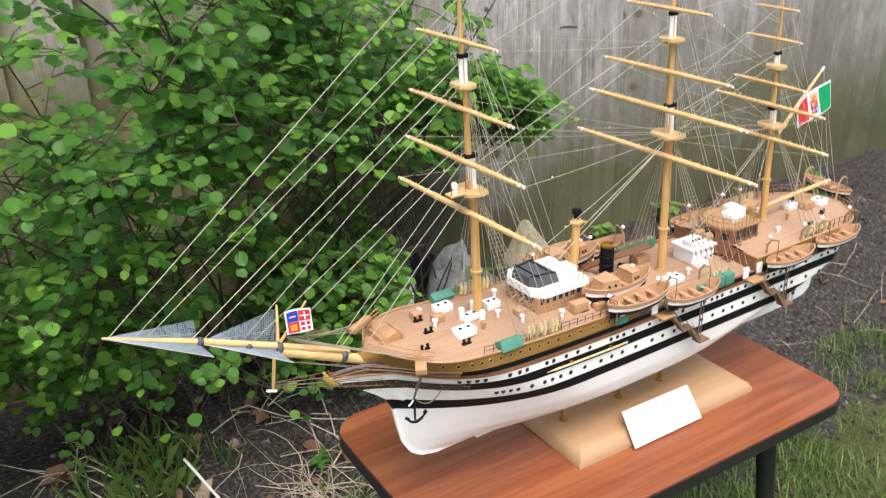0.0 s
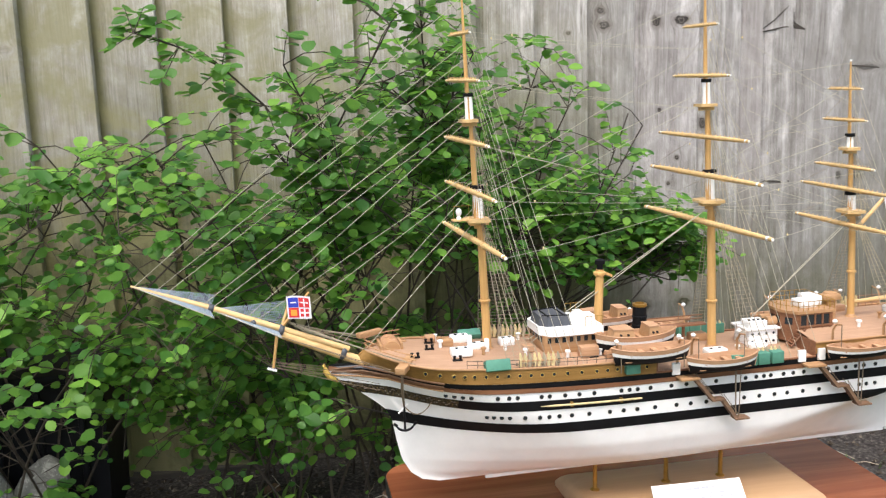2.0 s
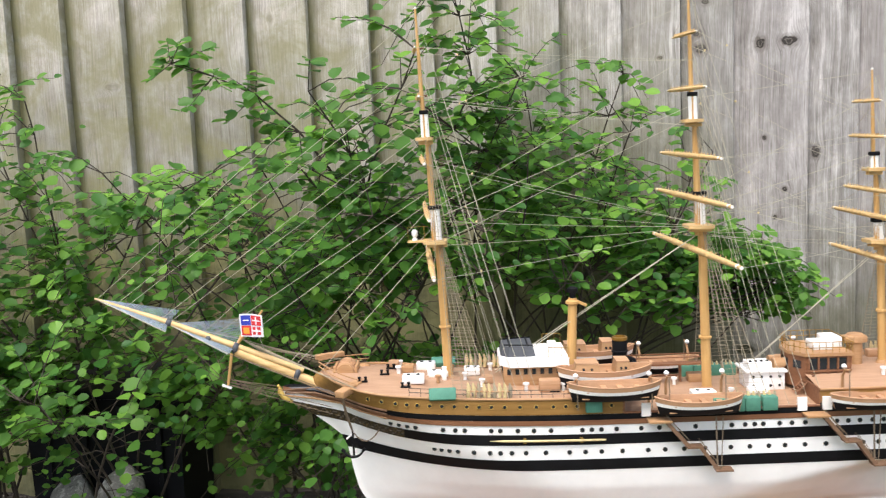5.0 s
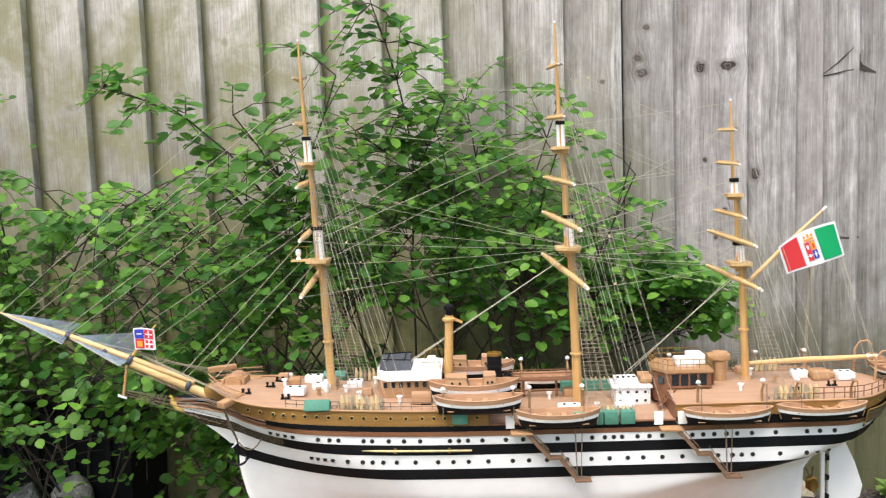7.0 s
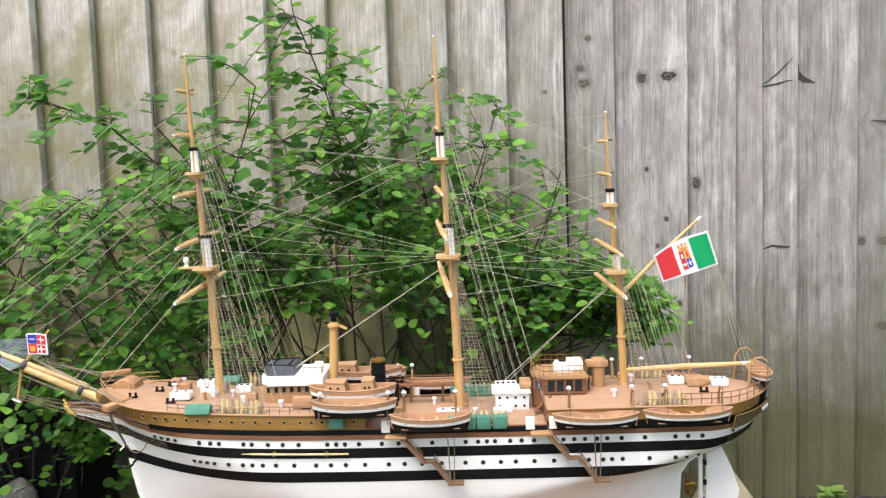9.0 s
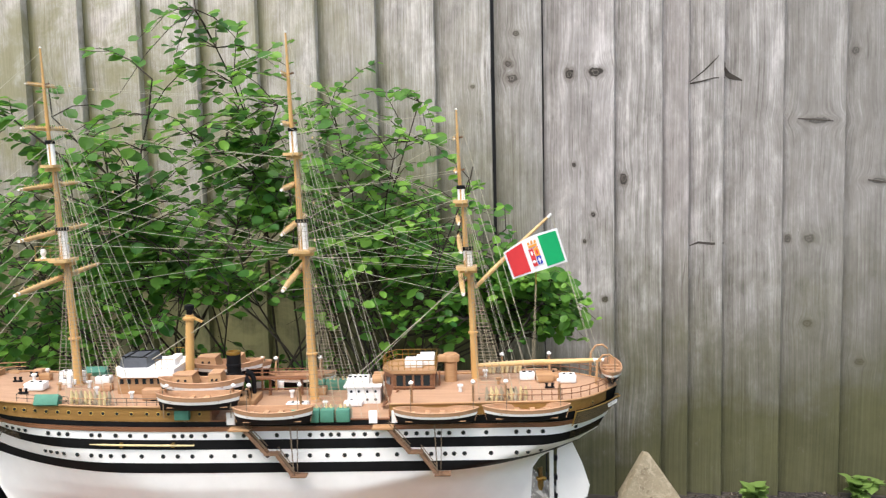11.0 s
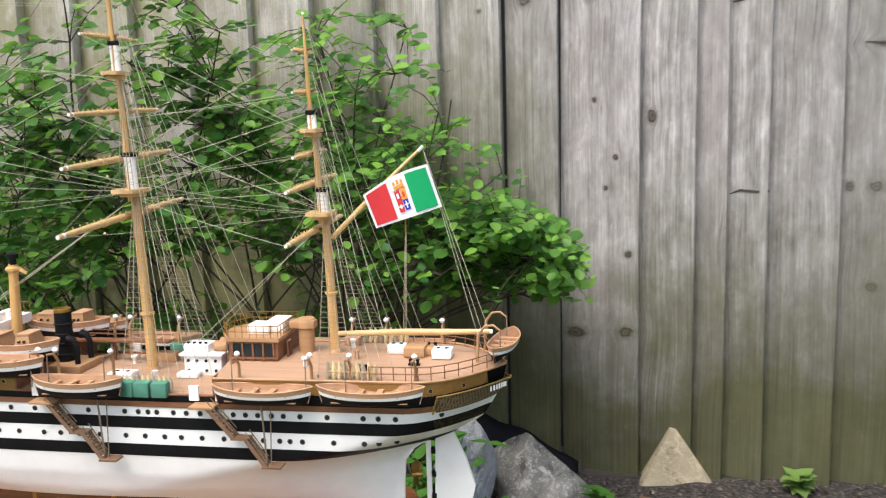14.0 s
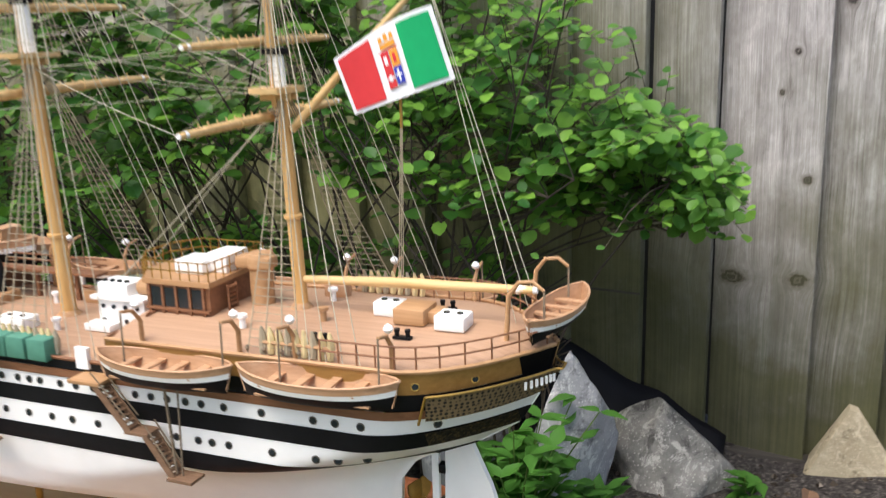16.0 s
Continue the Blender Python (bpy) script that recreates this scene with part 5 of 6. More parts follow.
# tan column and its ladder
co = part("ventilator_column", B().lathe((0.168, 0.002, zc - 0.002), [(0.0078, 0), (0.0078, 0.031), (0.0095, 0.033), (0.0095, 0.040), (0.008, 0.042)], 16), tan_wood, ship, "stout tan ventilator column")
part("cross_arm", B().box((0.166, 0.0, zc + 0.0345), (0.026, 0.012, 0.008), bev=0.0015), tan_wood, co)


def ladder(a, c, w, steps, label=""):
    a, c = Vector(a), Vector(c)
    lad = part("ladder", B().tube([a + Vector((0, -w, 0)), c + Vector((0, -w, 0))], 0.0009, 5).tube([a + Vector((0, w, 0)), c + Vector((0, w, 0))], 0.0009, 5), brown_wood, ship, label or "small wooden ladder")
    for k in range(steps):
        p = a.lerp(c, (k + 0.5) / steps)
        part("rung", B().box(p, (0.0022, 2 * w, 0.0009)), brown_wood, lad)
    return lad


ladder((0.155, -0.013, zc), (0.155, -0.013, zc + 0.022), 0.0045, 8)
ladder((0.088, -0.032, 0.198), (0.108, -0.032, zc + 0.006), 0.006, 8, "steep red-brown deck stairs")
ladder((0.086, 0.032, 0.198), (0.106, 0.032, zc + 0.006), 0.006, 8, "steep red-brown deck stairs")


# accommodation ladders over the side
def gangway(x, s):
    g = part("gangway_ladder", B().box(at_side(x, 0.186, 0.008, s), (0.024, 0.016, 0.0025), bev=0.0004), tan_wood, ship, "wooden side ladder with two flights and platforms")
    p0 = at_side(x + 0.006, 0.186, 0.010, s)
    p1 = at_side(x + 0.030, 0.158, 0.010, s)
    p2 = at_side(x + 0.042, 0.157, 0.010, s)
    p3 = at_side(x + 0.060, 0.132, 0.012, s)
    for a, c, nn in ((p0, p1, 9), (p2, p3, 9)):
        for e in (-0.0045, 0.0045):
            part("stringer", B().box((a + c) / 2 + Vector((0, e, 0)), ((c - a).length, 0.0012, 0.004), 0, 0, 0, math.degrees(math.atan2(a.z - c.z, c.x - a.x))), step_mat, g)
            part("hand_rope", B().rope(a + Vector((0, e, 0.007)), c + Vector((0, e, 0.007)), 0.0005), tar_rope, g)
        for k in range(nn):
            q = a.lerp(c, (k + 0.5) / nn)
            part("tread", B().box(q, (0.0035, 0.008, 0.0008)), step_mat, g)
    part("landing", B().box((p1 + p2) / 2, (0.017, 0.012, 0.0018)), step_mat, g)
    part("landing", B().box(p3 + Vector((0.006, 0, 0)), (0.018, 0.013, 0.0018)), step_mat, g)
    part("tackle", B().rope(p3 + Vector((0.0, 0, 0)), at_side(x + 0.058, 0.19, 0.012, s), 0.0009).rope(p3 + Vector((0.004, 0, 0)), at_side(x + 0.066, 0.19, 0.010, s), 0.0006), tar_rope, g)
    part("post", B().box(at_side(x - 0.012, 0.192, 0.001, s) + Vector((0, 0, 0.004)), (0.0095, 0.003, 0.014)), white_paint, g, "white gangway board")
    part("post", B().box(at_side(x + 0.014, 0.192, 0.001, s) + Vector((0, 0, 0.004)), (0.0095, 0.003, 0.014)), white_paint, g, "white gangway board")


for s in (-1, 1):
    gangway(-0.070, s)
    gangway(0.093, s)
    # green hammock boxes along the waist
    for x in (-0.004, 0.0125, 0.029, 0.047):
        p = at_side(x, 0.192, -0.001, s)
        part("locker", B().box(p + Vector((0, 0, 0.0065)), (0.0155, 0.013, 0.0145), bev=0.001), green_mat, ship, "sea-green canvas-covered locker")
    part("green_cover", B().box((-0.295, s * 0.0665, 0.2185), (0.0285, 0.012, 0.013), 0, 0.001, s * 28), green_mat, ship, "sea-green canvas cover over the rail")
    part("green_cover", B().box(at_side(-0.137, 0.2025, 0.003, s), (0.017, 0.008, 0.013), 0, 0.001), green_mat, ship, "sea-green canvas cover over the rail")
    # cat beam, anchor and chain
    part("cat_beam", B().box((-0.3945, s * 0.047, 0.2235), (0.012, 0.040, 0.0075), s * 30, 0.0012, s * -6), tan_wood, ship, "tan timber cat beam")
    ap = Vector((-0.396, s * 0.033, 0.171))
    part("cat_tackle", B().tube([(-0.4015, s * 0.0635, 0.2205), (-0.400, s * 0.048, 0.195), ap], [0.0012, 0.0018, 0.0012], 6), tar_rope, ship, "dark rope tackle that holds the anchor")
    an = B().tube([ap, ap - Vector((0, 0, 0.027))], 0.0013, 6)
    arm = []
    for k in range(9):
        a = math.pi * (0.12 + 0.76 * k / 8)
        arm.append(ap + Vector((-0.012 * math.cos(a), s * 0.003, -0.016 - 0.012 * math.sin(a))))
    an.tube(arm, [0.0006, 0.0012, 0.0015, 0.0016, 0.0017, 0.0016, 0.0015, 0.0012, 0.0006], 6)
    for e in (0, -1):
        an.box(arm[e], (0.0045, 0.003, 0.003), 0, 0, 0, 40 if e == 0 else -40)
    ac = part("anchor", an, black_paint, ship, "black iron anchor hung at the bow")
    part("stock", B().tube([ap + Vector((-0.007, 0, -0.008)), ap + Vector((0.004, 0, 0.002))], 0.001, 6), white_paint, ac)
    part("chain", B().rope(ap, at_side(-0.366, 0.163, 0.003, s), 0.0008, 0.012), tar_rope, ac)

# deck clutter of the fore deck
zw = fz(-0.404)
drum = part("windlass", B().lathe((-0.404, 0.006, zw), [(0.005, -0.016), (0.0095, -0.016), (0.0102, -0.014), (0.0102, 0.014), (0.0095, 0.016), (0.005, 0.016)], 20, "y"), tan_wood, ship, "half-round tan wooden cover of the anchor windlass")
for dy in (-0.012, -0.004, 0.004, 0.012):
    part("hoop", B().lathe((-0.404, 0.006 + dy, zw), [(0.0098, -0.0012), (0.0110, -0.0008), (0.0110, 0.0008), (0.0098, 0.0012)], 20, "y"), boat_wood, drum)
for dx in (-0.012, 0.012):
    part("cheek", B().box((-0.404 + dx, 0.006, zw + 0.002), (0.003, 0.030, 0.008), bev=0.0006), tan_wood, drum)
part("knight_head", B().box((-0.425, 0.024, fz(-0.425) + 0.009), (0.034, 0.008, 0.006), 30, 0.001), tan_wood, ship, "tan bow timber")
for s in (-1, 1):
    for lvz in (0.216, 0.2215):
        part("bow_rail", B().tube([at_side(-0.434 + 0.05 * (k / 10) ** 1.6, lvz, -0.001, s) for k in range(11)], 0.0007, 5), tan_wood, ship)


def bitts(x, y):
    z = dz(x, y)
    bt = part("bollard", B().box((x, y, z + 0.001), (0.011, 0.004, 0.0015)).lathe((x - 0.0034, y, z), [(0.0014, 0), (0.0014, 0.0042), (0.0018, 0.0046), (0.0018, 0.006)], 8).lathe((x + 0.0034, y, z), [(0.0014, 0), (0.0014, 0.0042), (0.0018, 0.0046), (0.0018, 0.006)], 8), black_paint, ship, "black twin-headed mooring bollard")
    return bt


for x, y in ((-0.382, -0.036), (-0.36, -0.008), (-0.355, 0.022), (-0.335, -0.044), (-0.175, -0.05), (0.284, -0.034), (0.290, 0.022), (0.238, -0.048)):
    bitts(x, y)


def hatch(x, y, w, d, h=0.009, name="skylight", label="white skylight box with dark round lights"):
    z = dz(x, y)
    hb_ = part(name, B().box((x, y, z + h / 2), (w, d, h), 0, 0.0012), white_paint, ship, label)
    for k in (-0.22, 0.22):
        part("light", B().lathe((x + w * k, y, z + h), [(0.0022, -0.0006), (0.002, 0.0007), (0.0004, 0.0008)], 10), glass_dark, hb_)
    return hb_


hatch(-0.327, -0.028, 0.024, 0.016)
hatch(-0.315, 0.034, 0.022, 0.014)
hatch(-0.300, -0.001, 0.022, 0.012, 0.007)
hatch(-0.262, 0.012, 0.018, 0.014)
hatch(0.260, 0.002, 0.018, 0.014)
hatch(0.307, -0.012, 0.019, 0.017)
hatch(-0.012, -0.034, 0.026, 0.016)
part("hatch_coaming", B().box((0.280, -0.006, dz(0.280) + 0.005), (0.020, 0.022, 0.010), 0, 0.001).box((0.293, -0.002, dz(0.293) + 0.0035), (0.008, 0.016, 0.007), 0, 0.0008), tan_wood, ship, "tan wooden hatch on the poop")
random.seed(8)
for x, y in ((-0.345, 0.036), (-0.30, -0.026), (-0.285, 0.02), (-0.252, -0.034), (-0.24, 0.036), (-0.345, 0.002), (-0.27, -0.012), (-0.205, -0.046), (-0.165, -0.046), (-0.03, 0.02), (0.02, -0.03), (0.21, 0.02), (0.225, -0.02), (0.18, -0.04)):
    z = dz(x, y)
    st = part("deck_vent", B().lathe((x, y, z), [(0.002, 0), (0.002, 0.006), (0.0034, 0.0068), (0.0034, 0.0088), (0.001, 0.0094)], 10), random.choice((white_paint, tan_wood, white_paint)), ship, "small mushroom deck ventilator")
for x, y in ((-0.31, 0.002), (-0.293, -0.014), (-0.288, 0.012)):
    part("fife_post", B().box((x, y, dz(x, y) + 0.007), (0.005, 0.005, 0.016), bev=0.0006), white_paint, ship, "white fife-rail post")
for x, y, w, d, h in ((-0.335, 0.012, 0.014, 0.010, 0.008), (-0.352, 0.03, 0.012, 0.012, 0.009), (-0.245, -0.02, 0.012, 0.012, 0.008), (-0.18, -0.046, 0.022, 0.012, 0.013), (-0.155, -0.052, 0.014, 0.010, 0.008), (-0.125, -0.03, 0.02, 0.02, 0.008), (0.0, 0.035, 0.022, 0.014, 0.010), (0.205, 0.036, 0.016, 0.010, 0.009)):
    part("deck_chest", B().box((x, y, dz(x, y) + h / 2), (w, d, h), 0, 0.001), random.choice((tan_wood, boat_wood)), ship, "small tan deck chest")
# drifts of coiled rope and belaying pins under the shrouds
for x0, s in ((-0.268, -1), (-0.268, 1), (0.010, -1), (0.010, 1), (0.210, -1), (0.210, 1)):
    lv = WD if abs(x0) < 0.1 else FD if x0 < 0 else PD
    part("pin_rail", B().tube([at_side(x0 + 0.045 * k / 4, lv + 0.009, -0.004, s) for k in range(5)], 0.0012, 5), tan_wood, ship)
    for k in range(9):
        p = at_side(x0 + 0.0055 * k, lv + 0.009, -0.005, s)
        part("rope_coil", B().tube([p + Vector((0, 0, 0.009)), p + Vector((0.001, 0, 0.002)), p + Vector((0, 0, -0.007))], [0.0008, 0.0024, 0.0020], 6), cream if (k * 7 + int(x0 * 100)) % 3 else rope_mat, ship, "coil of pale rope on a pin")

# open rails of posts along fore and poop decks
for s in (-1, 1):
    for x0, x1, hgt in ((0.250, 0.362, 0.014), (-0.33, -0.27, 0.010), (-0.225, -0.11, 0.010)):
        m_ = int((x1 - x0) / 0.011)
        xs = [x0 + (x1 - x0) * k / m_ for k in range(m_ + 1)]
        for h in (0.55, 1.0):
            part("hand_rail", B().tube([at_side(x, (0.2100 if x0 > 0 else 0.2095) + hgt * h, -0.001, s) for x in xs], 0.0006 if x0 > 0 else 0.0004, 5), brown_wood if x0 > 0 else rim_mat, ship)
        for x in xs:
            part("stanchion", B().rope(at_side(x, 0.209, -0.001, s), at_side(x, (0.2103 if x0 > 0 else 0.2098) + hgt, -0.001, s), 0.0006 if x0 > 0 else 0.0004), brown_wood if x0 > 0 else rim_mat, ship)
part("stern_rail", B().tube([(0.3655 - 0.010 * (y / 0.02) ** 2 * 0.35, y, 0.2100 + sheer(0.36) + 0.014) for y in np.linspace(-0.03, 0.03, 13)], 0.0007, 5), brown_wood, ship)

# spanker boom, gaff and ensign
part("spanker_boom", B().tube([at_mast(MIZ, 0.2375) + Vector((0.004, 0, 0)), (0.27, 0.003, 0.2395), (0.350, 0.006, 0.2405)], [0.0024, 0.0034, 0.0024], 12), spar_x, ship, "honey-coloured spanker boom")
part("boom_tip", B().tube([(0.340, 0.0057, 0.2404), (0.3525, 0.006, 0.2406)], [0.0027, 0.0020], 10), white_paint, ship, "white boom tip")
GT = Vector((0.2905, 0.002, 0.4175))
part("gaff", B().tube([at_mast(MIZ, 0.332) + Vector((0.005, 0, 0)), Vector((0.245, 0.001, 0.376)), GT], [0.0026, 0.0025, 0.0014], 10), spar_x, ship, "honey-coloured gaff")
part("gaff_tip", B().tube([GT - Vector((0.004, 0, 0.004)), GT + Vector((0.0006, 0, 0.0006))], [0.0018, 0.0016], 8), white_paint, ship)


def flag(name, corners, cols, label, border=0.045, bend=0.003, nx=40, ny=26, decor=None):
    """A stiff paper flag: a thin curved sheet with coloured fields inside a white border."""
    tl, tr, bl, br_ = (Vector(c) for c in corners)

    def at(u, v, off=0.0):
        p = tl.lerp(tr, u).lerp(bl.lerp(br_, u), v)
        return p + Vector((0, bend * math.sin(u * 5.0 + v) + off, 0)) + (tl - bl).normalized() * (bend * 1.3 * math.sin(math.pi * u) * (1 - v))

    def patch(u0, u1, v0, v1, off):
        b = B()
        k = max(2, int((u1 - u0) * 20))
        for sgn in (-1, 1):
            q0 = len(b.v)
            for j in range(k + 1):
                u = u0 + (u1 - u0) * j / k
                b.v += [tuple(at(u, v0, sgn * off)), tuple(at(u, v1, sgn * off))]
            for j in range(k):
                q = (q0 + 2 * j, q0 + 2 * j + 1, q0 + 2 * j + 3, q0 + 2 * j + 2)
                b.f.append(q if sgn < 0 else q[::-1])
        return b
    root = part(name, patch(0, 1, 0, 1, 0.0003), white_cloth, ship, label)
    for nm, u0, u1, v0, v1, mt, off in cols:
        part(nm, patch(u0, u1, v0, v1, off), mt, root)
    return root


flag("ensign", [(0.2335, -0.005, 0.3735), (0.2965, -0.004, 0.4020), (0.2445, -0.005, 0.3415), (0.3090, -0.004, 0.3620)],
     [("red_field", 0.035, 0.35, 0.06, 0.94, red_cloth, 0.0010), ("green_field", 0.645, 0.965, 0.06, 0.94, green_cloth, 0.0010),
      ("crest_top", 0.435, 0.59, 0.23, 0.30, gold_cloth, 0.0014), ("crest_top", 0.435, 0.47, 0.13, 0.21, gold_cloth, 0.0014), ("crest_top", 0.495, 0.53, 0.11, 0.21, gold_cloth, 0.0014), ("crest_top", 0.555, 0.59, 0.13, 0.21, gold_cloth, 0.0014), ("crest_field", 0.42, 0.50, 0.34, 0.58, red_cloth, 0.0014), ("crest_field", 0.51, 0.59, 0.34, 0.58, gold_cloth, 0.0014),
      ("crest_field", 0.42, 0.50, 0.58, 0.84, red_cloth, 0.0014), ("crest_field", 0.51, 0.59, 0.58, 0.82, blue_cloth, 0.0014), ("crest_field", 0.405, 0.605, 0.32, 0.335, red_cloth, 0.0014), ("crest_mark", 0.443, 0.477, 0.40, 0.52, white_cloth, 0.0018), ("crest_mark", 0.535, 0.565, 0.40, 0.52, red_cloth, 0.0018), ("crest_mark", 0.54, 0.56, 0.62, 0.78, white_cloth, 0.0018), ("crest_mark", 0.52, 0.58, 0.68, 0.71, white_cloth, 0.0018), ("crest_mark", 0.42, 0.50, 0.69, 0.72, white_cloth, 0.0016), ("crest_mark", 0.445, 0.475, 0.66, 0.75, white_cloth, 0.0018)],
     "stiff red, white and green ensign with a crest", 0.04)
flag("jack_flag", [(-0.5195, -0.006, 0.3015), (-0.4935, -0.008, 0.3000), (-0.5185, -0.007, 0.2765), (-0.4925, -0.009, 0.2755)],
     [("blue_field", 0.06, 0.49, 0.06, 0.49, blue_cloth, 0.0010), ("red_field", 0.51, 0.94, 0.06, 0.49, red_cloth, 0.0010), ("red_field", 0.06, 0.49, 0.51, 0.94, red_cloth, 0.0010), ("red_field", 0.55, 0.90, 0.55, 0.90, red_cloth, 0.0010),
      ("gold_mark", 0.14, 0.40, 0.60, 0.86, gold_cloth, 0.0014), ("white_cross", 0.69, 0.76, 0.55, 0.90, white_cloth, 0.0014), ("white_cross", 0.55, 0.90, 0.69, 0.76, white_cloth, 0.0014), ("white_cross", 0.70, 0.75, 0.10, 0.45, white_cloth, 0.0014), ("white_cross", 0.55, 0.90, 0.25, 0.30, white_cloth, 0.0014), ("white_mark", 0.15, 0.4, 0.25, 0.30, white_cloth, 0.0014)],
     "small square quartered blue and red paper flag", bend=0.0008)
part("jack_staff", B().tube([(-0.529, 0, 0.262), (-0.494, -0.001, 0.304)], [0.0018, 0.0012], 8), spar, ship, "thin honey-coloured staff")
part("flag_line", B().rope((-0.4985, -0.008, 0.279), (-0.495, 0, 0.258), 0.0004), pale_rope, ship)
part("spritsail_gaff", B().tube([(-0.527, 0.0, 0.262), (-0.514, 0.026, 0.294)], [0.0018, 0.0012], 8), spar, ship)
ds = part("dolphin_striker", B().tube([(-0.532, 0, 0.256), (-0.538, -0.002, 0.220)], [0.002, 0.0015], 8), spar, ship, "honey-coloured dolphin striker with a white tip")
part("tip", B().box((-0.5395, -0.002, 0.2185), (0.011, 0.002, 0.0025), 0, 0, 0, 20), white_paint, ds)


# nets under the bowsprit
def net(a, c, d, label, nu=14, nv=22):
    a, c, d = Vector(a), Vector(c), Vector(d)
    b = B()
    for k in range(1, nv + 1):
        u = k / nv
        b.rope(a.lerp(c, u), a.lerp(d, u), 0.00022)
    for k in range(nu + 1):
        u = k / nu
        e = c.lerp(d, u)
        b.rope(a.lerp(e, 0.06), e, 0.00022)
    return tagged(part("bow_net", b, net_mat, ship, label), kind="stuff")


for s in (-1, 1):
    net(TIP, KNOT, KNOT + Vector((0.006, s * 0.026, -0.004 if s < 0 else 0.010)), "grey-blue net beside the jib boom", 14, 34)
    net(KNOT, (-0.530, 0, 0.262), (-0.527, -0.036, 0.263) if s < 0 else (-0.516, 0.026, 0.290), "grey-blue net beside the jib boom", 16, 34)
    part("net_line", B().rope(TIP, KNOT + Vector((0.006, s * 0.026, -0.004)), 0.0005), pale_rope, ship)
    part("net_line", B().rope(KNOT, (-0.527, s * 0.036, 0.264), 0.0005), pale_rope, ship)
    for q in ((-0.395, s * 0.055, 0.212), (-0.41, s * 0.045, 0.218)):
        part("bowsprit_guy", B().rope((-0.527, s * 0.036, 0.264), q, 0.0004), tar_rope, ship)
    for a in (TIP, KNOT, Vector((-0.557, 0, 0.273))):
        part("martingale", B().rope(a, (-0.538, -0.002, 0.221), 0.0004), tar_rope, ship)
    for k in range(3):
        part("bobstay", B().rope((-0.538, -0.002, 0.221 + 0.003 * k), (-0.42, s * 0.012, 0.185 + 0.008 * k), 0.0004), tar_rope, ship)
    for k in range(5):
        part("bowsprit_shroud", B().rope((-0.52 + 0.004 * k, 0, 0.272 - 0.003 * k), at_side(-0.418 + 0.008 * k, 0.212, 0, s), 0.0004), rope_mat, ship)

# ---- standing and running rigging ----
Z = Vector((0, 0, 1))


def stay(p, q, r=0.00050, mat=None, sag=0.0, name="stay"):
    part(name, B().rope(p, q, r * 0.78, sag), mat or pale_rope, ship)


FT = Vector((-0.007, 0, 0))
for (x, z), zm in (((-0.680, 0.323), 0.622), ((-0.660, 0.3155), 0.572), ((-0.650, 0.3115), 0.556), ((-0.612, 0.2965), 0.512), ((-0.602, 0.2925), 0.495), ((-0.566, 0.2785), 0.488),
                  ((-0.556, 0.2745), 0.430), ((-0.528, 0.2655), 0.418), ((-0.470, 0.240), 0.412), ((-0.464, 0.237), 0.388), ((-0.440, 0.224), 0.372)):
    stay((x, 0, z), at_mast(FORE, zm) + FT, 0.00055 if zm in (0.622, 0.512, 0.372) else 0.00045)
for (zf, zm, r) in ((0.412, 0.565, 0.0004), (0.400, 0.512, 0.0005), (0.372, 0.500, 0.0004), (0.512, 0.62, 0.0004)):
    stay(at_mast(FORE, zf), at_mast(MAIN, zm) + FT, r)
stay((-0.236, 0.006, 0.2245), at_mast(MAIN, 0.374), 0.00065)
stay((-0.236, -0.006, 0.2245), at_mast(MAIN, 0.374), 0.00065)
for (zf, zm, r) in ((0.416, 0.515, 0.0004), (0.400, 0.452, 0.0005), (0.375, 0.440, 0.0004), (0.52, 0.54, 0.0004)):
    stay(at_mast(MAIN, zf), at_mast(MIZ, zm) + FT, r)
stay((0.048, 0.0, 0.222), at_mast(MIZ, 0.348), 0.00060)
stay((0.040, 0.012, 0.205), at_mast(MIZ, 0.352), 0.00045)
# gaff and boom tackle
for y in (-0.012, 0.014):
    stay(GT, (0.345, y, 0.226), 0.0004)
stay(GT, (0.349, 0.006, 0.242), 0.0004)
for dx in (-0.0015, 0.0, 0.0015):
    stay((0.272 + dx * 0.4, 0.002, 0.337), (0.268 + dx, 0.002, 0.243), 0.0004, rope_mat)
stay((0.272, 0.002, 0.352), (0.272, 0.002, 0.334), 0.0012, brass)
# braces from yard ends aft to the next mast, lifts from the ends up to the mast
for mi, nxt in ((0, MAIN), (1, MIZ)):
    for k, zt in ((0, 0.378), (1, 0.380), (2, 0.384), (3, 0.49 if mi == 0 else 0.43), (4, 0.56 if mi == 0 else 0.49)):
        a, c, _ = YEND[mi, k]
        tgt = zt if mi == 0 else min(zt, 0.50) - (0.022 if k < 3 else 0)
        for e in (a, c):
            stay(e, at_mast(nxt, tgt) + Vector((-0.005, 0.004 if e is c else -0.004, 0)), 0.00033, pale_rope, 0.002, "brace")
            bp = e.lerp(at_mast(nxt, tgt), 0.16)
            part("block", B().lathe(bp, [(0.0003, -0.0015), (0.0013, 0), (0.0003, 0.0015)], 6), cream, ship)
for mi, mast in ((0, FORE), (1, MAIN), (2, MIZ)):
    for k in range(5):
        a, c, m0 = YEND[mi, k]
        zl = min(mast[1][1] - 0.006, m0.z + (0.056 if mi < 2 else 0.042))
        for e in (a, c):
            stay(e, at_mast(mast, zl), 0.00026, rope_mat, 0, "lift")
for k in range(4):
    a, c, _ = YEND[2, k]
    for e in (a, c):
        stay(e, at_mast(MAIN, 0.372 + 0.02 * (k > 1) + 0.06 * (k > 2)), 0.00033, pale_rope, 0.002, "brace")


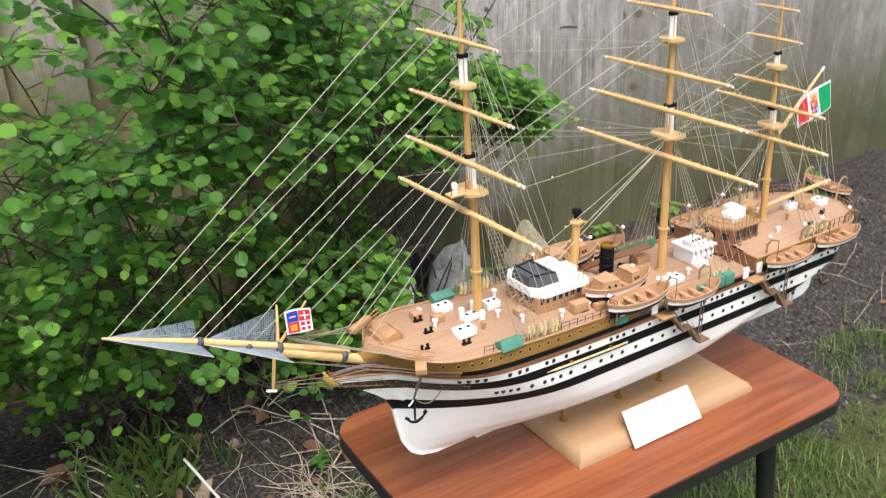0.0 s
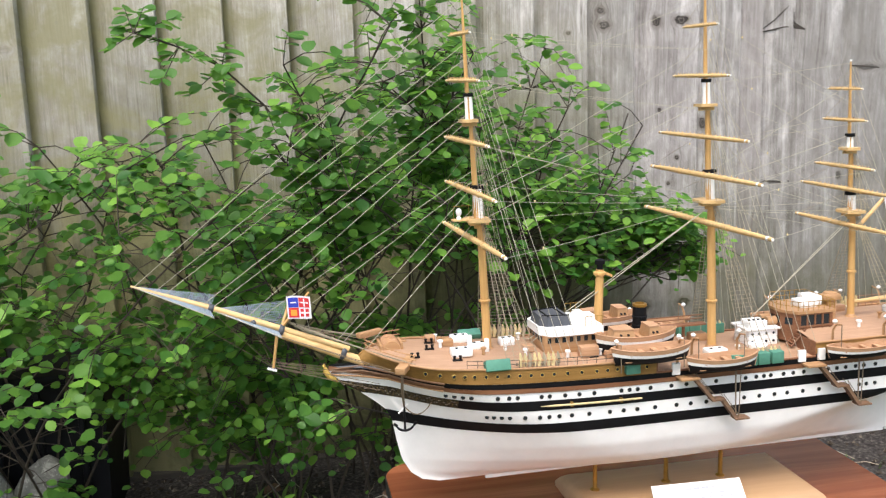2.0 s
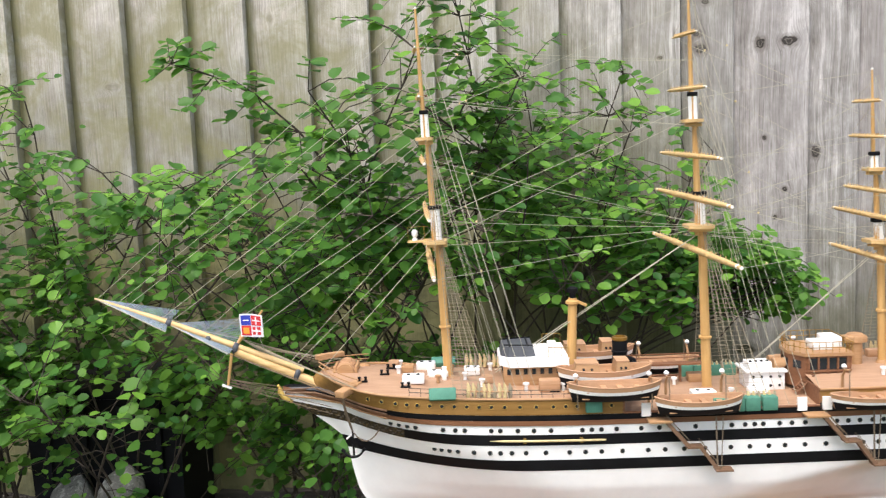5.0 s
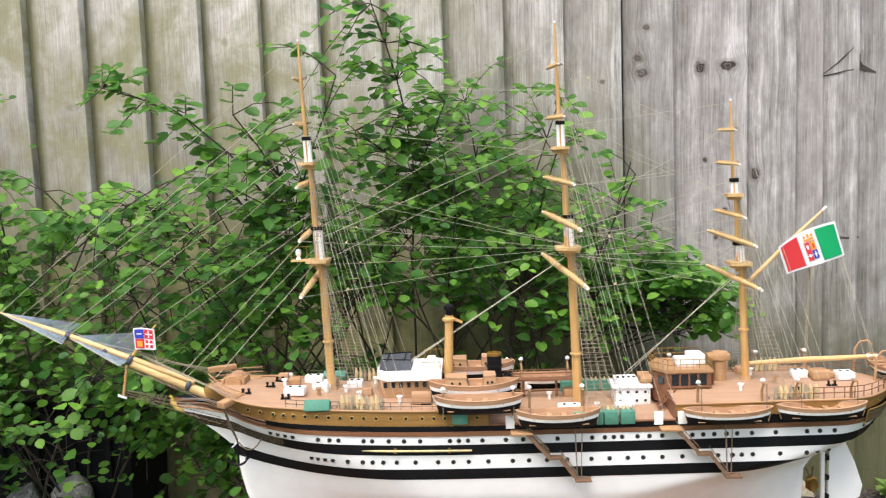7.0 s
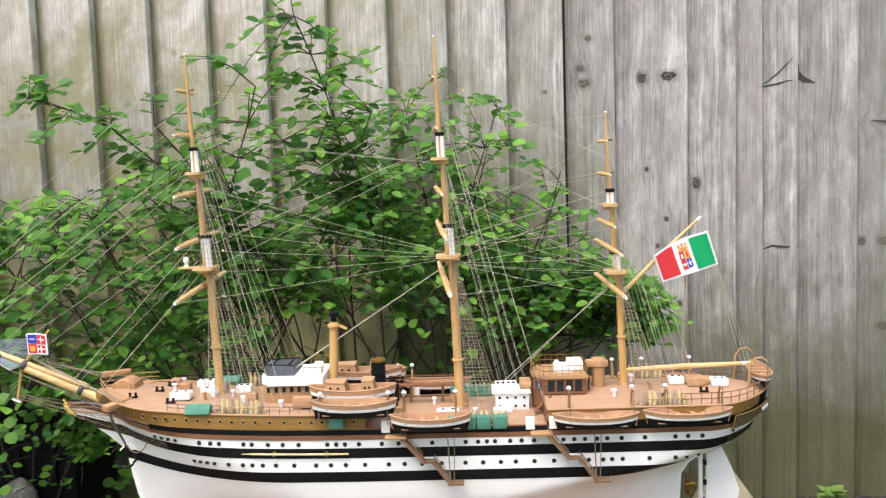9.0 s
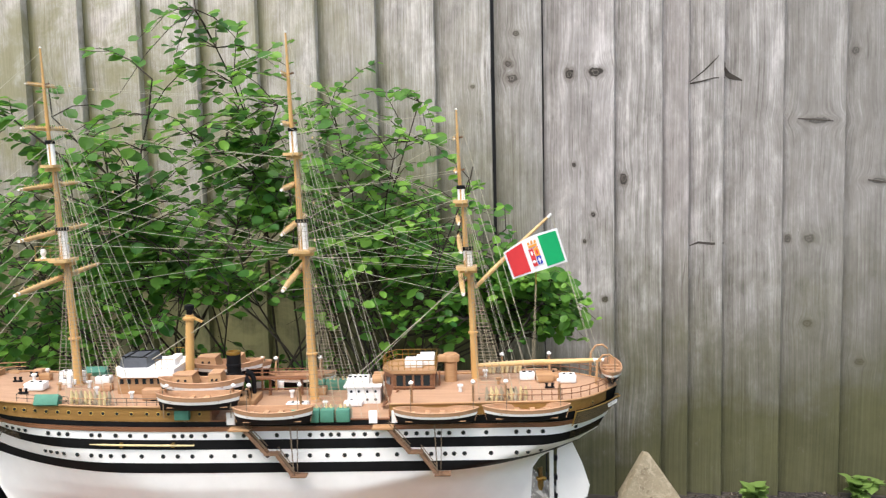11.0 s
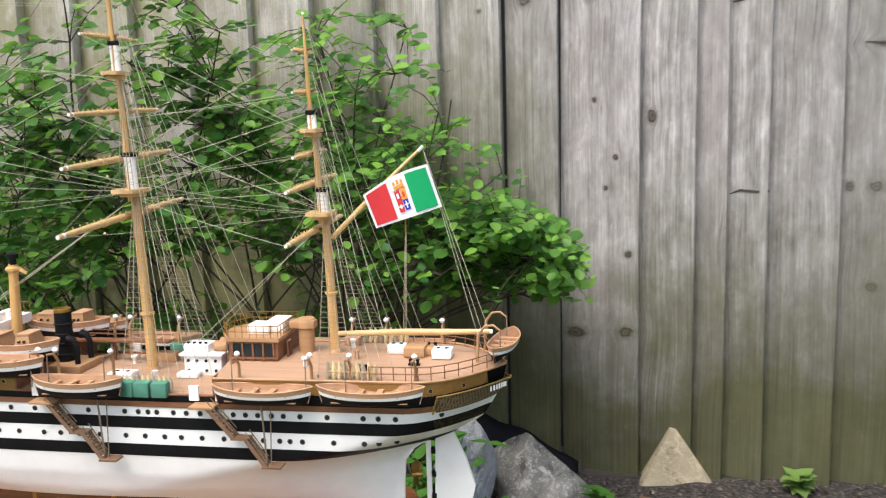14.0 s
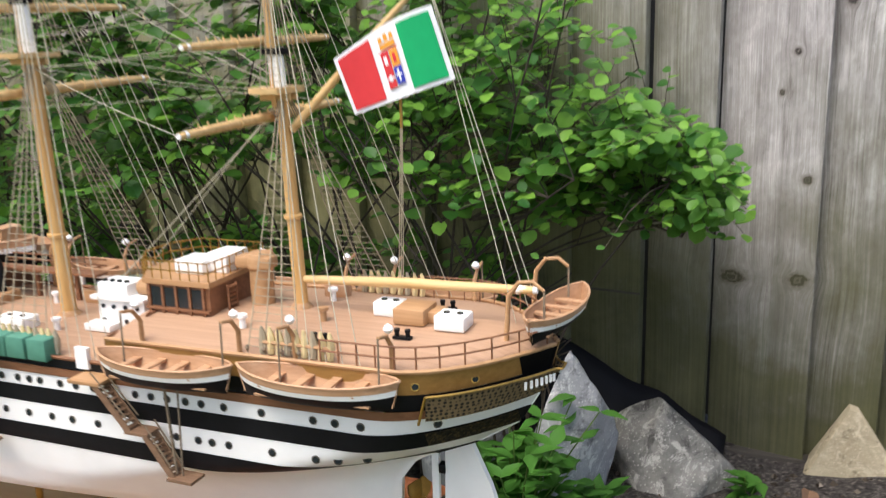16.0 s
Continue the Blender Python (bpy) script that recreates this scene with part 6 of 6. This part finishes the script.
def shrouds(mast, zt, x0, x1, n, lv, rat, dx=0.0):
    """Shrouds from the top down to the rail on both sides, with ratlines between them."""
    for s in (-1, 1):
        b = B()
        top = at_mast(mast, zt)
        feet = [at_side(x0 + (x1 - x0) * k / (n - 1), lv, -0.0015, s) for k in range(n)]
        heads = [top + Vector((0.001 * k, s * 0.004, 0)) for k in range(n)]
        for f, h in zip(feet, heads):
            b.rope(f, h, 0.0004)
        for j in range(1, rat):
            u = j / rat * 0.94
            for k in range(n - 1):
                b.rope(feet[k].lerp(heads[k], u), feet[k + 1].lerp(heads[k + 1], u), 0.00024)
        tagged(part("shroud_ladder", b, rope_mat, ship, "thread shrouds with ratlines"), kind="stuff")
        for f in feet:
            part("dead_eye", B().lathe(f + Vector((0, 0, 0.004)), [(0.0003, -0.002), (0.0014, 0), (0.0003, 0.002)], 7), tar_rope, ship)


shrouds(FORE, 0.372, -0.283, -0.243, 5, 0.2105, 34)
shrouds(MAIN, 0.376, 0.006, 0.050, 5, 0.194, 36)
shrouds(MIZ, 0.352, 0.202, 0.236, 4, 0.2105, 30)


def futtock(mast, z0, z1, w, n=4):
    for s in (-1, 1):
        b = B()
        top = at_mast(mast, z1) + Vector((-0.003, s * 0.002, 0))
        feet = [at_mast(mast, z0) + Vector((-0.004 + 0.005 * k, s * w, 0)) for k in range(n)]
        for f in feet:
            b.rope(f, top, 0.00033)
        for j in range(1, 18):
            u = j / 18 * 0.92
            b.rope(feet[0].lerp(top, u), feet[-1].lerp(top, u), 0.0002)
        tagged(part("topmast_shroud", b, rope_mat, ship, "thread topmast shrouds with ratlines"), kind="stuff")


futtock(FORE, 0.376, 0.484, 0.019)
futtock(MAIN, 0.382, 0.492, 0.020)
futtock(MIZ, 0.358, 0.433, 0.017)
for mast, hs, xa in ((FORE, (0.485, 0.487, 0.550, 0.560, 0.615), -0.236), (MAIN, (0.494, 0.496, 0.560, 0.570, 0.628), 0.058), (MIZ, (0.434, 0.436, 0.490, 0.535), 0.243)):
    for s in (-1, 1):
        for k, h in enumerate(hs):
            lv = 0.194 if -0.1 < xa + 0.011 * k < 0.1 else 0.2105
            stay(at_side(xa + 0.0105 * k, lv, -0.001, s), at_mast(mast, h) + FT * (0.6 if h > 0.5 else 0.3), 0.00036, pale_rope, 0, "backstay")

# small look-out platform on the fore top, with a white lamp
lp = part("lookout", B().box(at_mast(FORE, 0.3755) + Vector((-0.022, -0.004, 0)), (0.024, 0.012, 0.002)), spar_x, ship, "small platform before the fore top")
part("lamp", B().lathe(at_mast(FORE, 0.3765) + Vector((-0.026, -0.004, 0)), [(0.003, 0), (0.003, 0.002), (0.0016, 0.003), (0.0034, 0.006), (0.0034, 0.010), (0.002, 0.012)], 10), white_paint, lp, "white lamp")
lr = B()
for dx in (-0.033, -0.015):
    lr.tube([at_mast(FORE, 0.3765) + Vector((dx, -0.009, 0)), at_mast(FORE, 0.392) + Vector((dx, -0.009, 0))], 0.0004, 4)
lr.tube([at_mast(FORE, 0.392) + Vector((-0.033, -0.009, 0)), at_mast(FORE, 0.392) + Vector((-0.010, -0.009, 0))], 0.0004, 4)
part("guard", lr, brass, lp)

# ---- name card leaning on the base ----
b = B().add([(-0.1005, -0.0770, 0.0085), (0.0185, -0.0755, 0.0085), (0.0160, -0.0475, 0.0455), (-0.1000, -0.0485, 0.0475),
             (-0.1005, -0.0755, 0.0078), (0.0185, -0.0740, 0.0078), (0.0160, -0.0460, 0.0448), (-0.1000, -0.0470, 0.0468)],
            [(0, 1, 2, 3), (7, 6, 5, 4), (1, 0, 4, 5), (2, 1, 5, 6), (3, 2, 6, 7), (0, 3, 7, 4)])
card = solid("name_card", b, card_mat, "white printed card leaning on the pine base", "card", pose(0.774, 0.733, TZ - 0.004))
o3, e1, e2 = Vector((-0.1000, -0.0485, 0.0475)), Vector((0.1165, 0.0005, -0.001)), Vector((0.0, -0.0285, -0.038))
nrm = e2.cross(e1).normalized()
if nrm.y > 0:
    nrm = -nrm
for v, u0, u1, h in ((0.14, 0.30, 0.70, 0.06), (0.30, 0.12, 0.88, 0.035), (0.40, 0.10, 0.9, 0.035), (0.50, 0.14, 0.86, 0.035), (0.60, 0.12, 0.80, 0.035)):
    u = u0
    random.seed(int(v * 100))
    while u < u1:
        w = random.uniform(0.03, 0.09)
        c4 = [o3 + e1 * a + e2 * d + nrm * 0.0004 for a, d in ((u, v + h), (u + w, v + h), (u + w, v), (u, v))]
        c5 = [p - nrm * 0.0003 for p in c4]
        part("text_bar", B().add(c4 + c5, [(0, 1, 2, 3), (7, 6, 5, 4), (1, 0, 4, 5), (2, 1, 5, 6), (3, 2, 6, 7), (0, 3, 7, 4)]), ink, card)
        u += w + 0.02


# ---- grass, weeds and litter on the ground ----
rd = random.Random(31)
gb = B()
count = 0
while count < 27000:
    x, y = rd.uniform(0.1, 2.8), rd.uniform(0.35, 1.5)
    lim = 0.98 + 0.07 * x + 0.22 * math.exp(-((x - 0.55) / 0.17) ** 2) + 0.30 * noise.noise((x * 2.3, y * 2.3, 7.0))
    if y > lim and rd.random() > 0.03:
        continue
    if noise.noise((x * 7, y * 7, 1.0)) + 0.5 * noise.noise((x * 2.2, y * 2.2, 5.0)) < rd.uniform(-0.5, 0.30):
        continue
    z = ground_z(x, y) - 0.004
    h, a, ln = rd.uniform(0.012, 0.05), rd.uniform(0, 6.283), rd.uniform(0.008, 0.045)
    w = rd.uniform(0.0008, 0.0017)
    dx, dy = math.cos(a), math.sin(a)
    gb.add([(x - dy * w, y + dx * w, z), (x + dy * w, y - dx * w, z), (x + dx * ln * 0.4 + dy * w * 0.7, y + dy * ln * 0.4 - dx * w * 0.7, z + h * 0.65),
            (x + dx * ln * 0.4 - dy * w * 0.7, y + dy * ln * 0.4 + dx * w * 0.7, z + h * 0.65), (x + dx * ln, y + dy * ln, z + h)], [(0, 1, 2, 3), (3, 2, 4)])
    count += 1
solid("grass", gb, grass_mat, "uneven tufts of green lawn grass", "grass", kind="stuff")

# crumbs of soil and small stones
cb = B()
for _ in range(4200):
    x, y = rd.uniform(-0.7, 2.6), rd.uniform(0.75, 1.8)
    s = rd.uniform(0.002, 0.009)
    z = ground_z(x, y) + s * 0.2
    pts = [(x + s * rd.uniform(0.6, 1.2) * dx, y + s * rd.uniform(0.6, 1.2) * dy, z + s * rd.uniform(0.5, 1.0) * dzz) for dx, dy, dzz in ((1, 0, 0), (0, 1, 0), (-1, 0, 0), (0, -1, 0), (0, 0, 1), (0, 0, -1))]
    cb.add(pts, [(0, 1, 4), (1, 2, 4), (2, 3, 4), (3, 0, 4), (1, 0, 5), (2, 1, 5), (3, 2, 5), (0, 3, 5)])
m = Mat("soil_crumb", 0.95, 0.0, 0.2)
m.color(m.ramp(m.island(), [(0.0, (0.02, 0.015, 0.011)), (0.75, (0.07, 0.055, 0.04)), (1.0, (0.22, 0.19, 0.15))]))
solid("soil_crumbs", cb, m.m, "dark crumbs of soil and grit on the bed", "soil", kind="stuff")

# dry stems
for k in range(210):
    if 150 <= k:
        x, y = rd.uniform(-0.35, 0.55), rd.uniform(1.0, 1.38)
    elif k < 60:
        x, y = 0.47 + rd.gauss(0, 0.04), 1.21 + rd.gauss(0, 0.05)
    elif k < 110:
        x, y = rd.uniform(-0.4, 0.6), rd.uniform(0.95, 1.5)
    else:
        x, y = rd.uniform(1.3, 2.4), rd.uniform(1.1, 1.55)
    a, ln = (rd.gauss(1.9, 0.9) if k < 60 else rd.uniform(0, 6.283)), rd.uniform(0.04, 0.12) if k < 45 else rd.uniform(0.05, 0.22)
    pts = []
    bend = rd.uniform(-0.9, 0.9)
    rise = rd.uniform(0.0, 0.03)
    rd_w = rd.uniform(0.55, 1.15)
    for i in range(6):
        pts.append((x, y, ground_z(x, y) + 0.004 + rise * math.sin(i / 5 * 3.1)))
        x += math.cos(a) * ln / 5
        y += math.sin(a) * ln / 5
        a += bend / 5 + rd.uniform(-0.25, 0.25)
    solid("dry_twig", B().tube(pts, [w * rd_w for w in (0.0010, 0.0010, 0.0009, 0.0008, 0.0007, 0.0004)], 4), dry_mat, "pale dry plant stem lying on the soil", "twig", group="dry stems on the bed")
pts = [(0.262, 1.34, 0.165), (0.30, 1.20, 0.12), (0.345, 1.06, 0.075)]
solid("cane", B().tube(pts, 0.0026, 6), paint("pale_cane", (0.55, 0.53, 0.47), 0.7, 0.15, 60), "pale thin cane lying on the soil", "stick")
for k in range(70):
    x, y = (rd.uniform(-0.4, 0.7), rd.uniform(0.95, 1.5)) if k < 45 else (rd.uniform(1.1, 2.4), rd.uniform(1.0, 1.7))
    s = rd.uniform(0.02, 0.045)
    mt = Matrix.LocRotScale((x, y, ground_z(x, y) + 0.006), Euler((rd.uniform(-0.4, 0.4), rd.uniform(-0.4, 0.4), rd.uniform(0, 6.28))), (s, s, s))
    lf = B().add([(vx * 0.8, vy, vz * 3) for vx, vy, vz in LEAF], LEAF_F)
    solid("dead_leaf", lf.mesh("dead_leaf", dead_leaf), dead_leaf, "curled brown dead leaf on the soil", "leaf", mt, "dead leaves on the bed")


# pale angular twigs, large curled leaves and a tuft of long grass before the shrub
for k in range(26):
    x, y = rd.uniform(0.02, 0.62), rd.uniform(1.16, 1.55)
    a = rd.uniform(0, 6.283)
    pts = [Vector((x, y, ground_z(x, y) + 0.006))]
    for i in range(3):
        ln = rd.uniform(0.03, 0.09)
        x, y = x + math.cos(a) * ln, y + math.sin(a) * ln
        pts.append(Vector((x, y, ground_z(x, y) + rd.uniform(0.004, 0.035))))
        a += rd.choice((-1, 1)) * rd.uniform(0.3, 1.1)
    solid("dry_twig", B().tube(pts, [0.0016, 0.0014, 0.0012, 0.0007], 5), pale_twig, "pale dry forked twig lying on the soil", "twig", group="dry stems on the bed")
for x, y, s, tone in ((0.10, 1.50, 0.075, dead_leaf), (0.31, 1.36, 0.060, pale_leaf), (0.34, 1.47, 0.050, dead_leaf), (0.36, 1.41, 0.045, pale_leaf), (0.55, 1.33, 0.050, dead_leaf), (0.47, 1.52, 0.045, dead_leaf), (0.22, 1.60, 0.045, dead_leaf)):
    mt = Matrix.LocRotScale((x, y, ground_z(x, y) + 0.012), Euler((rd.uniform(-0.5, 0.3), rd.uniform(-0.4, 0.4), rd.uniform(0, 6.28))), (s, s, s))
    solid("dead_leaf", B().add([(vx * 0.7, vy, vz * 3.5) for vx, vy, vz in LEAF], LEAF_F), tone, "large curled pale brown dead leaf on the soil", "leaf", mt, "dead leaves on the bed")
tuft = B()
for k in range(220):
    x, y = 0.20 + rd.gauss(0, 0.06), 1.42 + rd.gauss(0, 0.05)
    z, a, h = ground_z(x, y) - 0.004, rd.uniform(0, 6.283), rd.uniform(0.03, 0.085)
    dx, dy, w, ln = math.cos(a), math.sin(a), 0.0011, rd.uniform(0.01, 0.05)
    tuft.add([(x - dy * w, y + dx * w, z), (x + dy * w, y - dx * w, z), (x + dx * ln * 0.4, y + dy * ln * 0.4, z + h * 0.7), (x + dx * ln, y + dy * ln, z + h)], [(0, 1, 2), (0, 2, 3)])
solid("grass_tuft", tuft, grass_mat, "tuft of long thin green grass on the soil", "grass", kind="stuff")


def weed(x, y, n, size, height, label, mat, narrow=0.55):
    """A low plant: stems from one root, with pairs of pointed leaves."""
    w = thing("weed", label, "plant", pose(x, y, ground_z(x, y)))
    for k in range(n):
        a = rd.uniform(0, 6.283)
        lean = rd.uniform(0.1, 0.6)
        h = height * rd.uniform(0.5, 1.0)
        tip = Vector((math.cos(a) * lean * h, math.sin(a) * lean * h, h))
        part("stem", B().tube([(0, 0, -0.01), tip * 0.55 + Vector((0, 0, h * 0.08)), tip], [0.0016, 0.0013, 0.0008], 5), grass_mat, w)
        for j in range(4):
            p = tip * (0.4 + 0.2 * j)
            for sgn in (0, math.pi):
                s = size * rd.uniform(0.7, 1.1)
                mt = Matrix.LocRotScale(p, (Matrix.Rotation(rd.uniform(0, 6.283) + sgn, 3, "Z") @ Matrix.Rotation(rd.uniform(-0.3, 0.5), 3, "X")).to_quaternion(), (s * narrow, s, s))
                part("leaf", LEAF_ONE[mat.name], mat, w, at=mt)


weed_mat = leafy("weed_leaf", (0.035, 0.125, 0.02), (0.13, 0.31, 0.045))
ivy_mat = leafy("ivy_leaf", (0.10, 0.20, 0.04), (0.35, 0.48, 0.14))
POINTED = [(0, 0, 0), (0.42, 0.22, 0.05), (0.5, 0.45, 0.06), (0.26, 0.75, 0.03), (0, 1.1, -0.06), (-0.26, 0.75, 0.03), (-0.5, 0.45, 0.06), (-0.42, 0.22, 0.05), (0, 0.5, -0.03)]
LEAF_ONE = {mt.name: B().add(POINTED, LEAF_F).mesh("leaf", mt) for mt in (weed_mat, ivy_mat)}
weed(0.90, 1.38, 34, 0.043, 0.22, "bushy green weed with pointed leaves beside the stones", weed_mat)
weed(1.00, 1.47, 5, 0.045, 0.09, "low green weed on the soil", weed_mat)
weed(1.20, 1.62, 3, 0.035, 0.06, "low green weed on the soil", weed_mat)
weed(1.60, 1.75, 4, 0.034, 0.05, "pale green ivy shoot at the fence foot", ivy_mat, 0.95)
weed(1.84, 1.75, 6, 0.034, 0.055, "pale green ivy shoot at the fence foot", ivy_mat, 0.95)
weed(0.36, 1.10, 1, 0.018, 0.02, "small green seedling on the soil", weed_mat)
weed(0.50, 1.29, 2, 0.022, 0.035, "low green weed on the soil", weed_mat)
weed(0.62, 1.26, 5, 0.030, 0.05, "low green weed beside the table", weed_mat)
weed(0.28, 1.50, 2, 0.022, 0.03, "small green seedling on the soil", weed_mat)
weed(1.9, 1.3, 6, 0.040, 0.06, "low green weed on the soil", weed_mat)
weed(2.3, 1.55, 8, 0.050, 0.10, "low green weed on the soil", weed_mat)
